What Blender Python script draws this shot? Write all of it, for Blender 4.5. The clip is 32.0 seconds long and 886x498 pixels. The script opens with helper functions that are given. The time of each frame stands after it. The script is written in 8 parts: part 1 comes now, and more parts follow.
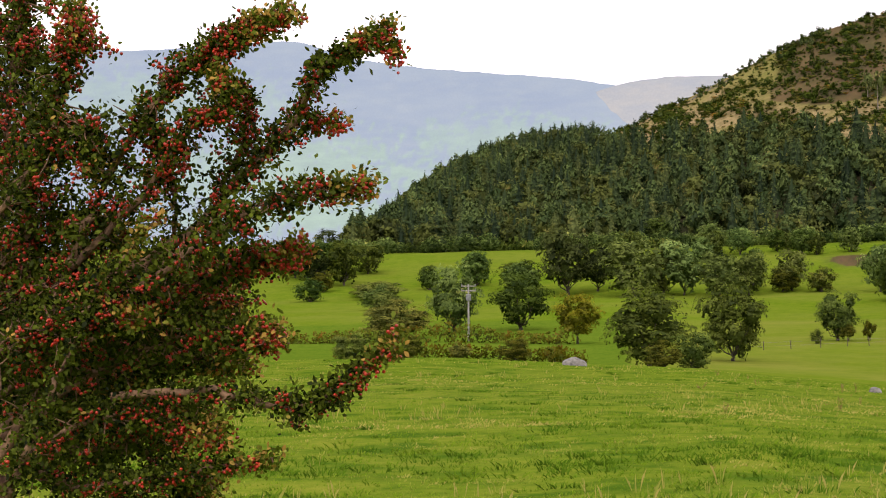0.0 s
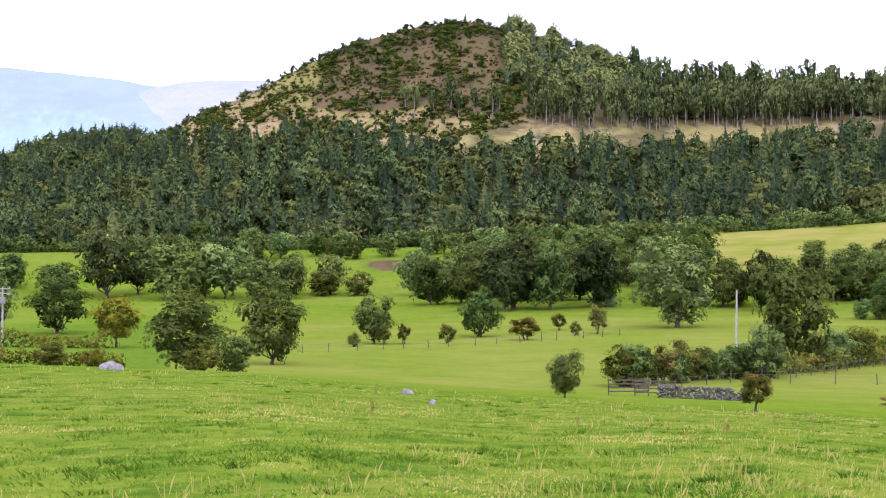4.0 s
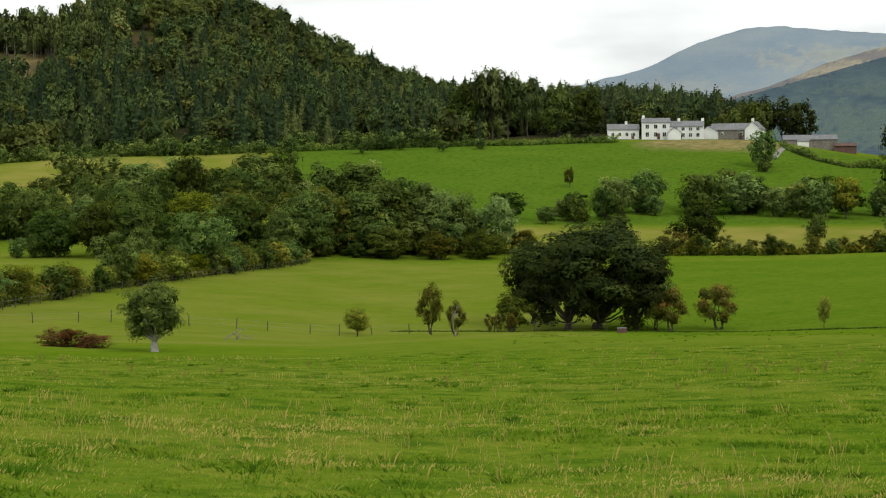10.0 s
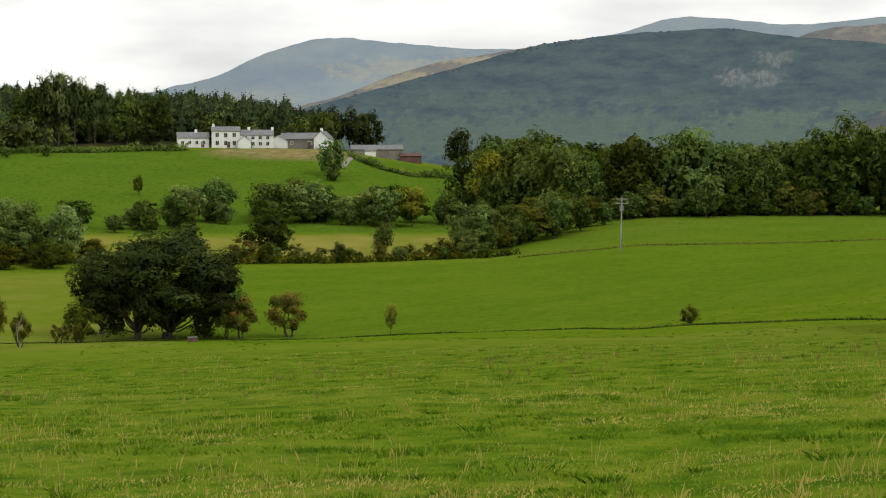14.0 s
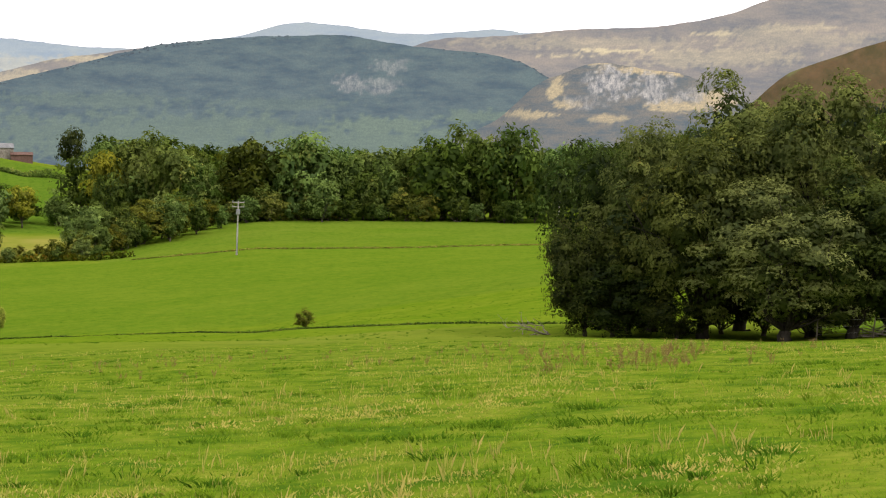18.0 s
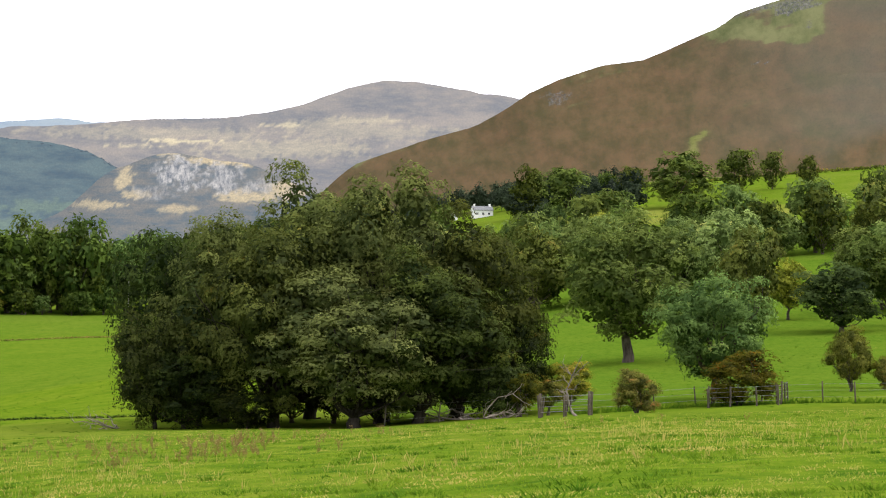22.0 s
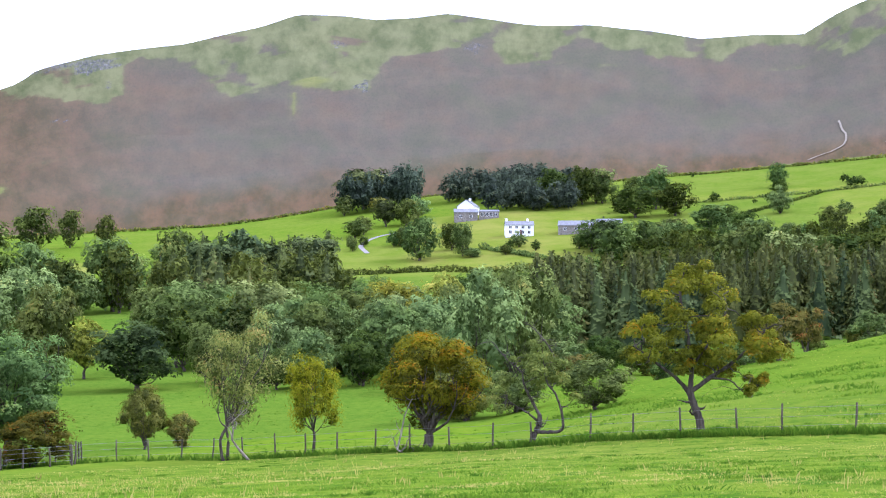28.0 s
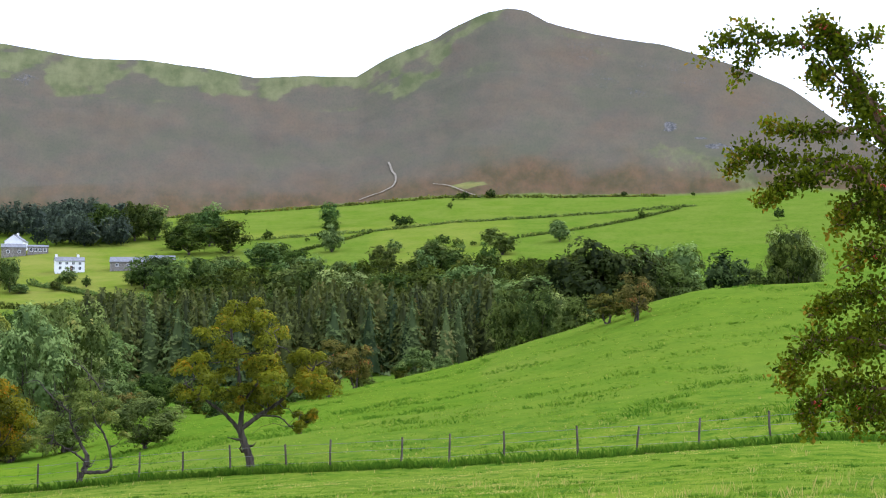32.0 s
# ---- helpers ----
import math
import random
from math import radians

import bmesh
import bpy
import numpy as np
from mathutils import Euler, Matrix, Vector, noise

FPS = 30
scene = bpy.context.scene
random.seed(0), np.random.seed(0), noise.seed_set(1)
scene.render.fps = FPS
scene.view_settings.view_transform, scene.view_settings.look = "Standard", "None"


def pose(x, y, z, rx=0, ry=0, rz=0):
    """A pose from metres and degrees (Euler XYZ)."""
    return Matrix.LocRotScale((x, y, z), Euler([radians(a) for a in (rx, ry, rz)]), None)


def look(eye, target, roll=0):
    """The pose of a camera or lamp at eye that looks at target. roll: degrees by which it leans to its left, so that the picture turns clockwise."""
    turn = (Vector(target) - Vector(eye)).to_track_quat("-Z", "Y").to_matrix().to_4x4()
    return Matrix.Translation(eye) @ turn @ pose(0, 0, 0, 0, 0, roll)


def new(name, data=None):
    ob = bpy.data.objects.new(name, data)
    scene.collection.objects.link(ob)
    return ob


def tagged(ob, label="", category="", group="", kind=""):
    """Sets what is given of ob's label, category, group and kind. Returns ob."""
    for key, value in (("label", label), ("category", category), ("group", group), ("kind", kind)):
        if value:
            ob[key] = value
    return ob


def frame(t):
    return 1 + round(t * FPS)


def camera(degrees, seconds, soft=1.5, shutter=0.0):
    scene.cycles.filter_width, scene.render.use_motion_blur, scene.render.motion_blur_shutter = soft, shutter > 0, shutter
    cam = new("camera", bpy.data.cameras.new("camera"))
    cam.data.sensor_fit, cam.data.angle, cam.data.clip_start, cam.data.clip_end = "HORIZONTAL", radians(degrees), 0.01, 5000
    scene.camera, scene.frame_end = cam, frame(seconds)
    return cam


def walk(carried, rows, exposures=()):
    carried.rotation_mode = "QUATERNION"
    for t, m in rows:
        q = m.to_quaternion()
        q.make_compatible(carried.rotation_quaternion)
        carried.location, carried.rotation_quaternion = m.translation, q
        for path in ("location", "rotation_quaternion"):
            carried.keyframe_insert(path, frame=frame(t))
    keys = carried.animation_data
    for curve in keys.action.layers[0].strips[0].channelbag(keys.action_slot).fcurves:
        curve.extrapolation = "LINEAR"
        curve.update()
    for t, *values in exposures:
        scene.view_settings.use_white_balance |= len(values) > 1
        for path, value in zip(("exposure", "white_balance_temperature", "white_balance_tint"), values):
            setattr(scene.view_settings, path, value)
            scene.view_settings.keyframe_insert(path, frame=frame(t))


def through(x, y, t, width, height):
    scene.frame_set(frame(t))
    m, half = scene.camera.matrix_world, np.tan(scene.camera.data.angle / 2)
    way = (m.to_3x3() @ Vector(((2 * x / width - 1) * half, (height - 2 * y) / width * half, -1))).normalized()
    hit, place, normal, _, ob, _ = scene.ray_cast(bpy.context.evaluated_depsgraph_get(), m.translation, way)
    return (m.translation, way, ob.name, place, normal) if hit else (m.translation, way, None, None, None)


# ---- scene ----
cam = camera(28.2, 32.0, soft=1.1)
EYE = 20.0      # eye level in metres; the valley floor lies about ten metres lower


def head(yaw, pitch, roll):
    """The camera held at arm's length in front of somebody who turns on the spot."""
    a = radians(yaw)
    return (Matrix.Translation((0.35 * math.sin(a), 0.35 * math.cos(a), EYE))
            @ pose(0, 0, 0, 90 + pitch, 0, -yaw) @ pose(0, 0, 0, 0, 0, -roll))


ROWS = (
    (0, -0.00, -0.32, 1.35), (0.5, 2.00, 0.16, 1.05), (1, 3.28, 0.45, 0.98), (1.5, 4.74, 0.48, 1.05), (2, 6.78, 0.42, 0.90),
    (2.5, 8.79, 0.44, 0.81), (4.5, 17.34, -0.78, 0.39), (5, 20.10, -0.90, 0.09), (5.5, 22.41, -1.07, 0.14),
    (6, 25.28, -0.32, 0.14), (6.5, 27.46, -0.25, -0.01), (7, 30.09, -0.65, 0.01), (7.5, 32.23, -0.85, 0.21),
    (8, 34.39, -1.22, 0.47), (8.5, 36.32, -1.68, 0.76), (9, 38.34, -2.07, 0.61), (9.5, 40.16, -2.28, 0.58),
    (10, 41.71, -2.72, 0.45), (10.5, 43.29, -3.07, 0.52), (11, 45.50, -2.74, 0.63), (11.5, 47.34, -2.76, 0.52),
    (12, 49.03, -2.50, 0.26), (12.5, 50.71, -2.65, 0.06), (13, 52.27, -2.61, 0.10), (13.5, 53.91, -2.47, 0.28),
    (14, 55.60, -2.51, 0.09), (14.5, 57.15, -2.41, -0.34), (16.5, 62.52, -2.74, -1.09), (17, 64.74, -2.72, -0.97),
    (17.5, 66.61, -2.66, -1.16), (18, 68.02, -2.30, -0.96), (18.5, 69.81, -1.75, -1.10), (19, 71.69, -1.18, -1.02),
    (19.5, 73.33, -0.99, -0.87), (20, 75.09, -0.44, -0.77), (20.5, 76.82, -0.23, -0.88), (21, 78.77, -0.39, -0.64),
    (21.5, 80.24, 0.10, -0.50), (22, 81.85, 0.80, -0.48), (22.5, 83.51, 0.90, -0.51), (23, 85.53, 1.36, -0.19),
    (23.5, 87.23, 2.14, -0.25), (24, 89.44, 2.21, -0.19), (24.5, 91.73, 2.61, -0.09), (25, 93.41, 3.07, -0.27),
    (25.5, 95.02, 3.07, -0.09), (26, 97.17, 3.05, -0.36), (26.5, 99.25, 3.13, -0.58), (28.5, 106.39, 2.80, -0.23),
    (29, 108.71, 2.91, -0.33), (29.5, 110.66, 3.28, -0.43), (30, 112.75, 3.57, -0.28), (30.5, 115.03, 3.96, -0.16),
    (31, 116.37, 4.05, -0.18), (31.5, 117.33, 3.77, -0.03), (32, 118.81, 4.11, 0.08),
)
EXPOSURES = ((0.0, -0.45, 6750, 22), (1.0, -0.7, 6450, 18), (2.5, -0.85, 6250, 14), (4.5, 0.4, 5400, 40), (6.5, 0.26, 5450, 38), (8.0, -0.2, 6000, 16), (9.0, -0.6, 6350, 8),
             (10.0, -0.88, 6650, 5), (14.5, -0.97, 6800, 8), (16.5, -0.5, 6800, 14), (18.0, -0.25, 6850, 15), (19.0, -0.2, 6850, 16), (21.0, -0.08, 6550, 15), (24.0, -0.15, 5950, 14),
             (25.0, 0.1, 5600, 16), (26.0, 0.36, 5300, 20), (28.5, 0.48, 5100, 31), (29.0, 0.48, 5100, 31), (30.0, 0.2, 5200, 26), (31.0, 0.05, 5250, 20), (32.0, 0.06, 5300, 20))
walk(cam, [(t, head(y, p, r)) for t, y, p, r in ROWS], EXPOSURES)

# ---- sky and sun: a bright, mostly overcast sky with a weak, veiled sun ----
SUN_AZ, SUN_EL = 185.0, 44.0
world = bpy.data.worlds.new("sky")
scene.world = world
world.use_nodes = True
wn, wl = world.node_tree.nodes, world.node_tree.links
wn.clear()
w_out, w_bg = wn.new("ShaderNodeOutputWorld"), wn.new("ShaderNodeBackground")
w_sky = wn.new("ShaderNodeTexSky")
w_sky.sky_type = "NISHITA"
w_sky.sun_disc = False
w_sky.sun_elevation, w_sky.sun_rotation = radians(SUN_EL), radians(SUN_AZ)
w_co, w_map, w_noise = wn.new("ShaderNodeTexCoord"), wn.new("ShaderNodeMapping"), wn.new("ShaderNodeTexNoise")
w_map.inputs["Scale"].default_value = (2.2, 2.2, 9.0)
w_noise.inputs["Scale"].default_value, w_noise.inputs["Detail"].default_value = 1.6, 5.0
w_ramp, w_mix = wn.new("ShaderNodeValToRGB"), wn.new("ShaderNodeMixRGB")
w_ramp.color_ramp.elements[0].position, w_ramp.color_ramp.elements[0].color = 0.36, (14, 14.3, 15, 1)
w_ramp.color_ramp.elements[1].position, w_ramp.color_ramp.elements[1].color = 0.56, (23, 23.2, 23.6, 1)
w_mix.inputs[0].default_value = 0.93
w_bg.inputs["Strength"].default_value = 0.1
for a, b in ((w_co.outputs["Generated"], w_map.inputs["Vector"]), (w_map.outputs[0], w_noise.inputs["Vector"]),
             (w_noise.outputs["Fac"], w_ramp.inputs[0]), (w_sky.outputs[0], w_mix.inputs[1]), (w_ramp.outputs[0], w_mix.inputs[2]),
             (w_mix.outputs[0], w_bg.inputs["Color"]), (w_bg.outputs[0], w_out.inputs["Surface"])):
    wl.new(a, b)
sun = new("sun", bpy.data.lights.new("sun", "SUN"))
sun.data.energy, sun.data.angle, sun.data.color = 2.2, radians(10), (1.0, 0.95, 0.86)
sa, se = radians(SUN_AZ), radians(SUN_EL)
sun.matrix_world = look((100 * math.sin(sa) * math.cos(se), 100 * math.cos(sa) * math.cos(se), 100 * math.sin(se)), (0, 0, 0))

# ---- shape of the land, in bearings (degrees clockwise) and distances from the standpoint ----
def vnoise(x, y, seed=0):
    """Smooth lattice noise in -1..1 on arrays."""
    xi, yi = np.floor(x).astype(np.int64), np.floor(y).astype(np.int64)
    fx, fy = x - xi, y - yi
    fx, fy = fx * fx * (3 - 2 * fx), fy * fy * (3 - 2 * fy)

    def lattice(i, j):
        h = (i * 374761393 + j * 668265263 + seed * 974634777) & 0x7FFFFFFF
        h = ((h ^ (h >> 13)) * 1274126177) & 0x7FFFFFFF
        return ((h ^ (h >> 16)) & 0xFFFF) / 32767.5 - 1.0
    a, b = lattice(xi, yi), lattice(xi + 1, yi)
    c, d = lattice(xi, yi + 1), lattice(xi + 1, yi + 1)
    return (a + (b - a) * fx) * (1 - fy) + (c + (d - c) * fx) * fy


def fbm(x, y, octaves=4, seed=0):
    s, amp, tot = 0.0, 1.0, 0.0
    for o in range(octaves):
        s = s + amp * vnoise(x * 2 ** o + 17.3 * o, y * 2 ** o - 9.1 * o, seed + o)
        tot, amp = tot + amp, amp * 0.5
    return s / tot


def smooth(a, b, x):
    s = np.clip((x - a) / (b - a), 0, 1)
    return s * s * (3 - 2 * s)


PROFILES = []


def section(bearing, *pairs):
    """One section through the land: distance and the slope angle at which the ground is seen from eye level."""
    PROFILES.append((bearing, pairs))


section(-40, (16, -8.4), (85, -3.9), (200, -3.8), (310, -2.9), (435, -1.9), (545, -0.5), (800, -0.2))
section(-16, (16, -8.4), (85, -3.9), (200, -3.8), (310, -2.9), (435, -1.9), (545, -0.5), (800, -0.2))
section(0, (16, -8.4), (85, -4.06), (200, -3.95), (310, -2.9), (435, -1.9), (545, -0.45), (700, -0.3))
section(9, (17, -7.7), (80, -4.6), (200, -4.4), (310, -3.1), (435, -2.0), (545, -0.5), (624, -0.35))
section(17, (15, -8.8), (75, -5.35), (190, -5.0), (310, -3.0), (435, -1.9), (545, -0.4), (624, -0.2))
section(25, (15, -8.5), (75, -5.65), (110, -5.6), (190, -5.0), (344, -2.6), (470, -0.75), (545, 0.02), (608, 0.1))
section(31, (15, -9.4), (75, -6.0), (110, -5.85), (195, -5.1), (344, -2.7), (470, -0.9), (545, 0.3), (608, 0.4))
section(38, (15, -10.3), (75, -6.17), (110, -6.0), (205, -5.45), (344, -2.95), (470, -1.1), (560, 0.6), (608, 0.7))
section(46, (15, -10.8), (78, -6.11), (205, -5.4), (355, -3.0), (470, -1.3), (560, 0.7), (640, 0.9))
section(52, (15, -10.7), (78, -6.0), (205, -5.3), (355, -2.95), (470, -1.4), (575, 0.72), (680, 0.8))
section(57, (15, -10.6), (78, -5.9), (195, -5.1), (344, -2.85), (456, -1.6), (575, -0.1), (800, 0.0))
section(62, (15, -10.6), (78, -5.76), (190, -4.97), (310, -2.63), (420, -1.48), (608, -0.5), (1200, -0.1))
section(72, (15, -9.2), (74, -5.45), (120, -4.9), (285, -2.5), (420, -1.4), (608, -0.5), (1200, 0.2))
section(79, (15, -8.4), (72, -5.2), (110, -4.9), (285, -2.5), (420, -1.4), (545, 0.0), (900, 1.6))
section(88, (16, -7.1), (72, -4.6), (112, -4.3), (170, -2.8), (250, -1.6), (400, 0.2), (600, 1.9), (820, 2.9))
section(97, (18, -6.0), (74, -4.4), (100, -3.9), (150, -3.2), (250, -1.2), (400, 0.4), (600, 2.1), (820, 3.6))
section(106, (20, -5.6), (72, -3.75), (84, -3.6), (130, -3.0), (250, -0.9), (400, 0.6), (600, 2.3), (820, 4.9))
section(112, (22, -5.0), (70, -3.5), (78, -3.35), (120, -1.9), (150, -1.1), (220, -1.6), (400, 0.8), (600, 2.6), (840, 5.3))
section(115, (24, -4.7), (68, -3.4), (76, -3.25), (120, -1.4), (160, -0.45), (230, -1.0), (400, 0.9), (600, 2.8), (850, 5.5))
section(119, (26, -4.4), (66, -3.2), (76, -3.05), (120, -0.9), (170, 0.4), (250, -0.4), (400, 1.0), (600, 3.0), (850, 5.8))
section(123, (26, -4.2), (64, -2.9), (74, -2.7), (120, -0.2), (175, 1.55), (250, 0.6), (400, 1.4), (600, 3.2), (870, 5.9))
section(125.4, (25.4, -4.1), (62.8, -2.72), (72.8, -2.52), (120, 0.25), (175, 2.4), (250, 1.3), (400, 1.6), (600, 3.3), (870, 5.9))
section(127, (25, -4.0), (62, -2.6), (72, -2.4), (120, 0.5), (175, 2.8), (250, 1.6), (400, 1.8), (600, 3.4), (870, 5.9))
section(131, (25, -3.8), (60, -2.4), (70, -2.2), (120, 0.85), (180, 3.1), (260, 2.0), (400, 2.0), (600, 3.6), (880, 5.9))
section(150, (25, -3.6), (60, -2.2), (70, -2.0), (120, 0.8), (180, 2.7), (260, 2.0), (400, 2.0), (600, 3.6), (880, 5.6))

KNOT_D = np.array([0.0, 4, 8, 15, 22, 30, 45, 60, 72, 84, 96, 110, 130, 150, 175, 190, 205, 230, 260, 290, 310, 340, 370, 400, 420,
                   435, 470, 500, 545, 575, 600, 640, 700, 820, 850, 900, 1200])
KNOT_Z = np.array([np.interp(KNOT_D, [0, *[d for d, e in pairs]], [-1.5, *[d * math.tan(radians(e)) for d, e in pairs]])
                   for bearing, pairs in PROFILES])
KNOT_B = np.array([bearing for bearing, pairs in PROFILES], float)

# crest lines: bearing, seen angle of the bare ground
HILL_B = (-6, -2.8, -1.3, 0.5, 2.8, 4.7, 6.2, 7.7, 9.7, 11.9, 13.8, 15.7, 17.9, 20.4, 22.6, 24.5, 27.1, 29.3, 31.1, 33.8, 35.9, 37, 38.9, 40.5, 42.5, 44.2, 47.8, 50.4, 54)
HILL_E = (-0.6, -0.5, 0.75, 2.0, 2.7, 2.9, 3.5, 4.2, 5.15, 6.2, 6.7, 6.9, 6.4, 5.35, 4.35, 4.1, 3.85, 4.0, 4.75, 4.9, 4.5, 3.85, 2.95, 2.2, 1.7, 1.75, 1.6, 1.2, 0.0)
FELL_B = (74, 77, 79, 81, 82.85, 83.8, 84.6, 85.6, 87, 88.3, 89.6, 90.7, 91.3, 93, 94.5, 96, 98.3, 99.6, 101, 102, 103.3, 104.5, 107.2, 109.2, 111, 112.65, 114.3, 116, 116.9, 117.7, 118.6, 119.1, 120.2, 121, 121.6, 122.3, 123.75, 126, 127.6, 128.8, 130, 133, 140, 155)
FELL_E = (0.6, 2.3, 3.5, 4.28, 4.8, 5.35, 5.9, 6.35, 6.8, 6.95, 7.5, 7.95, 8.4, 8.9, 9.15, 9.4, 9.95, 10.38, 10.35, 10.25, 10.3, 10.45, 10.1, 10.11, 9.89, 9.6, 9.72, 9.68, 10.22, 10.6, 10.93, 11.25, 11.72, 11.87, 11.74, 11.37, 10.99, 10.62, 10.16, 9.74, 9.2, 7, 5.9, 5)


def land(b, d):
    """Height of the ground at bearings b (degrees) and distances d."""
    b, d = np.asarray(b, float), np.asarray(d, float)
    bb, dd = np.clip(b, KNOT_B[0], KNOT_B[-1]), np.clip(d, 0, 1200)
    j = np.clip(np.searchsorted(KNOT_B, bb) - 1, 0, len(KNOT_B) - 2)
    u = (bb - KNOT_B[j]) / (KNOT_B[j + 1] - KNOT_B[j])
    k = np.clip(np.searchsorted(KNOT_D, dd) - 1, 0, len(KNOT_D) - 2)
    v = (dd - KNOT_D[k]) / (KNOT_D[k + 1] - KNOT_D[k])
    z = ((KNOT_Z[j, k] * (1 - v) + KNOT_Z[j, k + 1] * v) * (1 - u) + (KNOT_Z[j + 1, k] * (1 - v) + KNOT_Z[j + 1, k + 1] * v) * u)
    x, y = d * np.sin(np.radians(b)), d * np.cos(np.radians(b))
    # the wooded hill
    crest = 900 * np.tan(np.radians(np.interp(b, HILL_B, HILL_E)))
    foot = np.interp(b, (-6, 10, 40, 54), (610, 585, 585, 620))
    s = np.clip((d - foot) / (900 - foot), 0, 1)
    back = smooth(930, 1500, d)
    hill = (crest - z) * s ** 1.05 * (1 - back)
    inside = smooth(-6, -2.5, b) * (1 - smooth(50, 56, b))
    hill = np.maximum(hill, 0) * inside
    hill = hill + inside * s * (1 - s) * 4 * 5.0 * fbm(x / 70, y / 70, 4, 3) * (1 - back)
    # the bracken fell
    crest = 1700 * np.tan(np.radians(np.interp(b, FELL_B, FELL_E)))
    foot = np.interp(b, (74, 88, 110, 150), (1000, 820, 850, 880))
    s = np.clip((d - foot) / (1700 - foot), 0, 1)
    back = smooth(1750, 2600, d)
    fell = (crest - z) * (s ** 1.12) * (1 - back)
    inside = smooth(74, 79, b) * (1 - smooth(150, 170, b))
    fell = np.maximum(fell, 0) * inside
    fell = fell + inside * s * (1.04 - s) * 4 * (14.0 * fbm(x / 210, y / 210, 5, 8) + 6 * fbm(x / 45, y / 45, 4, 4)) * (1 - back)
    # small unevenness of the pasture
    rough = 0.035 * fbm(x / 0.9, y / 0.9, 2, 13) * smooth(5, 10, d) * (1 - smooth(50, 75, d)) + 0.07 * fbm(x / 6.0, y / 6.0, 2, 11) * smooth(3, 10, d) * (1 - smooth(95, 130, d)) + 0.5 * fbm(x / 40, y / 40, 3, 5) * smooth(25, 60, d)
    rough = rough + 0.11 * fbm(x / 2.4, y / 2.4, 3, 14) * smooth(105, 111, b) * smooth(77, 88, d) * (1 - smooth(175, 200, d))
    return EYE + z + hill + fell + rough


def spot(b, d):
    """The point of the ground at one bearing and distance."""
    a = radians(b)
    return Vector((d * math.sin(a), d * math.cos(a), float(land(np.array([b]), np.array([d]))[0])))

# ---- materials ----
def shader(name):
    m = bpy.data.materials.new(name)
    m.use_nodes = True
    n, l = m.node_tree.nodes, m.node_tree.links
    n.clear()
    out = n.new("ShaderNodeOutputMaterial")
    return m, n, l, out


def node(n, l, kind, links=(), **values):
    x = n.new(kind)
    for k, v in values.items():
        x.inputs[k.replace("_", " ")].default_value = v
    for src, name in links:
        l.new(src, x.inputs[name])
    return x


def mix(n, l, fac, a, b, how="MIX"):
    x = n.new("ShaderNodeMixRGB")
    x.blend_type = how
    for v, i in ((fac, 0), (a, 1), (b, 2)):
        if isinstance(v, (int, float)):
            x.inputs[i].default_value = v
        elif isinstance(v, tuple):
            x.inputs[i].default_value = (*v, 1)
        else:
            l.new(v, x.inputs[i])
    return x.outputs[0]


def ramp(n, l, fac, stops):
    x = n.new("ShaderNodeValToRGB")
    while len(x.color_ramp.elements) < len(stops):
        x.color_ramp.elements.new(0.5)
    for e, (p, c) in zip(x.color_ramp.elements, stops):
        e.position, e.color = p, (*c, 1)
    l.new(fac, x.inputs[0])
    return x.outputs[0]


def grey(lo, hi):
    return ((lo, (0, 0, 0)), (hi, (1, 1, 1)))


def noise_at(n, l, scale, detail=3.0, rough=0.55, stretch=None, co=None):
    if co is None:
        co = n.new("ShaderNodeTexCoord").outputs["Object"]
    if stretch:
        mp = n.new("ShaderNodeMapping")
        mp.inputs["Scale"].default_value = stretch
        l.new(co, mp.inputs["Vector"])
        co = mp.outputs[0]
    return node(n, l, "ShaderNodeTexNoise", [(co, "Vector")], Scale=scale, Detail=detail, Roughness=rough).outputs["Fac"]


def finish(n, l, out, colour, rough=0.9, bump=None, strength=0.3, distance=0.05, spec=0.2, metal=0.0):
    b = n.new("ShaderNodeBsdfPrincipled")
    b.inputs["Roughness"].default_value, b.inputs["Specular IOR Level"].default_value, b.inputs["Metallic"].default_value = rough, spec, metal
    if isinstance(colour, tuple):
        b.inputs["Base Color"].default_value = (*colour, 1)
    else:
        l.new(colour, b.inputs["Base Color"])
    if bump is not None:
        bp = node(n, l, "ShaderNodeBump", [(bump, "Height")], Strength=strength, Distance=distance)
        l.new(bp.outputs[0], b.inputs["Normal"])
    l.new(b.outputs[0], out.inputs["Surface"])


def simple(name, a, b, scale, rough=0.85, bump=0.3, distance=0.02, spec=0.25, metal=0.0, stretch=None):
    """Two tones in noise of a real-world scale, with fine relief and a coarser stain."""
    m, n, l, out = shader(name)
    f1 = noise_at(n, l, scale, 4, 0.6, stretch)
    f2 = noise_at(n, l, scale * 0.17, 2)
    c = mix(n, l, ramp(n, l, f1, grey(0.35, 0.65)), a, b)
    c = mix(n, l, ramp(n, l, f2, ((0.35, (0.0,) * 3), (0.7, (0.35,) * 3))), c, tuple(v * 0.55 for v in a))
    finish(n, l, out, c, rough, f1, bump, distance, spec, metal)
    return m


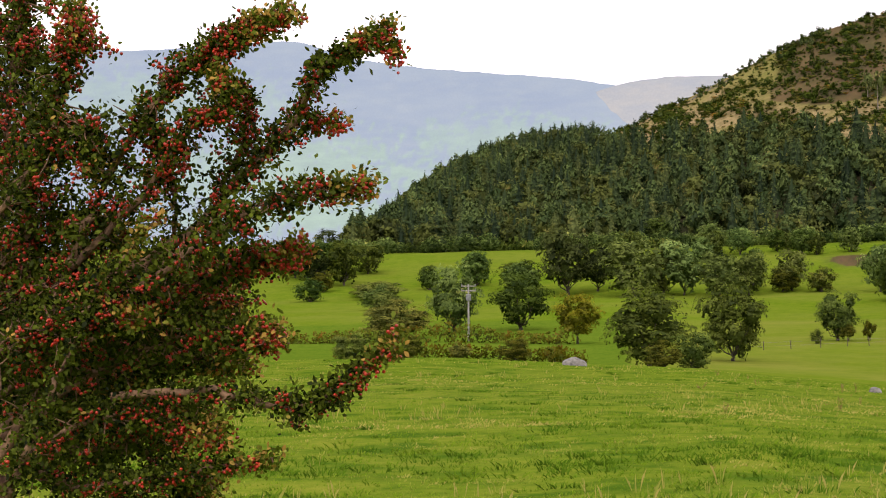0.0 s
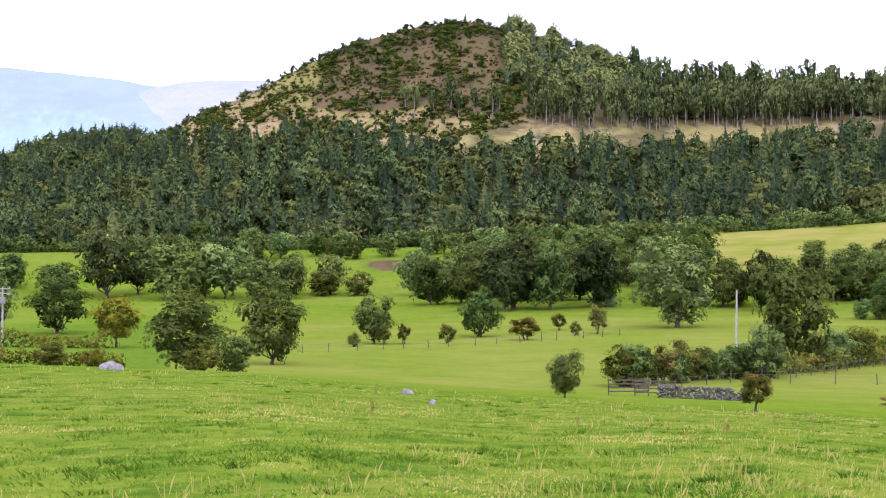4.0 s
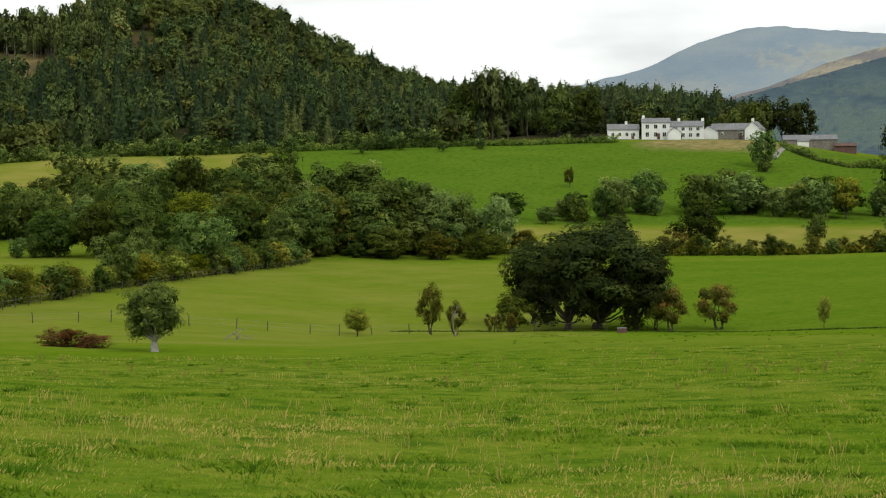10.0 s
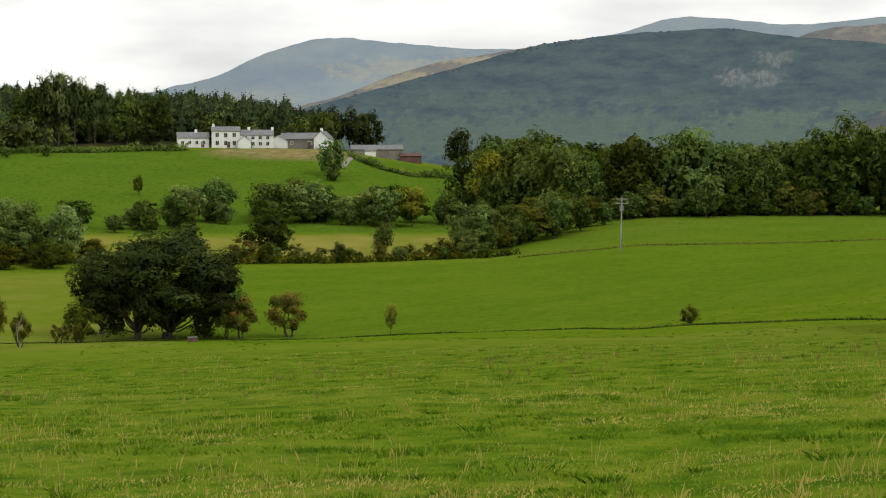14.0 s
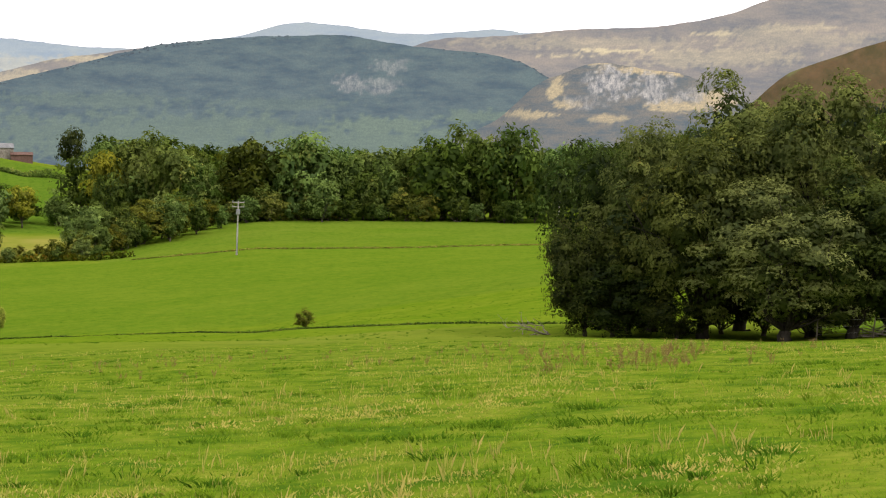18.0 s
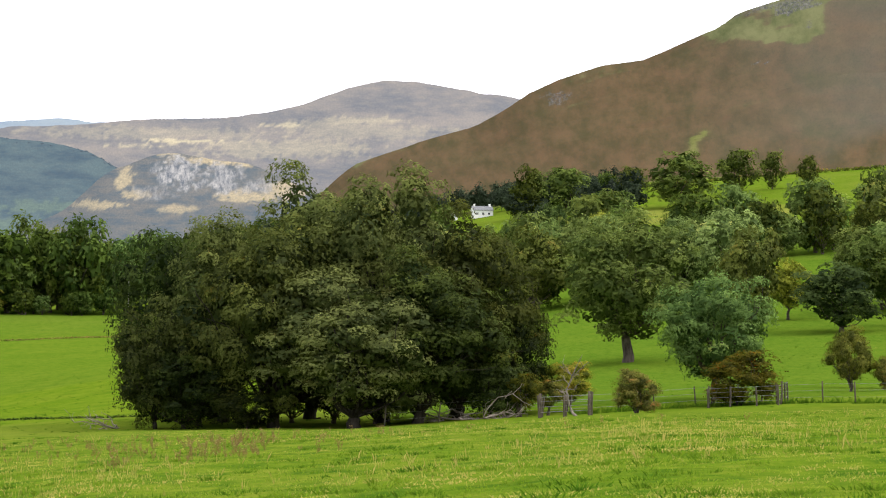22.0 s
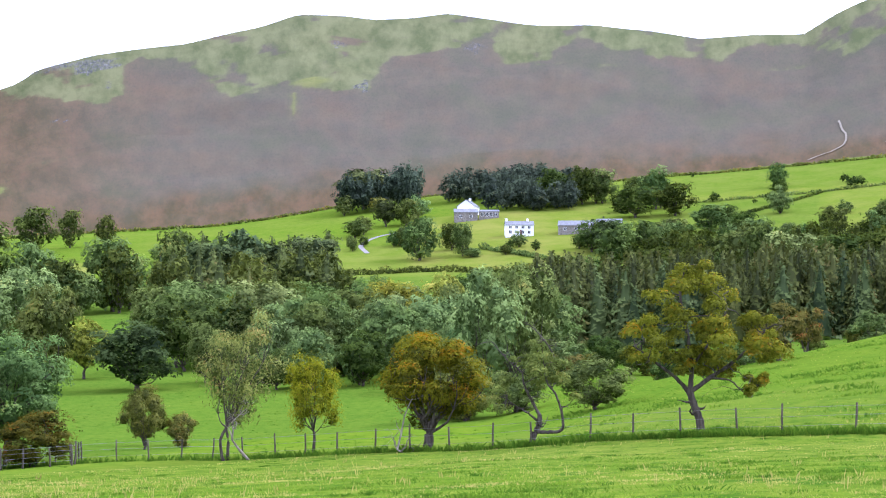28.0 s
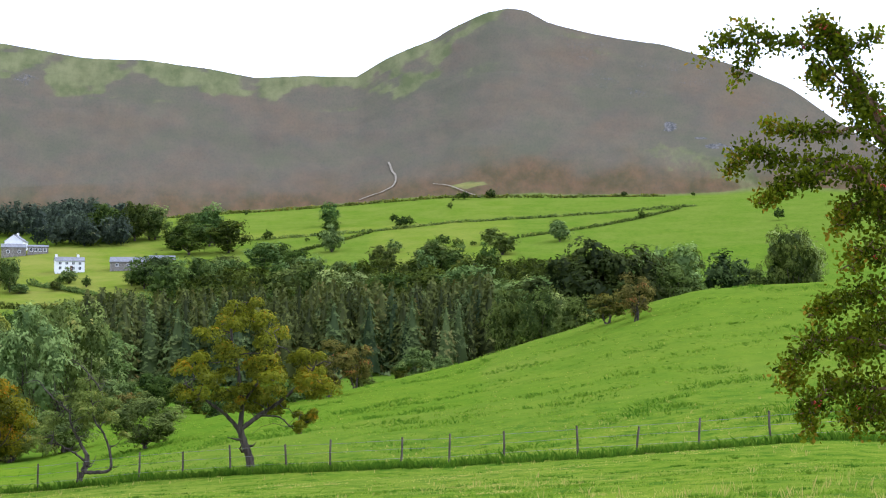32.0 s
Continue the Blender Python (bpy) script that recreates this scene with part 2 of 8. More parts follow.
def foliage(name, dark, light, turned, turned_share=0.12, through=0.32, rich=1.04):
    """Leaves: a dark to light green by tint, the dark end holding crown shade; some of them turning; each tree a little
    different.
    """
    m, n, l, out = shader(name)
    tint = n.new("ShaderNodeAttribute")
    tint.attribute_name = "tint"
    info = n.new("ShaderNodeObjectInfo")
    # dark end deepened further, to colour in shade among the leaves
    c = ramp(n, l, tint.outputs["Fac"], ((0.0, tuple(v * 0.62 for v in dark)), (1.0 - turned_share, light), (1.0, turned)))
    hsv = n.new("ShaderNodeHueSaturation")
    h = n.new("ShaderNodeMapRange")
    h.inputs["To Min"].default_value, h.inputs["To Max"].default_value = 0.464, 0.506
    v = n.new("ShaderNodeMapRange")
    v.inputs["To Min"].default_value, v.inputs["To Max"].default_value = 0.68, 1.75
    other = node(n, l, "ShaderNodeMath", [(info.outputs["Random"], 0)])
    other.operation = "MULTIPLY"
    other.inputs[1].default_value = 17.0
    rest = node(n, l, "ShaderNodeMath", [(other.outputs[0], 0)])
    rest.operation = "FRACT"
    sat = n.new("ShaderNodeMapRange")
    sat.inputs["To Min"].default_value, sat.inputs["To Max"].default_value = rich + 0.1, rich - 0.08
    l.new(info.outputs["Random"], h.inputs[0])
    l.new(rest.outputs[0], v.inputs[0])
    l.new(rest.outputs[0], sat.inputs[0])
    l.new(sat.outputs[0], hsv.inputs["Saturation"])
    l.new(h.outputs[0], hsv.inputs["Hue"])
    l.new(v.outputs[0], hsv.inputs["Value"])
    l.new(c, hsv.inputs["Color"])
    d = node(n, l, "ShaderNodeBsdfDiffuse", [(hsv.outputs[0], "Color")])
    t = node(n, l, "ShaderNodeBsdfTranslucent", [(hsv.outputs[0], "Color")])
    g = node(n, l, "ShaderNodeBsdfGlossy", [], Roughness=0.55)
    g.inputs["Color"].default_value = (0.5, 0.5, 0.5, 1)
    s = n.new("ShaderNodeMixShader")
    s.inputs[0].default_value = through
    l.new(d.outputs[0], s.inputs[1])
    l.new(t.outputs[0], s.inputs[2])
    s2 = n.new("ShaderNodeMixShader")
    s2.inputs[0].default_value = 0.012
    l.new(s.outputs[0], s2.inputs[1])
    l.new(g.outputs[0], s2.inputs[2])
    l.new(s2.outputs[0], out.inputs["Surface"])
    return m


def ground_material():
    """Pasture, hay, bracken, rock and wood floor, mixed by what grows where; the right of the fell also greyed for
    haze.
    """
    m, n, l, out = shader("pasture_and_fell")
    cover = n.new("ShaderNodeAttribute")
    cover.attribute_name = "cover"
    sep = node(n, l, "ShaderNodeSeparateColor", [(cover.outputs["Color"], "Color")])
    dry, bracken, rock, wood = sep.outputs[0], sep.outputs[1], sep.outputs[2], cover.outputs["Alpha"]
    fine, clump = noise_at(n, l, 6.0, 6, 0.8), noise_at(n, l, 1.1, 6, 0.72)
    broad, wide = noise_at(n, l, 0.07, 4), noise_at(n, l, 0.012, 4)
    g = mix(n, l, ramp(n, l, clump, grey(0.3, 0.7)), (0.054, 0.120, 0.005), (0.092, 0.166, 0.007))
    g = mix(n, l, ramp(n, l, fine, ((0.45, (0.0,) * 3), (0.62, (0.75,) * 3))), g, (0.130, 0.186, 0.011))
    g = mix(n, l, ramp(n, l, broad, ((0.38, (0.0,) * 3), (0.7, (0.45,) * 3))), g, (0.120, 0.172, 0.010))
    worn = noise_at(n, l, 0.42, 6, 0.7)
    g = mix(n, l, ramp(n, l, worn, ((0.48, (0.0,) * 3), (0.66, (0.6,) * 3))), g, (0.150, 0.196, 0.013))
    g = mix(n, l, ramp(n, l, worn, ((0.30, (0.6,) * 3), (0.46, (0.0,) * 3))), g, (0.046, 0.110, 0.005))
    hay = mix(n, l, ramp(n, l, broad, grey(0.35, 0.65)), (0.150, 0.178, 0.020), (0.235, 0.215, 0.050))
    hay = mix(n, l, ramp(n, l, clump, ((0.4, (0.0,) * 3), (0.8, (0.4,) * 3))), hay, (0.19, 0.195, 0.05))
    c = mix(n, l, dry, g, hay)
    put = n.new("ShaderNodeAttribute")
    put.attribute_name = "place"
    place = put.outputs["Vector"]
    near = node(n, l, "ShaderNodeSeparateXYZ", [(place, "Vector")]).outputs[2]
    lump, blade = noise_at(n, l, 0.045, 5, 0.62, co=place), noise_at(n, l, 0.30, 4, 0.7, co=place)
    s = mix(n, l, ramp(n, l, lump, ((0.37, (0.8,) * 3), (0.50, (0.0,) * 3))), c, (0.034, 0.090, 0.006))
    s = mix(n, l, ramp(n, l, lump, ((0.52, (0.0,) * 3), (0.68, (0.5,) * 3))), s, (0.200, 0.212, 0.028))
    s = mix(n, l, ramp(n, l, blade, ((0.49, (0.0,) * 3), (0.68, (0.5,) * 3))), s, (0.050, 0.108, 0.008))
    s = mix(n, l, ramp(n, l, blade, ((0.31, (0.35,) * 3), (0.46, (0.0,) * 3))), s, (0.200, 0.218, 0.030))
    c = mix(n, l, near, c, s)
    more = n.new("ShaderNodeAttribute")
    more.attribute_name = "sward"
    sw = node(n, l, "ShaderNodeSeparateColor", [(more.outputs["Color"], "Color")])
    low = mix(n, l, ramp(n, l, clump, grey(0.3, 0.7)), (0.056, 0.116, 0.010), (0.094, 0.156, 0.014))
    low = mix(n, l, ramp(n, l, broad, ((0.4, (0.0,) * 3), (0.7, (0.5,) * 3))), low, (0.108, 0.164, 0.016))
    tuft = noise_at(n, l, 0.24, 5, 0.75, (0.7, 2.6, 1), place)
    low = mix(n, l, ramp(n, l, tuft, ((0.34, (0.6,) * 3), (0.50, (0.0,) * 3))), low, (0.034, 0.082, 0.008))
    low = mix(n, l, ramp(n, l, tuft, ((0.54, (0.0,) * 3), (0.70, (0.4,) * 3))), low, (0.115, 0.165, 0.026))
    c = mix(n, l, sw.outputs[2], c, low)
    tf = mix(n, l, ramp(n, l, noise_at(n, l, 0.05, 5, 0.65, co=place), grey(0.36, 0.62)), (0.074, 0.085, 0.042), (0.150, 0.152, 0.078))
    c = mix(n, l, sw.outputs[0], c, tf)
    grit = noise_at(n, l, 0.33, 6, 0.75)
    oc = mix(n, l, ramp(n, l, grit, grey(0.36, 0.64)), (0.150, 0.120, 0.052), (0.330, 0.250, 0.120))
    c = mix(n, l, sw.outputs[1], c, oc)
    p1, p2 = noise_at(n, l, 0.05, 5, 0.65, co=place), noise_at(n, l, 0.45, 5, 0.7, co=place)
    br = mix(n, l, ramp(n, l, p1, grey(0.36, 0.62)), (0.066, 0.054, 0.026), (0.112, 0.070, 0.038))
    # hm: greyer bracken tone that paints haze over the right of the fell
    hm = mix(n, l, ramp(n, l, p1, grey(0.36, 0.62)), (0.092, 0.082, 0.061), (0.106, 0.090, 0.064))
    p4 = noise_at(n, l, 0.011, 5, 0.6, (1, 1.8, 1), place)
    hm = mix(n, l, ramp(n, l, p4, ((0.49, (0.0,) * 3), (0.70, (0.32,) * 3))), hm, (0.138, 0.078, 0.045))
    hm = mix(n, l, ramp(n, l, p4, ((0.36, (0.75,) * 3), (0.50, (0.0,) * 3))), hm, (0.083, 0.084, 0.054))
    br = mix(n, l, more.outputs["Alpha"], br, hm)
    br = mix(n, l, ramp(n, l, p2, ((0.46, (0.0,) * 3), (0.66, (0.35,) * 3))), br, (0.058, 0.056, 0.044))
    torn = node(n, l, "ShaderNodeMapRange", [(noise_at(n, l, 0.16, 5, 0.7, co=place), 0)])
    torn.inputs["To Min"].default_value, torn.inputs["To Max"].default_value = 0.62, 1.38
    edge = node(n, l, "ShaderNodeMath", [(bracken, 0), (torn.outputs[0], 1)])
    edge.operation = "MULTIPLY"
    c = mix(n, l, ramp(n, l, edge.outputs[0], ((0.0, (0.0,) * 3), (0.44, (0.22,) * 3), (0.60, (0.86,) * 3), (1.0, (0.98,) * 3))), c, br)
    p3 = noise_at(n, l, 1.1, 4, 0.7, co=place)
    onfell = node(n, l, "ShaderNodeMath", [(sw.outputs[0], 0), (ramp(n, l, p3, ((0.60, (0.0,) * 3), (0.72, (0.35,) * 3))), 1)])
    onfell.operation = "MULTIPLY"
    c = mix(n, l, onfell.outputs[0], c, (0.05, 0.05, 0.04))
    rk = mix(n, l, ramp(n, l, noise_at(n, l, 0.3, 5, 0.7, co=place), grey(0.42, 0.70)), (0.055, 0.057, 0.058), (0.19, 0.182, 0.165))
    crack = node(n, l, "ShaderNodeMapRange", [(noise_at(n, l, 0.42, 5, 0.75, co=place), 0)])
    crack.inputs["To Min"].default_value, crack.inputs["To Max"].default_value = -0.4, 2.2
    stone = node(n, l, "ShaderNodeMath", [(rock, 0), (crack.outputs[0], 1)])
    stone.operation = "MULTIPLY"
    c = mix(n, l, ramp(n, l, stone.outputs[0], ((0.28, (0.0,) * 3), (0.48, (0.85,) * 3))), c, rk)
    wd = mix(n, l, ramp(n, l, broad, grey(0.35, 0.65)), (0.022, 0.027, 0.012), (0.05, 0.042, 0.022))
    c = mix(n, l, wood, c, wd)
    finish(n, l, out, c, 1.0, clump, 0.7, 0.12, 0.0)
    return m


M_GROUND = ground_material()
M_BARK = simple("grey_brown_bark", (0.04, 0.033, 0.025), (0.12, 0.10, 0.078), 6.0, 0.95, 0.8, 0.05, 0.1, stretch=(1, 1, 0.25))
M_BARK_DARK = simple("dark_sycamore_bark", (0.018, 0.015, 0.012), (0.055, 0.047, 0.037), 6.0, 0.95, 0.8, 0.05, 0.1, stretch=(1, 1, 0.25))
M_BARK_PALE = simple("pale_lichened_bark", (0.16, 0.13, 0.10), (0.36, 0.31, 0.25), 9.0, 0.95, 0.8, 0.03, 0.1, stretch=(1, 1, 0.3))
M_PALE_TRUNK = simple("bleached_trunk", (0.30, 0.28, 0.25), (0.55, 0.52, 0.47), 5.0, 0.95, 0.8, 0.05, 0.1)
M_OAK = foliage("dark_oak_leaves", (0.034, 0.066, 0.012), (0.122, 0.176, 0.034), (0.210, 0.215, 0.044))
M_SYC = foliage("mid_green_leaves", (0.042, 0.086, 0.018), (0.148, 0.222, 0.052), (0.235, 0.260, 0.058))
M_GREAT = foliage("dark_sycamore_leaves", (0.028, 0.052, 0.013), (0.134, 0.176, 0.046), (0.205, 0.195, 0.042))
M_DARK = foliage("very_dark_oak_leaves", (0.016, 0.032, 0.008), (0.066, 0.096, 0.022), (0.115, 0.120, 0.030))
M_ASH = foliage("light_ash_leaves", (0.064, 0.112, 0.026), (0.188, 0.262, 0.070), (0.270, 0.290, 0.075))
M_HAW = foliage("hawthorn_leaves", (0.044, 0.072, 0.012), (0.150, 0.172, 0.027), (0.215, 0.150, 0.030), 0.2)
M_RUST = foliage("rusty_hawthorn_leaves", (0.040, 0.056, 0.010), (0.145, 0.145, 0.022), (0.280, 0.115, 0.024), 0.28)
M_OCHRE = foliage("ochre_hawthorn_leaves", (0.050, 0.070, 0.007), (0.200, 0.212, 0.019), (0.37, 0.21, 0.024), 0.26)
M_GOLD = foliage("yellow_green_leaves", (0.090, 0.120, 0.014), (0.240, 0.275, 0.035), (0.34, 0.29, 0.045), 0.25)
M_LIME = foliage("lime_green_turning_leaves", (0.100, 0.150, 0.012), (0.270, 0.330, 0.030), (0.40, 0.34, 0.045), 0.2)
M_BRACKEN = foliage("rust_bracken_fronds", (0.070, 0.040, 0.014), (0.200, 0.110, 0.036), (0.20, 0.17, 0.04), 0.2)
M_CONIFER = foliage("conifer_needles", (0.035, 0.060, 0.031), (0.099, 0.135, 0.059), (0.171, 0.177, 0.066), 0.15, 0.15, 1.15)
M_PINE = foliage("pine_needles", (0.038, 0.061, 0.024), (0.106, 0.138, 0.050), (0.153, 0.153, 0.057), 0.15, 0.15, 1.15)
# far trees: bluish leaf colour in place of the haze before them
M_FARTREE = foliage("haze_blue_far_leaves", (0.036, 0.056, 0.036), (0.084, 0.118, 0.064), (0.130, 0.150, 0.070), 0.12, 0.32, 1.0)
M_LARCH = foliage("brown_green_plantation_needles", (0.055, 0.077, 0.028), (0.144, 0.178, 0.062), (0.205, 0.186, 0.072), 0.2, 0.15, 1.15)

# ---- mesh helpers ----
def mesh_of(name, verts, faces, material, smooth_faces=False, tint=None, normals=None):
    """A mesh from arrays; faces are rows of 3 or 4 indices. Normals round off the light on leaf clumps."""
    me = bpy.data.meshes.new(name)
    verts, faces = np.asarray(verts, np.float32), np.asarray(faces, np.int32)
    k = faces.shape[1]
    me.vertices.add(len(verts))
    me.vertices.foreach_set("co", verts.ravel())
    me.loops.add(faces.size)
    me.loops.foreach_set("vertex_index", faces.ravel())
    me.polygons.add(len(faces))
    me.polygons.foreach_set("loop_start", np.arange(0, faces.size, k, dtype=np.int32))
    me.polygons.foreach_set("use_smooth", np.full(len(faces), smooth_faces))
    if tint is not None:
        me.attributes.new("tint", "FLOAT", "POINT").data.foreach_set("value", np.asarray(tint, np.float32))
    me.materials.append(material)
    me.update(calc_edges=True)
    if normals is not None:
        me.polygons.foreach_set("use_smooth", np.full(len(faces), True))
        me.attributes.new("custom_normal", "FLOAT_VECTOR", "POINT").data.foreach_set("vector", np.asarray(normals, np.float32).ravel())
    return me


def part(name, mesh, parent, label=""):
    ob = new(name, mesh)
    ob.parent = parent
    if label:
        ob["label"] = label
    return ob


def bm_mesh(name, bm, material):
    me = bpy.data.meshes.new(name)
    bm.to_mesh(me)
    bm.free()
    me.materials.append(material)
    return me


def tube(points, radii, sides=7):
    """A tapered tube through points; quads."""
    p, r = np.asarray(points, float), np.asarray(radii, float)
    t = np.gradient(p, axis=0)
    t /= np.linalg.norm(t, axis=1)[:, None] + 1e-9
    ref = np.where(np.abs(t[:, 2:3]) > 0.9, np.array([[1.0, 0, 0]]), np.array([[0, 0, 1.0]]))
    u = np.cross(t, ref)
    u /= np.linalg.norm(u, axis=1)[:, None] + 1e-9
    w = np.cross(t, u)
    a = np.arange(sides) * 2 * math.pi / sides
    v = p[:, None] + r[:, None, None] * (np.cos(a)[None, :, None] * u[:, None] + np.sin(a)[None, :, None] * w[:, None])
    i, j = np.meshgrid(np.arange(len(p) - 1), np.arange(sides), indexing="ij")
    j2 = (j + 1) % sides
    f = np.stack([i * sides + j, i * sides + j2, (i + 1) * sides + j2, (i + 1) * sides + j], -1).reshape(-1, 4)
    return v.reshape(-1, 3), f


def joined(pieces):
    vs, fs, n = [], [], 0
    for v, f in pieces:
        vs.append(v)
        fs.append(f + n)
        n += len(v)
    return np.concatenate(vs), np.concatenate(fs)


def leaf_cards(rng, centres, outward, size, lean=0.8):
    """A small spray of two ragged leaflets at every centre, facing roughly outward; triangles."""
    n = len(centres)
    nrm = outward * lean + rng.normal(size=(n, 3)) * 0.75
    nrm /= np.linalg.norm(nrm, axis=1)[:, None] + 1e-9
    a = np.cross(nrm, rng.normal(size=(n, 3)))
    a /= np.linalg.norm(a, axis=1)[:, None] + 1e-9
    b = np.cross(nrm, a)
    s = (size * rng.uniform(0.6, 1.25, n))[:, None]
    out = []
    for k in (-1, 1):
        mid = centres + a * s * 0.34 * k + b * s * rng.uniform(-0.25, 0.25, (n, 1)) + nrm * s * rng.uniform(-0.2, 0.2, (n, 1))
        t = rng.uniform(0, 6.283, n)[:, None]
        for q in range(3):
            r = s * rng.uniform(0.36, 0.62, (n, 1))
            an = t + q * 2.0944 + rng.uniform(-0.4, 0.4, (n, 1))
            out.append(mid + (a * np.cos(an) + b * np.sin(an)) * r + nrm * s * rng.uniform(-0.12, 0.12, (n, 1)))
    return np.stack(out, 1).reshape(-1, 3), np.arange(6 * n).reshape(2 * n, 3)


def limb(rng, a, b, r0, r1, n=6, wob=0.06):
    a, b = np.asarray(a, float), np.asarray(b, float)
    s = np.linspace(0, 1, n)[:, None]
    size = np.linalg.norm(b - a)
    p = a + (b - a) * s + np.sin(s * math.pi) * rng.normal(size=3) * wob * size * 1.4 + rng.normal(size=(n, 3)) * wob * 0.35 * size * np.sin(s * math.pi)
    return p, r0 + (r1 - r0) * s[:, 0]


def broadleaf(name, seed, leaves, bark, cards=1100, card=0.66, lobes=14, low=0.06, trunk_r=0.28, stems=1, airy=0.0, lean=0.0, sides=6, twigs=0, clumps=40, lift=0.0, loose=0.0, limbs=1.0, bright=0.0):
    """A tree ten metres high and nine wide: stem, limbs, and leaf sprays in many small domed clumps. Two meshes."""
    rng = np.random.default_rng(seed)
    centre, half = np.array([lean, 0, 10 * (low + (1 - low) * 0.5)]), np.array([4.5, 4.5, 10 * (1 - low) * 0.5])
    lob = []
    for i in range(lobes):
        z = 1 - 2 * (i + 0.5) / lobes
        a = i * 2.39996 + rng.uniform(-0.5, 0.5)
        q = np.array([math.cos(a) * math.sqrt(1 - z * z), math.sin(a) * math.sqrt(1 - z * z), z * 0.95])
        rad = rng.uniform(0.30, 0.5) * (1 - 0.35 * loose)
        lob.append((centre + q * half * (1 - rad * 0.9) * rng.uniform(0.78 - 0.35 * loose, 1.1 + 0.2 * loose), half * rad * rng.uniform(0.85, 1.15, 3)))
    wood = []
    fork = np.array([lean * 0.35, 0, max(0.6, 10 * low * 1.25 + 0.4 + lift)])
    for s in range(stems):
        foot = np.array([rng.uniform(-0.5, 0.5) * (stems > 1), rng.uniform(-0.5, 0.5) * (stems > 1), -0.35])
        f = fork + rng.normal(size=3) * 0.5 * (stems > 1)
        p, r = limb(rng, foot, f, trunk_r * 1.15, trunk_r * 0.8, 6, 0.07)
        r[0] *= 1.4
        wood.append(tube(p, r, sides))
        for c, h in lob[s::stems]:
            end = c + h * rng.uniform(-0.2, 0.3, 3)
            end = f + (end - f) * 0.82
            p, r = limb(rng, f, end, trunk_r * rng.uniform(0.22, 0.4) * limbs, 0.025, 6, 0.07)
            wood.append(tube(p, r, max(4, sides - 2)))
            for _ in range(twigs):
                e2 = c + h * rng.uniform(-1.0, 1.0, 3)
                p2, r2 = limb(rng, p[3], e2, r[3] * 0.6, 0.012, 5, 0.1)
                wood.append(tube(p2, r2, 4))
    pts, outs, tints, sizes, soft = [], [], [], [], []
    k = max(6, cards // (clumps + lobes // 2))
    size = 0.9 * (40 / clumps) ** 0.4
    for i in range(clumps + lobes // 2):
        c, h = lob[i % lobes]
        q = rng.normal(size=3)
        q /= np.linalg.norm(q)
        inner = i >= clumps
        cc = c + q * h * (0.35 if inner else rng.uniform(0.55, 0.95))
        kk = k if not inner else k // 2
        w = rng.normal(size=(kk, 3))
        w /= np.linalg.norm(w, axis=1)[:, None]
        w[:, 2] = np.where(w[:, 2] < -0.45, w[:, 2] * -0.7, w[:, 2])
        hh = np.array([1.6, 1.6, 1.25]) * size * rng.uniform(0.75, 1.3) * (1.7 if inner else 1.0)
        rr = 1 - (0.35 + airy) * rng.random(kk) ** 1.5
        sizes.append(np.full(kk, card))
        pts.append(cc + w * hh * rr[:, None])
        outs.append(w + np.array([0, 0, 0.45]) + q * 0.3)
        soft.append(w * 0.9 + q * 0.35 + (pts[-1] - centre) / half * 0.45 + np.array([0, 0, 0.12]) + rng.normal(size=(kk, 3)) * 0.16)
        # upper leaves of a clump tinted lighter, as if lit from above
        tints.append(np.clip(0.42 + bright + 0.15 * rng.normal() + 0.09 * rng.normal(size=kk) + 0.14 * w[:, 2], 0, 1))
    # inner cards tinted dark, in place of the shade inside a crown
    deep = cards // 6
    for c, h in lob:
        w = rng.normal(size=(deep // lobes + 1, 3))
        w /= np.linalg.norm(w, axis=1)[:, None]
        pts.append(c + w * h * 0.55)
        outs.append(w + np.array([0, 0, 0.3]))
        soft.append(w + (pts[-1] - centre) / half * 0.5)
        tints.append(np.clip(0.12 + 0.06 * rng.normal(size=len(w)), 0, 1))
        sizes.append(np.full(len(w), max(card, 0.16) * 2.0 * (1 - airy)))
    v, f = leaf_cards(rng, np.concatenate(pts), np.concatenate(outs), np.concatenate(sizes), 2.7)
    wv, wf = joined(wood)
    # bring the crown to its nominal size: 9.2 across, 9.5 high
    wide, tip = np.percentile(np.hypot(v[:, 0] - lean, v[:, 1]), 98.5), np.percentile(v[:, 2], 99.7)
    for q in (v, wv):
        q[:, :2] *= 4.6 / wide
        q[:, 2] *= 9.5 / tip
    v[:, 2] = np.maximum(v[:, 2], 0.02)
    soft = np.concatenate(soft)
    soft /= np.linalg.norm(soft, axis=1)[:, None] + 1e-9
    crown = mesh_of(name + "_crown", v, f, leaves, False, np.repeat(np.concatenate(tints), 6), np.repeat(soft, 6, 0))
    return mesh_of(name + "_trunk", wv, wf, bark, True), crown


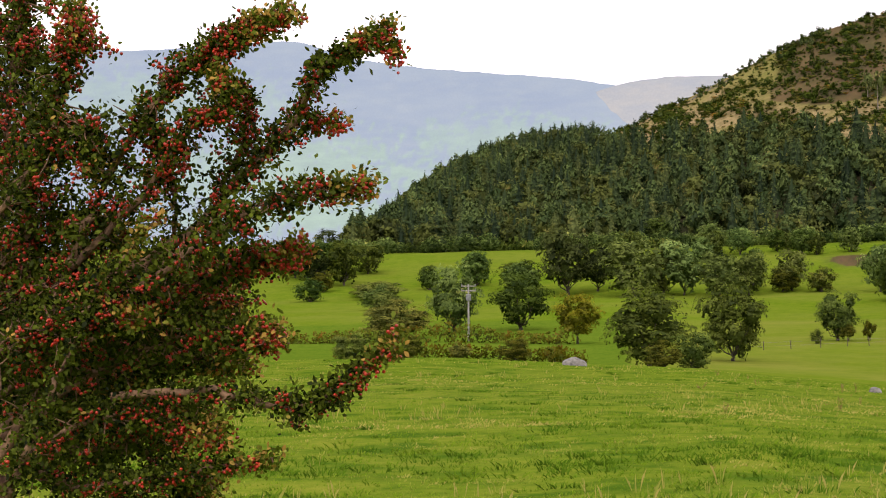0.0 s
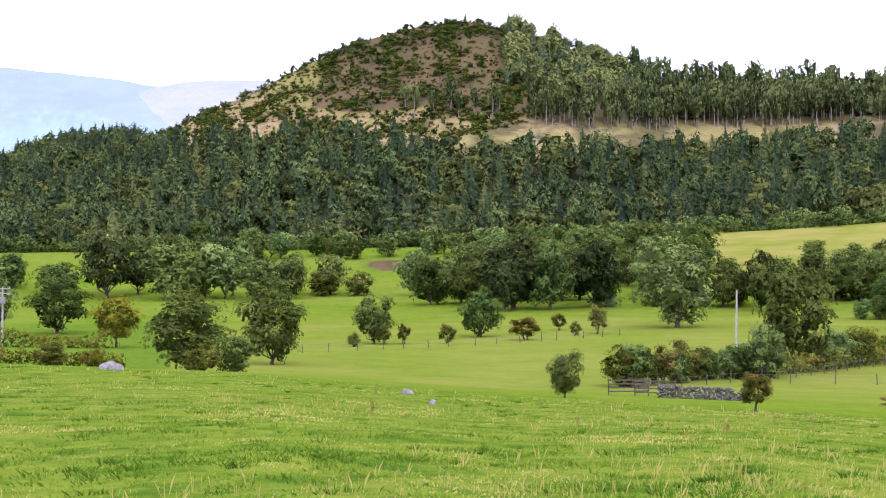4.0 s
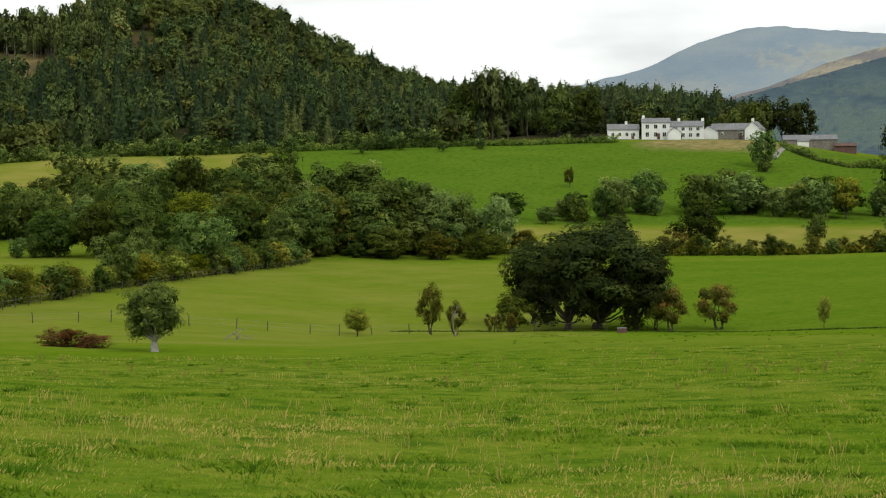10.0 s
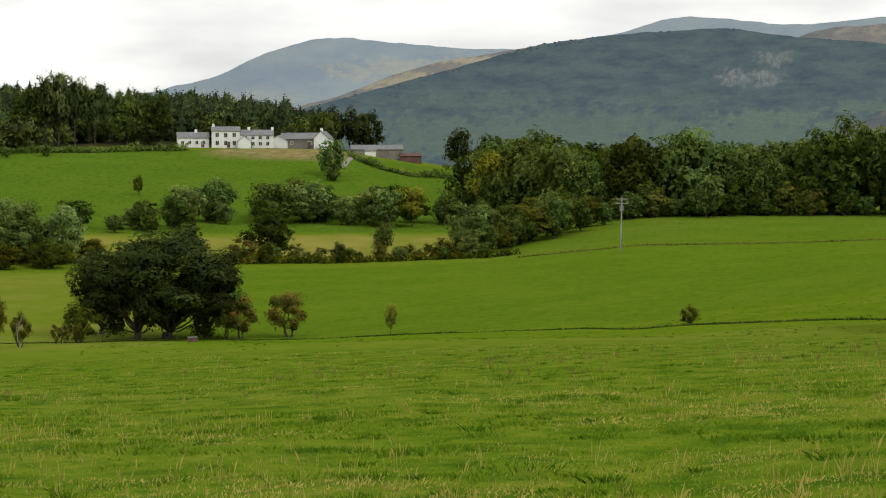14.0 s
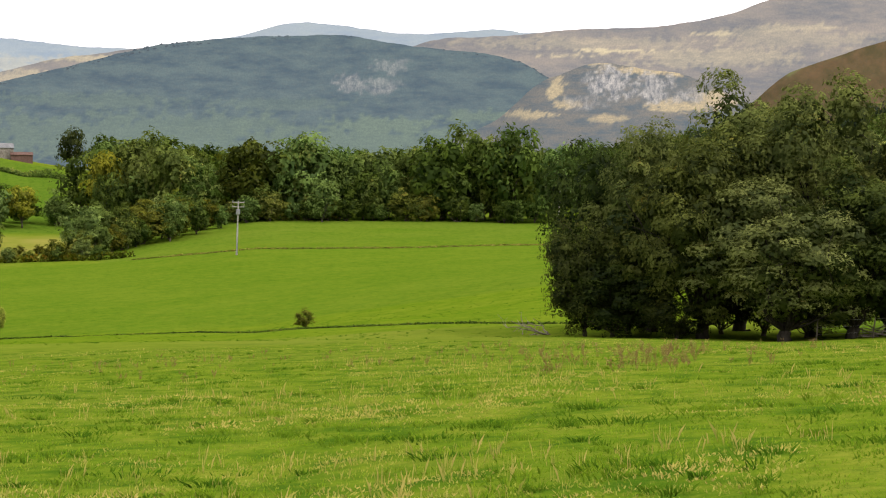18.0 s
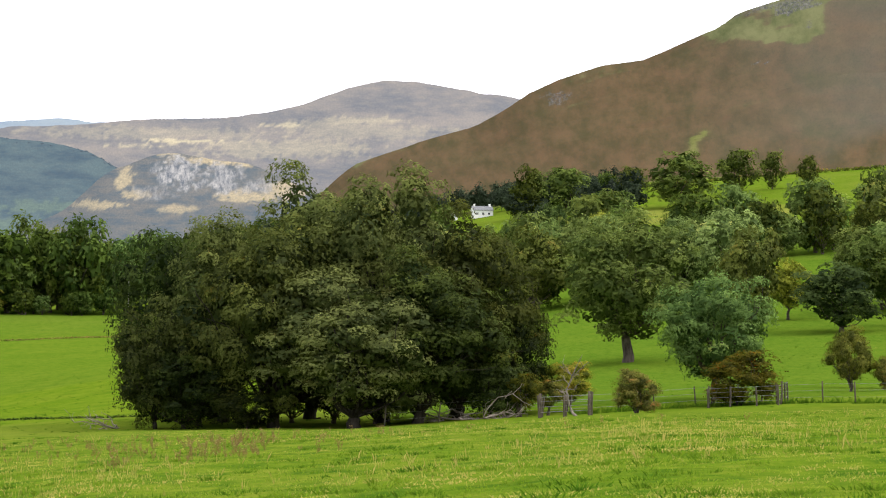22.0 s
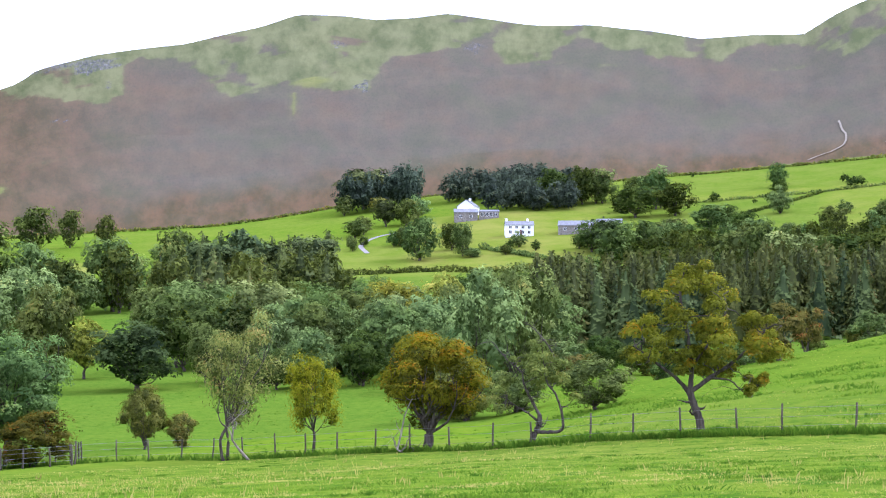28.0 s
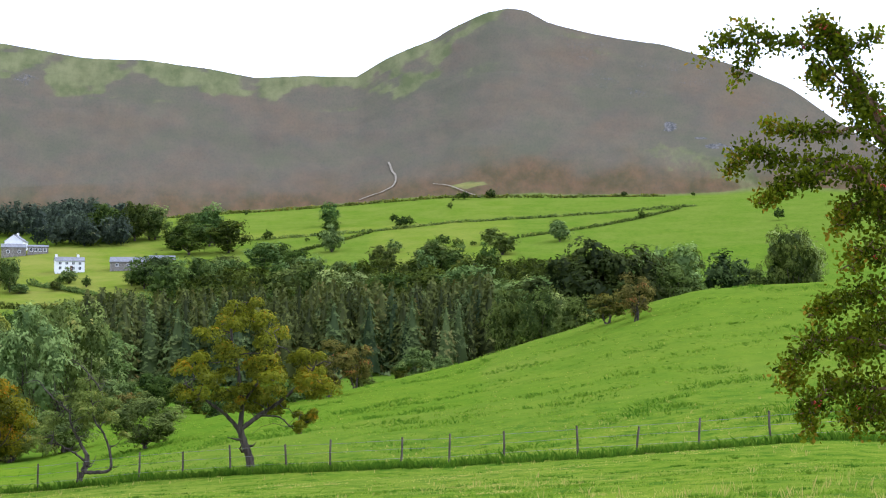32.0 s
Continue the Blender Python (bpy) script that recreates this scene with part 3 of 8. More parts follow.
def conifer(name, seed, leaves, bark, tiers=14, wide=2.1, start=0.1, cards=120, card=0.95):
    """A spruce ten metres high: small sprays on drooping whorls round a straight stem, with a dark core."""
    rng = np.random.default_rng(seed)
    i = rng.integers(0, tiers, cards) * (rng.random(cards) ** 0.25)
    s = i / (tiers - 1)
    z = 10 * (start + (0.97 - start) * s)
    whorl = 1 + 0.22 * np.sin(i * 2.4 + seed)
    a = rng.uniform(0, 6.283, cards)
    r = (wide * (1 - s) ** 0.8 * whorl * (1 + 0.18 * np.sin(3 * a + i)) * rng.uniform(0.72, 1.08, cards) + 0.1)
    out = np.stack([np.cos(a), np.sin(a), np.zeros(cards)], 1)
    at = out * r[:, None] + np.stack([0 * z, 0 * z, z - 0.22 * r + rng.normal(size=cards) * 0.12], 1)
    soft = out + np.array([0, 0, 0.5]) + rng.normal(size=(cards, 3)) * 0.2
    soft /= np.linalg.norm(soft, axis=1)[:, None]
    v, f = leaf_cards(rng, at, out + np.array([0, 0, 0.55]), np.full(cards, card) * (1 - 0.45 * s), 2.4)
    tint = np.repeat(np.clip(rng.normal(0.5, 0.16, cards) + 0.1 * (r / (wide + 0.1) - 0.5), 0, 1), 6)
    k = np.arange(7) * 6.2832 / 7
    ring = np.stack([np.cos(k), np.sin(k), 0 * k], 1)
    core = np.concatenate([ring * wide * 0.66 + np.array([0, 0, 10 * start + 0.2]), ring * 0.06 + np.array([0, 0, 9.3])])
    m = len(v)
    j, j2 = np.arange(7), (np.arange(7) + 1) % 7
    f = np.concatenate([f, np.stack([m + j, m + j2, m + 7 + j2], 1), np.stack([m + j, m + 7 + j2, m + 7 + j], 1)])
    v = np.concatenate([v, core])
    # core tinted dark, painting the shade within a spruce
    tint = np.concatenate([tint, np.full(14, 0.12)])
    normals = np.concatenate([np.repeat(soft, 6, 0), ring + np.array([0, 0, 0.2]), ring + np.array([0, 0, 0.6])])
    normals /= np.linalg.norm(normals, axis=1)[:, None]
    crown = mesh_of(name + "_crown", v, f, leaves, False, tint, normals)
    tv, tf = tube([(0, 0, -0.4), (0.03, 0, 3), (0, 0.03, 7), (0, 0, 10)], [0.2, 0.16, 0.09, 0.02], 6)
    return mesh_of(name + "_trunk", tv, tf, bark, True), crown


KINDS = {}


def kind(key, thing, category, label, variants, mid=None, fine=None):
    KINDS[key] = (thing, category, label, variants, mid or variants, fine or variants)


def grown(name, seeds, leaves, bark, fine_seeds, **form):
    """Coarser crowns for far trees, finer ones nearer by, the finest within some 150 metres."""
    return ([broadleaf(name + "_far", s, leaves, bark, 1050, 0.58, clumps=34, **form) for s in seeds],
            [broadleaf(name, s + 200, leaves, bark, 2500, 0.40, clumps=46, **form) for s in seeds],
            [broadleaf(name + "_fine", s, leaves, bark, 6500, 0.25, clumps=70, twigs=1, **form) for s in fine_seeds])


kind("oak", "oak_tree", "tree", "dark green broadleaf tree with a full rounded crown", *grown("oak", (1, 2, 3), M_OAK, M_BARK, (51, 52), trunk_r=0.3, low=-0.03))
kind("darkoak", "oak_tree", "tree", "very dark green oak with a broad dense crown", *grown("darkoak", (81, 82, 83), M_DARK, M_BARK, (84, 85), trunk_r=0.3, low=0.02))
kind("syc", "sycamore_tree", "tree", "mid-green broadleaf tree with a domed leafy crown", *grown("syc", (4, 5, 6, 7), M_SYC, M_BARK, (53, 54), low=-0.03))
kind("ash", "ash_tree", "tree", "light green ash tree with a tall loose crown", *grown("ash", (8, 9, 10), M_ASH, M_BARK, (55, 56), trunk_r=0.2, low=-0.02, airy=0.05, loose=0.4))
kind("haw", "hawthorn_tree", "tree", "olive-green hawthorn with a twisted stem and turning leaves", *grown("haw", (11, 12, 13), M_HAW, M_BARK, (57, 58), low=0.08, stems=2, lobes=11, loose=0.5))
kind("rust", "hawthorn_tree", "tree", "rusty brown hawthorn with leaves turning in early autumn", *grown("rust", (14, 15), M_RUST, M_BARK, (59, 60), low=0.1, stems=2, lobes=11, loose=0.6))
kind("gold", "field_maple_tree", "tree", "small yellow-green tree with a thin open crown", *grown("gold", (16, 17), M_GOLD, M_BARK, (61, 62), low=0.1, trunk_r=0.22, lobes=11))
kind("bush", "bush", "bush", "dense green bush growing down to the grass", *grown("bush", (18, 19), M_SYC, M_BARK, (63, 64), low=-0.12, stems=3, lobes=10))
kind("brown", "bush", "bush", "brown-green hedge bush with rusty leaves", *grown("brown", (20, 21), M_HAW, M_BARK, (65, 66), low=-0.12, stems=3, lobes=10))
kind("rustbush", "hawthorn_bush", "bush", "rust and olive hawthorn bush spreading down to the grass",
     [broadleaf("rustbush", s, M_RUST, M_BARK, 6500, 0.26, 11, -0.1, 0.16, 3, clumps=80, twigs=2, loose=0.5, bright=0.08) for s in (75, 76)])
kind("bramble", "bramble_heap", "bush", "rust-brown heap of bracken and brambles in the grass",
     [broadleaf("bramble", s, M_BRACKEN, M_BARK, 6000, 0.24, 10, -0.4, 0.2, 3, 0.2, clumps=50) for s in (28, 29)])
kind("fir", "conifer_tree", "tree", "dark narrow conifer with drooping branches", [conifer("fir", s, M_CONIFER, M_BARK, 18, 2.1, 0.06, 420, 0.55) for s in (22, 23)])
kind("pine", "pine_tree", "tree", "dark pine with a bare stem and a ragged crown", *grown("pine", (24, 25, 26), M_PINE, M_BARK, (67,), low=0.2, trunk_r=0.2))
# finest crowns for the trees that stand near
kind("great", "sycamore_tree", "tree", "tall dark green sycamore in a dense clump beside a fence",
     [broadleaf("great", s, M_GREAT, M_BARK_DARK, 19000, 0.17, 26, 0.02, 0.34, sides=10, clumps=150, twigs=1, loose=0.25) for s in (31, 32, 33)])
# very dark leaves: a darker species, with the clump's shaded side coloured in
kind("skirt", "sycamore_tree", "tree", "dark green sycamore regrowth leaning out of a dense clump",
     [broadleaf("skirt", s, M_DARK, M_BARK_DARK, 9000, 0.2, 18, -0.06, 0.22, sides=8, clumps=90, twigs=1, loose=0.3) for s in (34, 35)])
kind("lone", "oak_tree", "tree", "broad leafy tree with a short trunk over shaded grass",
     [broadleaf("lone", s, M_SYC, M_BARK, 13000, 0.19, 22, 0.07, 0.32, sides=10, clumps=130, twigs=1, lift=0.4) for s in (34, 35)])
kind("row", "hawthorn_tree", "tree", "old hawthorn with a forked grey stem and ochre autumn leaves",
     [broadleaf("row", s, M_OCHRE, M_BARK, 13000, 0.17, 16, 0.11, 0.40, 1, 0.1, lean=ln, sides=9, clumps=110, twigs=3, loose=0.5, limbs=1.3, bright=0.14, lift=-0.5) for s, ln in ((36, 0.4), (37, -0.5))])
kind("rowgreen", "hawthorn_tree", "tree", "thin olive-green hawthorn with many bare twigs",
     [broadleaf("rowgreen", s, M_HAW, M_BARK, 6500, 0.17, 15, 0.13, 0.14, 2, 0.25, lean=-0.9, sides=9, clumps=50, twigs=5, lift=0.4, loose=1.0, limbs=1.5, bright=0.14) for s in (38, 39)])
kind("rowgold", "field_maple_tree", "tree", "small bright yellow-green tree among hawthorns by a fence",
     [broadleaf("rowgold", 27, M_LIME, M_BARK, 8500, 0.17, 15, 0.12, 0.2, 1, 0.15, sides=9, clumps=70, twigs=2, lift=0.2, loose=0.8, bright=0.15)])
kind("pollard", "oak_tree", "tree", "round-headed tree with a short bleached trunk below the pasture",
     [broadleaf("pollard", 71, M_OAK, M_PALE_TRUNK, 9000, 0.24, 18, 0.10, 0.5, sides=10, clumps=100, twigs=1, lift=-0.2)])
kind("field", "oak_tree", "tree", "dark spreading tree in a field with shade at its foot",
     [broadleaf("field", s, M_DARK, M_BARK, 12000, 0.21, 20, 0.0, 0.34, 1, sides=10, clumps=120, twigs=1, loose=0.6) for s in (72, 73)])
ACROSS = {"fir": 4.2}
PLANTED = np.random.default_rng(77)


def plant(key, bearing, distance, height, width, group="", label=""):
    """One tree of a kind on the ground, of that height and crown width."""
    thing, category, text, far_ones, mid_ones, near_ones = KINDS[key]
    variants = near_ones if distance < 150 else mid_ones if distance < 385 else far_ones
    trunk, crown = variants[PLANTED.integers(len(variants))]
    root = new(thing)
    across = ACROSS.get(key, 9.2)
    root.matrix_basis = (Matrix.Translation(spot(bearing, distance)) @ pose(0, 0, 0, 0, 0, PLANTED.uniform(0, 360))
                         @ Matrix.Diagonal((width / across, width / across, height / 9.5, 1)))
    tagged(root, label or text, category, group or ("bushes of the valley hedges" if category == "bush" else "trees of the valley"))
    part("trunk", trunk, root)
    part("crown", crown, root)
    return root


def belt(keys, b0, d0, b1, d1, count, heights, wide=0.95, jitter=6.0, group=""):
    """A loose row of trees along a hedge from one point of the land to another."""
    a, c = spot(b0, d0), spot(b1, d1)
    for i in range(count):
        s = (i + PLANTED.uniform(0.15, 0.85)) / count
        p = a.lerp(c, s) + Vector((PLANTED.normal() * jitter * 0.5, PLANTED.normal() * jitter * 0.5, 0))
        h = PLANTED.uniform(*heights)
        plant(keys[PLANTED.integers(len(keys))], math.degrees(math.atan2(p.x, p.y)), math.hypot(p.x, p.y), h, h * wide * PLANTED.uniform(0.8, 1.2), group)

# ---- the land: one sheet to the horizon ----
OUTCROPS = ((92.7, 8.65, 1.5, 0.32, 0.5), (90.9, 8.3, 0.6, 0.2, 0.42), (85.3, 5.75, 0.8, 0.3, 0.42), (101.7, 8.1, 0.25, 0.2, 0.5),
            (92.1, 6.8, 0.5, 0.07, 0.55), (100.8, 9.45, 0.5, 0.14, 0.42), (105.5, 9.4, 0.4, 0.2, 0.42), (93.6, 8.0, 0.25, 0.4, 0.42))


def cover_of(b, d, x, y):
    """How dry, bracken-grown, rocky or wooded the ground is."""
    dry = 0.18 + 0.22 * fbm(x / 25, y / 25, 3, 21)

    def field(b0, b1, d0, d1, value, soft=2.0):
        inside = smooth(b0 - 0.15, b0 + 0.15, b) * (1 - smooth(b1 - 0.15, b1 + 0.15, b)) * smooth(d0 - soft, d0 + soft, d) * (1 - smooth(d1 - soft, d1 + soft, d))
        return inside, value
    for inside, value in (field(-30, 6, 130, 330, 0.1), field(6, 47, 130, 330, 0.45), field(22, 36.2, 395, 560, 0.95),
                          field(36.2, 56, 395, 560, 0.12), field(38, 57, 356, 412, 1.0), field(47, 80, 130, 340, 0.06),
                          field(84, 93, 540, 640, 0.8), field(80, 120, 115, 420, 0.0), field(100, 121, 480, 660, 0.45), field(103.2, 109.6, 585, 735, 0.6), field(108, 135, 660, 900, 0.4)):
        dry = dry * (1 - inside) + value * inside
    foot = np.interp(b, (74, 88, 97, 110, 150), (1000, 820, 815, 850, 880))
    on_fell = smooth(0, 25, d - foot + 14 * fbm(x / 40, y / 40, 3, 33)) * smooth(73, 76, b)
    rise = (d - foot) / (1700 - foot)
    turf = np.interp(b, (79, 82, 84.2, 85.5, 88, 89.8, 90.4, 93.8, 94.3, 95.7, 96.5, 97.6, 99, 100.5, 101.8, 102.5, 104, 105.7, 106.4, 107.8, 108.8, 110.9, 112.5, 113.3, 114.2, 116, 117.3, 118.6, 119.2, 120.5, 122, 131),
                     (3.4, 4.9, 5.45, 6.5, 7.2, 7.6, 7.4, 7.5, 8.8, 8.8, 8.2, 7.7, 8.1, 8, 7.9, 8.8, 9.3, 9.8, 8.9, 8.95, 9.5, 9.1, 9.1, 8.8, 9.3, 9.4, 9, 9.6, 10.6, 11.3, 12.5, 12.5))
    slope = np.degrees(np.arctan2(land(b, d) - EYE, np.maximum(d, 1)))
    fingers = 0.22 * fbm(b * 0.55 + slope * 0.25, slope * 0.9, 4, 31) + 0.16 * fbm(b * 2.6 + slope * 1.2, slope * 2.2, 4, 32)
    green = smooth(-0.12, 0.16, slope - turf + 1.5 * fingers) * (1 - 0.6 * smooth(0.12, 0.42, fbm(b * 1.3 + slope * 0.5, slope * 2.4, 5, 38)))
    green = np.maximum(green, smooth(0.42, 0.5, fbm(x / 70, y / 90, 4, 34)) * smooth(0.25, 0.4, rise) * 0.45)

    green = np.maximum(green, 0.6 * smooth(1.2, 0.5, np.hypot((b - 127.6) / 2.2, (slope - 6.7 + 0.25 * (b - 127.6)) / 0.6) + 0.6 * fbm(b * 1.5, slope * 2.5, 4, 39)))

    def blob(b0, d0, wb, wd, tilt=0.0):
        u, v = (b - b0 - tilt * (d - d0)) / wb, (d - d0) / wd
        return smooth(1.25, 0.75, np.sqrt(u * u + v * v) + 0.5 * fbm(x / 14, y / 14, 3, 36))
    yellow = np.maximum.reduce([0.7 * blob(89.9, 985, 0.20, 75, 0.006), 0.55 * blob(99.4, 1240, 0.16, 70), 0.55 * blob(100.0, 1320, 0.5, 22), blob(119.6, 905, 0.7, 9)])
    scree = np.maximum.reduce([blob(126.2, 1180, 0.10, 40, -0.008), blob(128.2, 1120, 0.26, 24, -0.01), blob(127.4, 1130, 0.07, 34, -0.01)])
    bracken = on_fell * (1 - 0.66 * green) * (0.86 + 0.2 * fbm(b * 1.5 + slope, slope * 1.6, 4, 35)) * (1 - 0.85 * yellow)
    on_hill = smooth(0, 30, d - 585) * smooth(-5, -2, b) * (1 - smooth(52, 55, b)) * (1 - smooth(1000, 1100, d))
    angle = np.degrees(np.arctan2(land(b, d) - EYE, np.maximum(d, 1)))
    edge = np.interp(b, (4, 5.4, 10.4, 15.8, 21, 30), (3.1, 2.4, 2.8, 2.3, 2.2, 2.4)) + 0.25 * fbm(x / 20, y / 20, 3, 41)
    open_top = smooth(0, 0.15, angle - edge) * smooth(3.8, 4.8, b) * (1 - smooth(29, 32, b))
    heath = smooth(3.6, 4.4, angle + 0.5 * fbm(x / 30, y / 30, 3, 42)) * smooth(9, 12, b)
    wood = on_hill * (1 - open_top) + on_hill * open_top * smooth(16.5, 18.5, b) * smooth(3.3, 3.7, angle) * 0.8
    wood = np.maximum(wood, on_hill * open_top * smooth(-0.1, 0.2, fbm(b * 1.6, slope * 2.6, 4, 53)) * smooth(8, 11, b) * 0.6)
    patch = fbm(x / 38, y / 38, 4, 51) + 0.5 * fbm(x / 9, y / 9, 3, 52)
    on_top = on_hill * open_top * (0.72 + 0.28 * smooth(-0.1, 0.3, patch)) * heath
    scar = smooth(1.1, 0.5, np.hypot((b - 32.0) / 1.1, (slope - 3.85) / 0.5)) + smooth(1.1, 0.5, np.hypot((b - 33.3) / 1.5, (slope - 2.45) / 0.4))
    wood = wood * (1 - 0.8 * np.clip(scar, 0, 1))
    bracken = np.maximum(bracken, on_hill * np.clip(scar, 0, 1) * 0.9)
    bracken = np.maximum(bracken, 0.9 * blob(13.4, 500, 1.1, 14))
    bracken = np.maximum(bracken, on_top * 0.95)
    dry = np.maximum(dry, on_hill * open_top * 0.95)
    dry = np.maximum(dry, on_fell * np.maximum(0.35, yellow * 0.5))
    rock = (on_hill * open_top * smooth(0.28, 0.5, fbm(x / 16, y / 16, 4, 61)) * 0.5 * (1 - heath)
            + on_fell * smooth(0.40, 0.55, fbm(b * 3.2, slope * 4.5, 5, 71)) * 0.3 * smooth(0.55, 0.8, rise + 0.15 * smooth(120, 124, b)) + on_fell * scree * 1.0
            + on_fell * smooth(0.06, 0.24, fbm(b * 1.1 + slope * 0.8, slope * 3.0, 5, 72)) * 0.3 * smooth(120.5, 123, b) * smooth(0.36, 0.55, rise))
    for b0, e0, wb, we, amount in OUTCROPS:
        near_it = smooth(1.2, 0.6, np.hypot((b - b0) / wb, (slope - e0) / we) + 0.9 * fbm(b * 2.4, slope * 3.6, 4, 73))
        rock = np.maximum(rock, on_fell * near_it * amount)
    rock = np.clip(rock, 0, 1)
    turf = np.maximum(on_fell * (1 - 0.6 * yellow), on_hill * open_top * (0.10 + 0.10 * heath)) * 0.85
    sun_dry = np.maximum(on_hill * open_top * (1 - heath) * (0.55 + 0.45 * smooth(-0.2, 0.3, patch)), np.maximum(on_fell * yellow * 0.3, 0.8 * blob(50.6, 568, 2.6, 12)))
    # the fell's hazy grey by bearing, put into the ground colour as heather
    heather = smooth(88, 97, b) * smooth(0.03, 0.22, rise + 0.08 * fbm(b * 1.2, slope * 2, 3, 37))
    lush = np.zeros(len(b))
    for inside, value in (field(36.2, 56, 415, 575, 1.0), field(80, 96, 116, 560, 0.75), field(96, 109, 140, 560, 0.7), field(106, 150, 84, 240, 0.32), field(109, 136, 240, 560, 0.7), field(80, 112, 560, 900, 0.2), field(112, 116.5, 560, 735, 0.5), field(116.5, 121, 560, 760, 0.1), field(121, 136, 560, 900, 0.55), field(112, 121, 760, 900, 0.4), field(103.2, 109.6, 585, 735, 0.0), field(47, 80, 195, 340, 0.45), field(-30, 6, 130, 330, 0.6), field(57, 75, 340, 450, 0.6)):
        lush = lush * (1 - inside) + value * inside
    lush = lush * (1 - on_fell) * (1 - on_hill)
    return np.stack([dry, bracken, rock, wood], 1), np.stack([turf, sun_dry, lush, heather], 1), np.stack([np.where(d < 112, x * 16, b * 30), np.where(d < 112, y * 16, slope * 30), np.where(d < 112, 1.0 - smooth(88, 108, d), 0.0)], 1)


BEAR = np.concatenate([np.arange(-180, -18, 3.0), np.arange(-18, 137, 0.33), np.arange(137.5, 180.1, 3.0)])
BEAR = np.append(BEAR[BEAR < 180], 180.0)
DIST = np.concatenate([[0.0], 2.5 * (100 / 2.5) ** (np.arange(260) / 259), 101.5 * (200 / 101.5) ** (np.arange(100) / 99), 203.5 * (560 / 203.5) ** (np.arange(54) / 53), np.arange(566, 960, 6.0), np.arange(960, 1765, 9.0), 1780 * (4900 / 1780) ** (np.arange(24) / 23)])
gb, gd = np.meshgrid(BEAR, DIST, indexing="ij")
gb, gd = gb.ravel(), gd.ravel()
gx, gy = gd * np.sin(np.radians(gb)), gd * np.cos(np.radians(gb))
fold = np.where((gb < -40) & (gb > -125), -40.0, np.where((gb > 150) | (gb <= -125), 150.0, gb))
round_back = np.clip(((gb % 360) - 150) / 170, 0, 1)
gz = np.where((gb > 150) | (gb < -40), land(np.full(len(gb), 150.0), gd) * (1 - round_back) + land(np.full(len(gb), -40.0), gd) * round_back, land(fold, gd))
gz = np.where(gd < 0.01, EYE - 1.5, gz)
ii, jj = np.meshgrid(np.arange(len(BEAR) - 1), np.arange(len(DIST) - 1), indexing="ij")
ii, jj = ii.ravel(), jj.ravel()
nd = len(DIST)
quads = np.stack([ii * nd + jj, ii * nd + jj + 1, (ii + 1) * nd + jj + 1, (ii + 1) * nd + jj], 1)
me = mesh_of("ground", np.stack([gx, gy, gz], 1), quads, M_GROUND, True)
cover, sward, place = cover_of(fold, gd, gx, gy)
me.attributes.new("cover", "FLOAT_COLOR", "POINT").data.foreach_set("color", cover.astype(np.float32).ravel())
me.attributes.new("sward", "FLOAT_COLOR", "POINT").data.foreach_set("color", sward.astype(np.float32).ravel())
me.attributes.new("place", "FLOAT_VECTOR", "POINT").data.foreach_set("vector", place.astype(np.float32).ravel())
tagged(new("ground", me), "green sheep pasture falling to a valley of hedged fields", "ground", kind="structure")


def fell(name, label, material, near, far, crest_b, crest_e, ragged=6.0, seed=0, power=1.0, crags=(), lit=()):
    """A far hill range: slopes rising from near to a crest line at far; crags and lit places (sunlight put into the
    colour, or pale fields) by bearing, angle and half sizes.
    """
    bs = np.arange(crest_b[0], crest_b[-1] + 0.01, 0.08)
    ss = np.linspace(0, 1.2, 90)
    b, s = np.meshgrid(bs, ss, indexing="ij")
    b, s = b.ravel(), s.ravel()
    d = near + (far - near) * s
    x, y = d * np.sin(np.radians(b)), d * np.cos(np.radians(b))
    ease = sum(np.interp(b + o, crest_b, crest_e) for o in (-0.5, -0.25, 0.0, 0.25, 0.5)) / 5
    top = far * np.tan(np.radians(ease + 0.035 * fbm(b * 2.3, b * 0, 4, seed + 60)))
    base = -60.0
    up = np.where(s <= 1, np.clip(s, 0, 1) ** power, 1 - (s - 1) * 2.5)
    z = base + (top - base) * up + ragged * fbm(x / (ragged * 22), y / (ragged * 22), 5, seed) * np.clip(s * (1 - s) * 5 + 0.12, 0, 1)
    angle = np.degrees(np.arctan2(z, d))
    wob = 0.5 * fbm(b * 2.2, angle * 3.5, 4, seed + 40) + 0.9 * fbm(b * 7, angle * 10, 4, seed + 50)

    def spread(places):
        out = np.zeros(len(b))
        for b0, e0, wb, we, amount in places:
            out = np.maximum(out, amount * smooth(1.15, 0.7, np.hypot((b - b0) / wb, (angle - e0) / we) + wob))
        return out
    n = len(ss)
    i, j = np.meshgrid(np.arange(len(bs) - 1), np.arange(n - 1), indexing="ij")
    i, j = i.ravel(), j.ravel()
    f = np.stack([i * n + j, i * n + j + 1, (i + 1) * n + j + 1, (i + 1) * n + j], 1)
    me = mesh_of(name, np.stack([x, y, z + EYE], 1), f, material, True)
    me.attributes.new("place", "FLOAT_VECTOR", "POINT").data.foreach_set("vector", np.stack([b * 30, angle * 30, 0 * b], 1).astype(np.float32).ravel())
    me.attributes.new("crag", "FLOAT", "POINT").data.foreach_set("value", spread(crags).astype(np.float32))
    me.attributes.new("lit", "FLOAT", "POINT").data.foreach_set("value", spread(lit).astype(np.float32))
    return tagged(new(name, me), label, "hill", kind="structure")


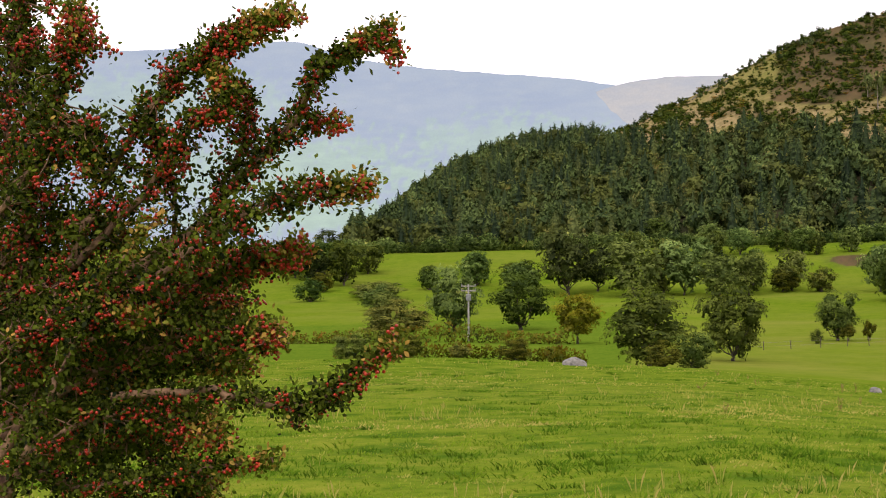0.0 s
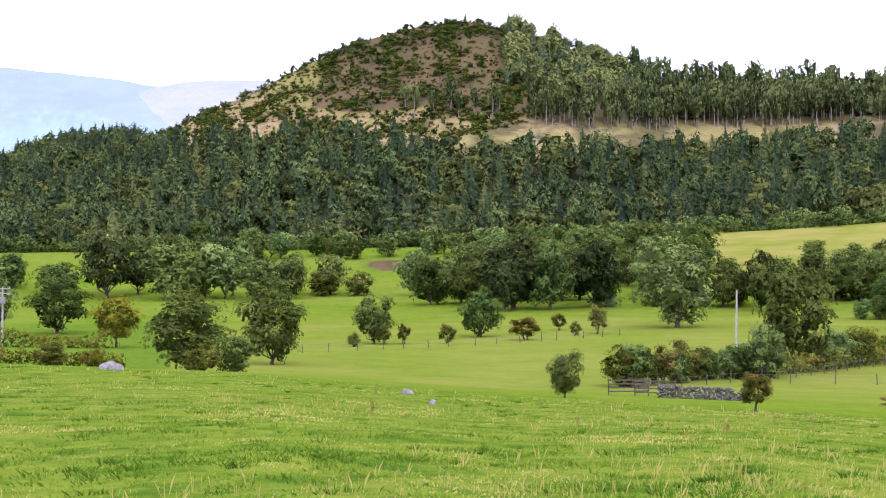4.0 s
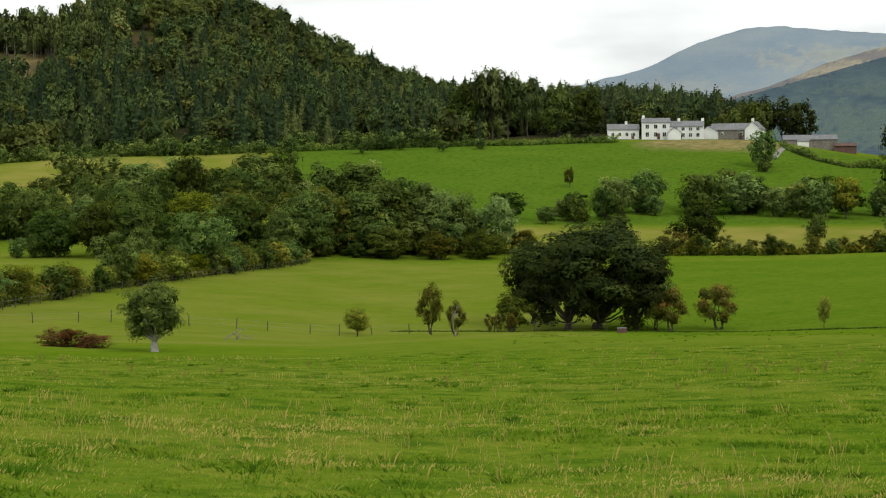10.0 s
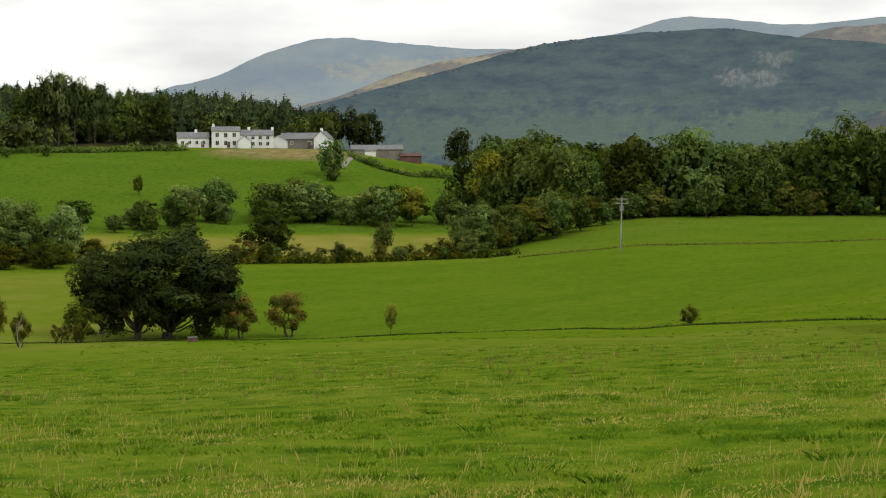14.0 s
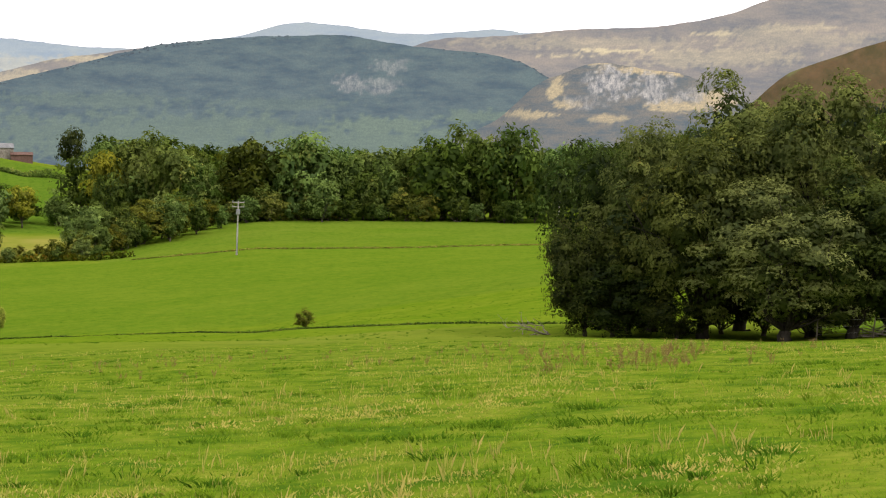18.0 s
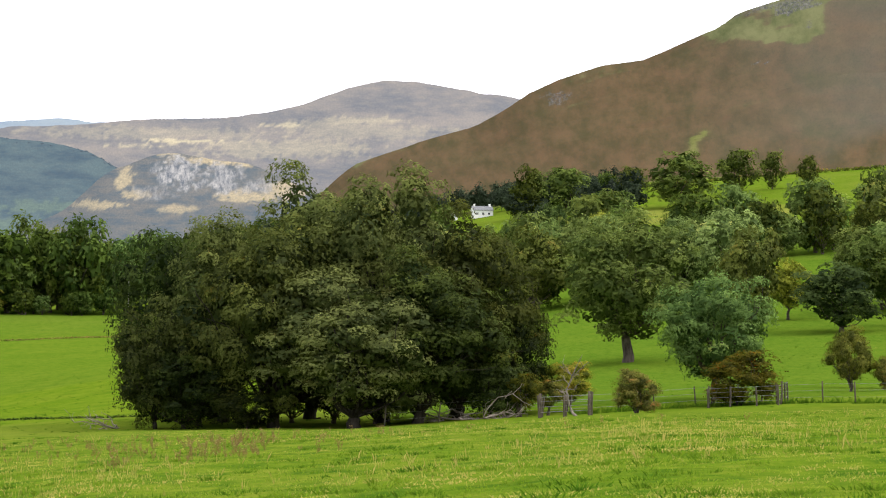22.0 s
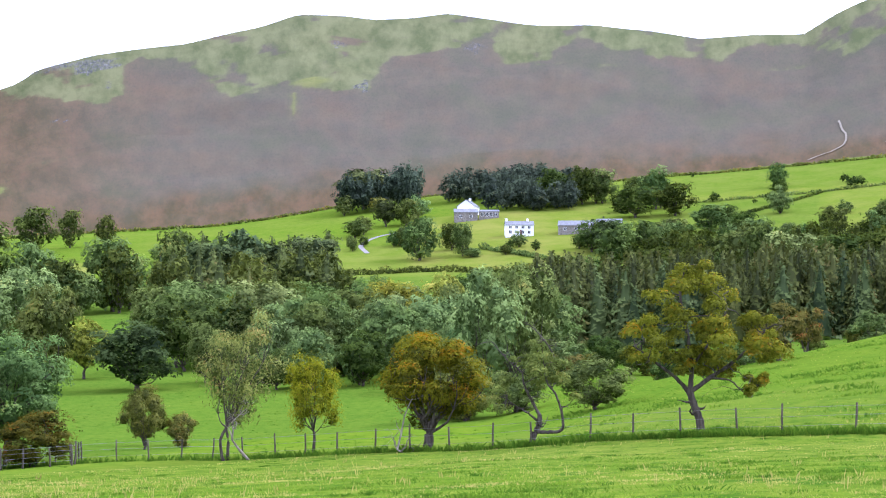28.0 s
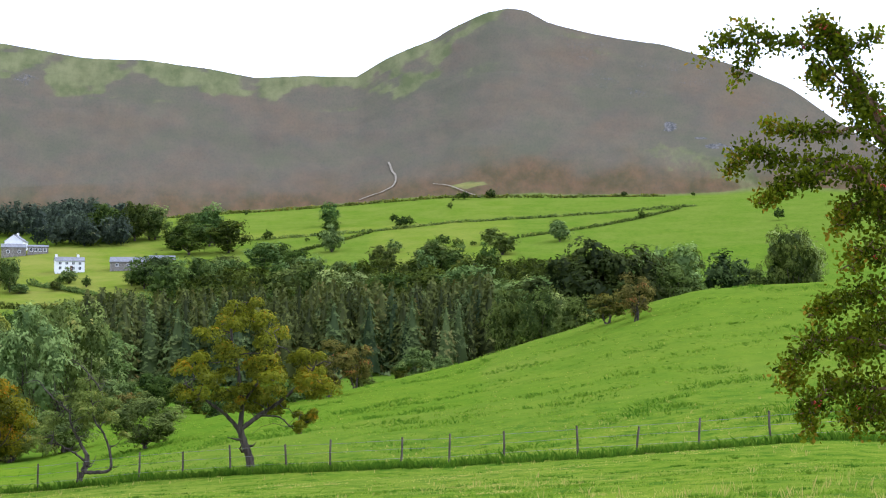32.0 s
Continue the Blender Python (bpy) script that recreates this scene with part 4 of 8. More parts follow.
def fell_material(name, low, high, streak, glow, scale=0.004, grass=(0.30, 0.26, 0.15), speck=0.25):
    """Distant ground as a pale backdrop: the haze of miles of damp air put in by bluish colours and a slight glow."""
    m, n, l, out = shader(name)
    put = n.new("ShaderNodeAttribute")
    put.attribute_name = "place"
    place = put.outputs["Vector"]
    a, b = noise_at(n, l, scale * 4, 5, 0.6, (0.7, 2.4, 1), place), noise_at(n, l, scale * 20, 6, 0.7, (0.6, 2.4, 1), place)
    c = mix(n, l, ramp(n, l, a, grey(0.38, 0.62)), low, high)
    c = mix(n, l, ramp(n, l, b, ((0.45, (0.0,) * 3), (0.75, (0.45,) * 3))), c, streak)
    # lit places get the paler grass colour: patches of sunlight, and pale fields
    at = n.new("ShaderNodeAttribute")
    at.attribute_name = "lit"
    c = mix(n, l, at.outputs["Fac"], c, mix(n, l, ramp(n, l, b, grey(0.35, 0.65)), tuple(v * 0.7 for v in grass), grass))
    at = n.new("ShaderNodeAttribute")
    at.attribute_name = "crag"
    fine = noise_at(n, l, 0.16, 6, 0.75, (1.5, 0.7, 1), place)
    c = mix(n, l, at.outputs["Fac"], c, mix(n, l, ramp(n, l, fine, grey(0.38, 0.60)), (0.065, 0.068, 0.072), (0.34, 0.32, 0.285)))
    mottle = noise_at(n, l, 0.55, 5, 0.75, None, place)
    c = mix(n, l, ramp(n, l, mottle, ((0.40, (speck,) * 3), (0.60, (0.0,) * 3))), c, mix(n, l, 0.6, c, (0.0, 0.0, 0.0)))
    p = n.new("ShaderNodeBsdfPrincipled")
    p.inputs["Roughness"].default_value, p.inputs["Specular IOR Level"].default_value = 1.0, 0.0
    l.new(c, p.inputs["Base Color"])
    # bluish emission stands for the haze in between
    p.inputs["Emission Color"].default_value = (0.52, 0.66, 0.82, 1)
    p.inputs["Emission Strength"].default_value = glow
    l.new(p.outputs[0], out.inputs["Surface"])
    return m


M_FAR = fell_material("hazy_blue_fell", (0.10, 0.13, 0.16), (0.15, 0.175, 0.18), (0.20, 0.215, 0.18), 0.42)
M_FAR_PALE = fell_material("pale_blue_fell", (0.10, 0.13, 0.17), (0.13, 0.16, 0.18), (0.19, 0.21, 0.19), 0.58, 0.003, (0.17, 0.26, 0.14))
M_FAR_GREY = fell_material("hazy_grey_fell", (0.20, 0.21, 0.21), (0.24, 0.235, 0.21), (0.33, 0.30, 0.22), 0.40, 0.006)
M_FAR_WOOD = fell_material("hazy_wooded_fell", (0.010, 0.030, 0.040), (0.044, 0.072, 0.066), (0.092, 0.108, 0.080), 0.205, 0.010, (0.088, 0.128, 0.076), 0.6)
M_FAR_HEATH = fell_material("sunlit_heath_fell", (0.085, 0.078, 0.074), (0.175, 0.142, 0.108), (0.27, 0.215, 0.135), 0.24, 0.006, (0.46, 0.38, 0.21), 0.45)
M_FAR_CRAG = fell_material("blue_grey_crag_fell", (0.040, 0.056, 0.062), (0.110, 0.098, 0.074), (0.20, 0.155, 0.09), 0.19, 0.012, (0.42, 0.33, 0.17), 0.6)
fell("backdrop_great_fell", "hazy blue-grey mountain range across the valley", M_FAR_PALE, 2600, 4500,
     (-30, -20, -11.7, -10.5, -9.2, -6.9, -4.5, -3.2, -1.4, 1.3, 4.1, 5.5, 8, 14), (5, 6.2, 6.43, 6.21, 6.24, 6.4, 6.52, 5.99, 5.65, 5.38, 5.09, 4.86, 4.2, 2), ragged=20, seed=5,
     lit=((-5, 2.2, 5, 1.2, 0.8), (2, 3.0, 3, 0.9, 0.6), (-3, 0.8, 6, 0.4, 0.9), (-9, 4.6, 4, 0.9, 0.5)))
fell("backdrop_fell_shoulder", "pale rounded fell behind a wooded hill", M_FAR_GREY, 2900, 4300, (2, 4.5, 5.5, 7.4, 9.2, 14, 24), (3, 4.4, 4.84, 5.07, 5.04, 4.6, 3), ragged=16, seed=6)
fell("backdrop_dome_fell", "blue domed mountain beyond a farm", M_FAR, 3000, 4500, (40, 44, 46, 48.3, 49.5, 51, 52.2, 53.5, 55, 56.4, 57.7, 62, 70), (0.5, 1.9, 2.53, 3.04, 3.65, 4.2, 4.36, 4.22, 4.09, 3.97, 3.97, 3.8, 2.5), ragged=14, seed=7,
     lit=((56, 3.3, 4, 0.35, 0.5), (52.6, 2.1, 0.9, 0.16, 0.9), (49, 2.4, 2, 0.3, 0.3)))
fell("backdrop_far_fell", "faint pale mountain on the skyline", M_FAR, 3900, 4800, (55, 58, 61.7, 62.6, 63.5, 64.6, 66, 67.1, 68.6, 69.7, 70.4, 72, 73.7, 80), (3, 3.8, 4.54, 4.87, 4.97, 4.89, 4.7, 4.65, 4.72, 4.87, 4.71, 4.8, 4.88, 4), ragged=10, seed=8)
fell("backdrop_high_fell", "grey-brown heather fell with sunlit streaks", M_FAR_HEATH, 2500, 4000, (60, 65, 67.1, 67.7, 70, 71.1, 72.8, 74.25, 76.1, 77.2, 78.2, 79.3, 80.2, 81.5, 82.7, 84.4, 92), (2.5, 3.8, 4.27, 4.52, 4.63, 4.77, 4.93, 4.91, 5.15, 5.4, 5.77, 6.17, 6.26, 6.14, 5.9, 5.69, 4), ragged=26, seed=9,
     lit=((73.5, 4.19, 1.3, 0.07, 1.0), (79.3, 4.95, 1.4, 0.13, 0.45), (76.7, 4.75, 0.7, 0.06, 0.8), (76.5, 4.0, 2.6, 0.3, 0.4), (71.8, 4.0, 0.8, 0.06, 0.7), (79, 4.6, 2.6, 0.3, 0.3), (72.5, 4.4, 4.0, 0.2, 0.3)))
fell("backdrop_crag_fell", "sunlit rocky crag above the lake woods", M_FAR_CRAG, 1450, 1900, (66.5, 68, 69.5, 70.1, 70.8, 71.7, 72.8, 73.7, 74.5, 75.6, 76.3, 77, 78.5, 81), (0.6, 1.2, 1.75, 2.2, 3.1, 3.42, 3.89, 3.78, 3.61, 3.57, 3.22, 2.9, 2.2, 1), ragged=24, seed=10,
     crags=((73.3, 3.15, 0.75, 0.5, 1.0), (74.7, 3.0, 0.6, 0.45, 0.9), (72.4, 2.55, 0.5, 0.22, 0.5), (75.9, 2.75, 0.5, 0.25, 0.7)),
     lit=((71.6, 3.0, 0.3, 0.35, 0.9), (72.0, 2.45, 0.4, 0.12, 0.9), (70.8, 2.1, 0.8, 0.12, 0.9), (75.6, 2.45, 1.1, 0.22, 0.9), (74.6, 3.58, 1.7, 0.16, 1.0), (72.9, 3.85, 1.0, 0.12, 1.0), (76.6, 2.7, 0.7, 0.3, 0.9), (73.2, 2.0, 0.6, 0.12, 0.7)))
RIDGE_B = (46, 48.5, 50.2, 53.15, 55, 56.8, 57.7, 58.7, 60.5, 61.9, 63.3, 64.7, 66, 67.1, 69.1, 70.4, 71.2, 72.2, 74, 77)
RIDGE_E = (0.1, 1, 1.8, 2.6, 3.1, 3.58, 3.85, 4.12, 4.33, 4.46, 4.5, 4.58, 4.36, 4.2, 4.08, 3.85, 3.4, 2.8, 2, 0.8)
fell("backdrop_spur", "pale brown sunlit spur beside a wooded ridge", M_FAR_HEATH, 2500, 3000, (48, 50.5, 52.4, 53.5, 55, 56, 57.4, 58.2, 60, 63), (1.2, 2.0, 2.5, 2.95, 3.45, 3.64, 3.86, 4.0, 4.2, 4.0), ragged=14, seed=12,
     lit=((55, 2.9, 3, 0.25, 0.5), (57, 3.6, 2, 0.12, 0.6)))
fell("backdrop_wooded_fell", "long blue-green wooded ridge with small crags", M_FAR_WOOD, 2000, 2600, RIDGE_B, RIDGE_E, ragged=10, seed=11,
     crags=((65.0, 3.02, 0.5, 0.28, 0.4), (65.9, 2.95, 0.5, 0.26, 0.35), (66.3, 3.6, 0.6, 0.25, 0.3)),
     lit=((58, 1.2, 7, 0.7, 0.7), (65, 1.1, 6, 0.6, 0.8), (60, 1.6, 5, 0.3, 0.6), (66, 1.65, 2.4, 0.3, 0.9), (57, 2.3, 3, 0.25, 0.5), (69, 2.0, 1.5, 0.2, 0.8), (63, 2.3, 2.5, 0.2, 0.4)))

# ---- woods on the hill: one joined mesh for each kind ----
def scatter(name, label, pattern, material, places, heights, widths, rng, category="wood"):
    """Many copies of one small pattern, joined; each with its own turn, size and shade."""
    pv, pf, pt, pn = pattern
    n, k = len(places), len(pv)
    a = rng.uniform(0, 6.283, n)
    ca, sa_ = np.cos(a)[:, None], np.sin(a)[:, None]
    s, h = widths[:, None], heights[:, None]
    v = np.stack([(pv[None, :, 0] * ca - pv[None, :, 1] * sa_) * s, (pv[None, :, 0] * sa_ + pv[None, :, 1] * ca) * s, pv[None, :, 2] * h], 2) + places[:, None, :]
    f = pf[None] + (np.arange(n) * k)[:, None, None]
    nn = None
    if pn is not None:
        nn = np.stack([pn[None, :, 0] * ca - pn[None, :, 1] * sa_, pn[None, :, 0] * sa_ + pn[None, :, 1] * ca, np.repeat(pn[None, :, 2], n, 0)], 2).reshape(-1, 3)
    t = np.clip(pt[None, :] + rng.normal(0, 0.16, n)[:, None], 0, 1)
    me = mesh_of(name, v.reshape(-1, 3), f.reshape(-1, pf.shape[1]), material, False, t.ravel(), nn)
    return tagged(new(name, me), label, category, kind="stuff")


def unit_of(meshes, height=10.0, across=1.0):
    """Arrays of a built crown, brought to unit height and unit width."""
    me = meshes
    v = np.empty(len(me.vertices) * 3, np.float32)
    me.vertices.foreach_get("co", v)
    v = v.reshape(-1, 3) / np.array([across, across, height])
    f = np.empty(len(me.loops), np.int32)
    me.loops.foreach_get("vertex_index", f)
    t = np.empty(len(me.vertices), np.float32)
    me.attributes["tint"].data.foreach_get("value", t)
    s = np.empty(len(me.vertices) * 3, np.float32)
    me.attributes["custom_normal"].data.foreach_get("vector", s)
    return v, f.reshape(len(me.polygons), -1), t, s.reshape(-1, 3)


def on_land(b, d):
    return np.stack([d * np.sin(np.radians(b)), d * np.cos(np.radians(b)), land(b, d)], 1)


wr = np.random.default_rng(5)
spruce_small = [unit_of(conifer("wood_spruce", s, M_CONIFER, M_BARK, 14, 2.2, 0.05)[1], 10, 4.2) for s in (40, 41)]
pine_small = [unit_of(broadleaf("wood_pine", s, M_PINE, M_BARK, 120, 1.3, 8, 0.30, 0.2, clumps=16)[1], 10, 9.4) for s in (42, 43)]
broad_small = [unit_of(broadleaf("wood_broad", s, M_SYC, M_BARK, 230, 1.05, 9, 0.02, 0.2, clumps=18)[1], 10, 9.4) for s in (44, 45)]
broad_fine = [unit_of(broadleaf("wood_fine", s, M_SYC, M_BARK, 330, 0.85, 11, -0.03, 0.2, clumps=30)[1], 10, 9.4) for s in (47, 48)]
larch_fine = unit_of(conifer("wood_larch", 49, M_LARCH, M_BARK, 15, 2.0, 0.03, 200, 0.75)[1], 10, 4.2)
broad_coarse = [unit_of(broadleaf("wood_coarse", s, M_SYC, M_BARK, 100, 1.6, 9, 0.0, 0.2, clumps=16)[1], 10, 9.4) for s in (50, 51)]
scrub_pat = unit_of(broadleaf("scrub", 52, M_SYC, M_BARK, 34, 2.6, 6, -0.2, 0.2, clumps=6)[1], 10, 9.4)
stem = tube([(0, 0, -0.04), (0.01, 0, 0.35), (0, 0.01, 0.62)], [0.028, 0.02, 0.014], 5)
STEM = (stem[0], stem[1], np.full(len(stem[0]), 0.5), None)


def hill_points(count, b0, b1, d0, d1, keep):
    b, d = wr.uniform(b0, b1, count), np.sqrt(wr.uniform(d0 ** 2, d1 ** 2, count))
    x, y = d * np.sin(np.radians(b)), d * np.cos(np.radians(b))
    k = wr.random(count) < keep(b, d, x, y)
    return b[k], d[k]


def seen(b, d):
    """The slope angle at which the ground is seen from eye level."""
    return np.degrees(np.arctan2(land(b, d) - EYE, d))


def dense(b, d, x, y):
    """Closed conifer wood on the lower slopes, up to a ragged edge."""
    top = np.interp(b, (-4, 3, 4.6, 5.4, 10.4, 15.8, 21, 26, 29.5, 32, 56), (9, 9, 3.2, 2.5, 2.9, 2.35, 2.3, 2.45, 2.6, 9, 9)) + 0.25 * fbm(x / 22, y / 22, 3, 81)
    scar = smooth(0.30, 0.38, fbm(x / 34, y / 34, 3, 83)) * smooth(24, 27, b) * smooth(680, 720, d) * 0.8
    glade = smooth(1.1, 0.5, np.hypot((b - 32.0) / 1.1, (seen(b, d) - 3.85) / 0.5)) + smooth(1.1, 0.5, np.hypot((b - 33.3) / 1.5, (seen(b, d) - 2.45) / 0.4))
    return (seen(b, d) < top) * ((b < 43) | (d > 632)) * (1 - scar) * (1 - 0.9 * np.clip(glade, 0, 1)) * np.interp(d, (575, 600, 950), (0.75, 1.0, 0.85))


b, d = hill_points(7400, -3, 52, 572, 960, dense)
kinds = wr.random(len(b)) + 0.28 * fbm(b / 3.0, d / 60, 3, 85) + 0.35 * smooth(27, 31, b) * smooth(700, 860, d)
for i, (pat, lo, hi, m, hh, ww, nm, lab) in enumerate((
        (spruce_small[0], -1, 0.40, M_CONIFER, (9, 17), 0.5, "spruce_wood", "dense dark green spruce wood on a hillside"),
        (spruce_small[1], 0.40, 0.62, M_PINE, (8, 15), 0.52, "larch_wood", "paler conifers scattered through a hillside wood"),
        (pine_small[0], 0.62, 0.82, M_PINE, (10, 16), 0.62, "pine_wood", "dark rounded pines in a hillside wood"),
        (broad_coarse[0], 0.82, 2, M_LARCH, (8, 13), 0.95, "broadleaf_wood", "green broadleaf trees mixed into a hillside wood"))):
    k = (kinds >= lo) & (kinds < hi)
    h = wr.uniform(*hh, k.sum()) * (1 + 0.18 * smooth(800, 890, d[k]) * smooth(28, 30, b[k]))
    scatter(nm, lab, pat, m, on_land(b[k], d[k]), h, h * ww * wr.uniform(0.8, 1.2, k.sum()), wr)

# thinned pines with bare stems above a felled ledge, and the mixed wood behind them
def stand(b, d, x, y):
    e = seen(b, d)
    right = (b > 17.2) * (b < 31) * (e > np.interp(b, (17, 18, 29, 31), (3.5, 3.25, 3.3, 3.0)))
    left = (b > 13.4) * (b < 16.8) * (e > 3.75) * (e < 4.1)
    return (right * np.where(e < 3.75, 0.8, 0.3 * (b > 21)) + left * 0.8) * (0.35 + 0.65 * smooth(-0.25, 0.15, fbm(x / 16, y / 16, 2, 94)))


b, d = hill_points(2600, 13, 31, 740, 905, stand)
h = wr.uniform(9.5, 18, len(b)) + 6 * wr.random(len(b)) ** 3 * (b > 21) + 5.0 * smooth(22.5, 24.2, b) * (1 - smooth(27.5, 29, b)) * smooth(850, 880, d) * (0.6 + 0.8 * wr.random(len(b)))
scatter("thinned_pine_crowns", "ragged pine crowns above a bare slope", pine_small[1], M_PINE, on_land(b, d), h, h * 0.42, wr)
scatter("thinned_pine_stems", "pale bare pine stems on a bracken slope", STEM, M_BARK_PALE, on_land(b, d), h, h * 0.6, wr)
b, d = hill_points(1500, 16.8, 31.5, 800, 908, lambda b, d, x, y: 0.9 * (seen(b, d) > np.interp(b, (16.8, 19, 21, 31), (4.6, 3.9, 3.6, 3.6))) * (0.55 + 0.45 * smooth(-0.2, 0.2, fbm(x / 26, y / 26, 2, 93))))
h = wr.uniform(6, 11, len(b)) * (1 + 0.35 * smooth(22, 26, b))
k = wr.random(len(b)) < 0.72
scatter("hill_top_wood", "mixed green wood on the shoulder of a hill", broad_coarse[1], M_LARCH, on_land(b[k], d[k]), h[k], h[k] * 0.8, wr)
k = ~k
scatter("hill_top_conifers", "dark conifers on the shoulder of a hill", spruce_small[1], M_CONIFER, on_land(b[k], d[k]), h[k], h[k] * 0.6, wr)
# scrub on the open top
b, d = hill_points(13000, 5, 20, 690, 905, lambda b, d, x, y: (seen(b, d) > np.interp(b, (5, 10, 16, 20), (2.4, 2.9, 3.2, 4.2))) * (0.22 + 0.78 * smooth(-0.25, 0.12, fbm(b * 1.6, seen(b, d) * 2.6, 4, 53))))
h = wr.uniform(0.5, 1.4, len(b)) + 3.0 * wr.random(len(b)) ** 5
k = wr.random(len(b)) < 0.55
scatter("hill_scrub", "dark green gorse and juniper scrub on an open hilltop", scrub_pat, M_OAK, on_land(b[k], d[k]), h[k], h[k] * 1.2, wr)
scatter("hill_heather", "brown heather clumps on an open hilltop", scrub_pat, M_RUST, on_land(b[~k], d[~k]), h[~k] * 0.5, h[~k] * 1.5, wr)
b, d = hill_points(150, 6.5, 12.5, 850, 905, lambda b, d, x, y: (d > 872) * 0.8 + 0 * b)
h = wr.uniform(2, 5, len(b))
scatter("skyline_trees", "small windblown trees along the shoulder of a hill", pine_small[0], M_PINE, on_land(b, d), h, h * 0.7, wr)
for bb, hh in ((15.62, 5.5), (16.05, 4.0), (16.9, 3.6), (17.05, 3.0)):
    plant("fir" if hh > 5 else "oak", bb, 893, hh, hh * 0.6)
# bushes along the foot of the wood
b, d = hill_points(330, -6, 43, 548, 585, lambda b, d, x, y: 0.85 + 0 * b)
h = wr.uniform(3, 6.5, len(b))
scatter("wood_edge_bushes", "mixed green bushes along the lower edge of a wood", broad_small[0], M_OAK, on_land(b, d), h, h * 1.3, wr)

# ---- wooded floor of the valley and belts of trees ----
def wood(name, label, pat, m, b0, b1, d0, d1, count, heights, wide, keep=None):
    b, d = hill_points(count, b0, b1, d0, d1, keep or (lambda b, d, x, y: 0.4 + 0.6 * smooth(-0.3, 0.2, fbm(x / 60, y / 60, 3, 97))))
    h = wr.uniform(*heights, len(b))
    scatter(name, label, pat, m, on_land(b, d), h, h * wide * wr.uniform(0.8, 1.25, len(b)), wr)


wood("valley_wood", "dark mixed woodland on the valley floor", broad_fine[0], M_OAK, 57, 80, 465, 1150, 520, (10, 17), 0.95)
wood("valley_wood_light", "lighter trees among valley woodland", broad_fine[1], M_ASH, 57, 82, 470, 1100, 160, (9, 15), 0.95)
wood("hillside_wood", "broadleaf woodland on the lower slope of the fell", broad_fine[0], M_OAK, 77.5, 88, 380, 600, 150, (7, 11), 1.0)
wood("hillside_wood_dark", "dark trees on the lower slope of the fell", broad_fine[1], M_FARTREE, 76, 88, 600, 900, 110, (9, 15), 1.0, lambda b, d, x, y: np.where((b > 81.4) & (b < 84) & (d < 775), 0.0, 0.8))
wood("plantation", "brown-green conifer plantation below a farm", larch_fine, M_LARCH, 107.3, 120.4, 296, 372, 520, (10, 16), 0.44, lambda b, d, x, y: 1 + 0 * b)
wood("plantation_edge", "rust-tinged larches at the edge of a plantation", larch_fine, M_PINE, 107.3, 120.2, 290, 350, 110, (9, 14), 0.5, lambda b, d, x, y: 1 + 0 * b)
wood("mid_valley_wood", "mixed broadleaf wood across the valley", broad_fine[0], M_OAK, 110.5, 127, 385, 600, 270, (7, 11.5), 1.0)
wood("mid_valley_wood_light", "lighter broadleaf trees across the valley", broad_fine[1], M_SYC, 106, 126, 385, 500, 120, (7, 9.5), 1.0)
wood("pine_grove", "dark pine and spruce grove on a field slope", broad_fine[0], M_OAK, 95.2, 101.2, 430, 530, 70, (8, 14), 0.85, lambda b, d, x, y: 1 + 0 * b)
wood("larch_grove", "tall spruces and larches in a field grove", spruce_small[1], M_LARCH, 95.6, 100.8, 430, 520, 45, (10, 18), 0.45, lambda b, d, x, y: 1 + 0 * b)
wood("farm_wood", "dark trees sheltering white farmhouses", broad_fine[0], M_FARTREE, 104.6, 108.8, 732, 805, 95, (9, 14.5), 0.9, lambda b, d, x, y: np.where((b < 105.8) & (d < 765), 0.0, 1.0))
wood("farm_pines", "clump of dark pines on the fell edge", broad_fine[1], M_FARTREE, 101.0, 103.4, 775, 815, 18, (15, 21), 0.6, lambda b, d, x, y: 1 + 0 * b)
wood("knoll_conifers", "dark spruces on the knoll behind white farmhouses", spruce_small[0], M_CONIFER, 43.2, 51.0, 640, 700, 150, (12, 19), 0.5, lambda b, d, x, y: 1 + 0 * b)
wood("knoll_wood", "dark mixed trees on the knoll behind white farmhouses", broad_small[1], M_OAK, 43.4, 51.2, 628, 650, 40, (7, 12), 0.9, lambda b, d, x, y: 1 + 0 * b)
wood("far_field_thorns", "scattered thorn bushes on fields under the fell", broad_small[1], M_OAK, 111.5, 131, 660, 850, 110, (1.5, 6), 1.2, lambda b, d, x, y: smooth(0.05, 0.4, fbm(b * 0.9, d / 45, 3, 87)))
belt(("syc", "oak", "bush", "ash"), -15, 480, -4.5, 490, 12, (5, 9), 1.1, 14)
belt(("oak", "syc", "bush", "oak"), 4.5, 528, 20, 530, 34, (4.1, 8.5), 1.1, 14)
belt(("oak", "oak", "syc"), 15.6, 418, 21.6, 416, 17, (7.0, 14.4), 1.05, 10)
belt(("ash", "syc", "oak"), 15, 456, 23.5, 462, 20, (6.6, 13.8), 1.1, 10)
belt(("syc", "oak", "ash"), 22.4, 352, 31.5, 374, 30, (5.5, 10.8), 0.95, 9)
belt(("ash", "syc", "ash", "syc"), 28.6, 418, 37, 425, 22, (5.5, 11.5), 1.0, 12)
belt(("syc", "oak", "bush"), 29.5, 330, 37.5, 342, 17, (5.0, 11.9), 1.0, 8)
belt(("syc", "oak", "ash", "brown"), 35.5, 348, 43.6, 360, 25, (6.2, 14.4), 0.95, 8)
belt(("bush", "brown"), 36, 344, 43.8, 352, 20, (2.9, 6.9), 1.2, 5)
belt(("syc", "syc", "ash"), 31, 432, 41, 440, 23, (7.5, 15.0), 1.05, 10)
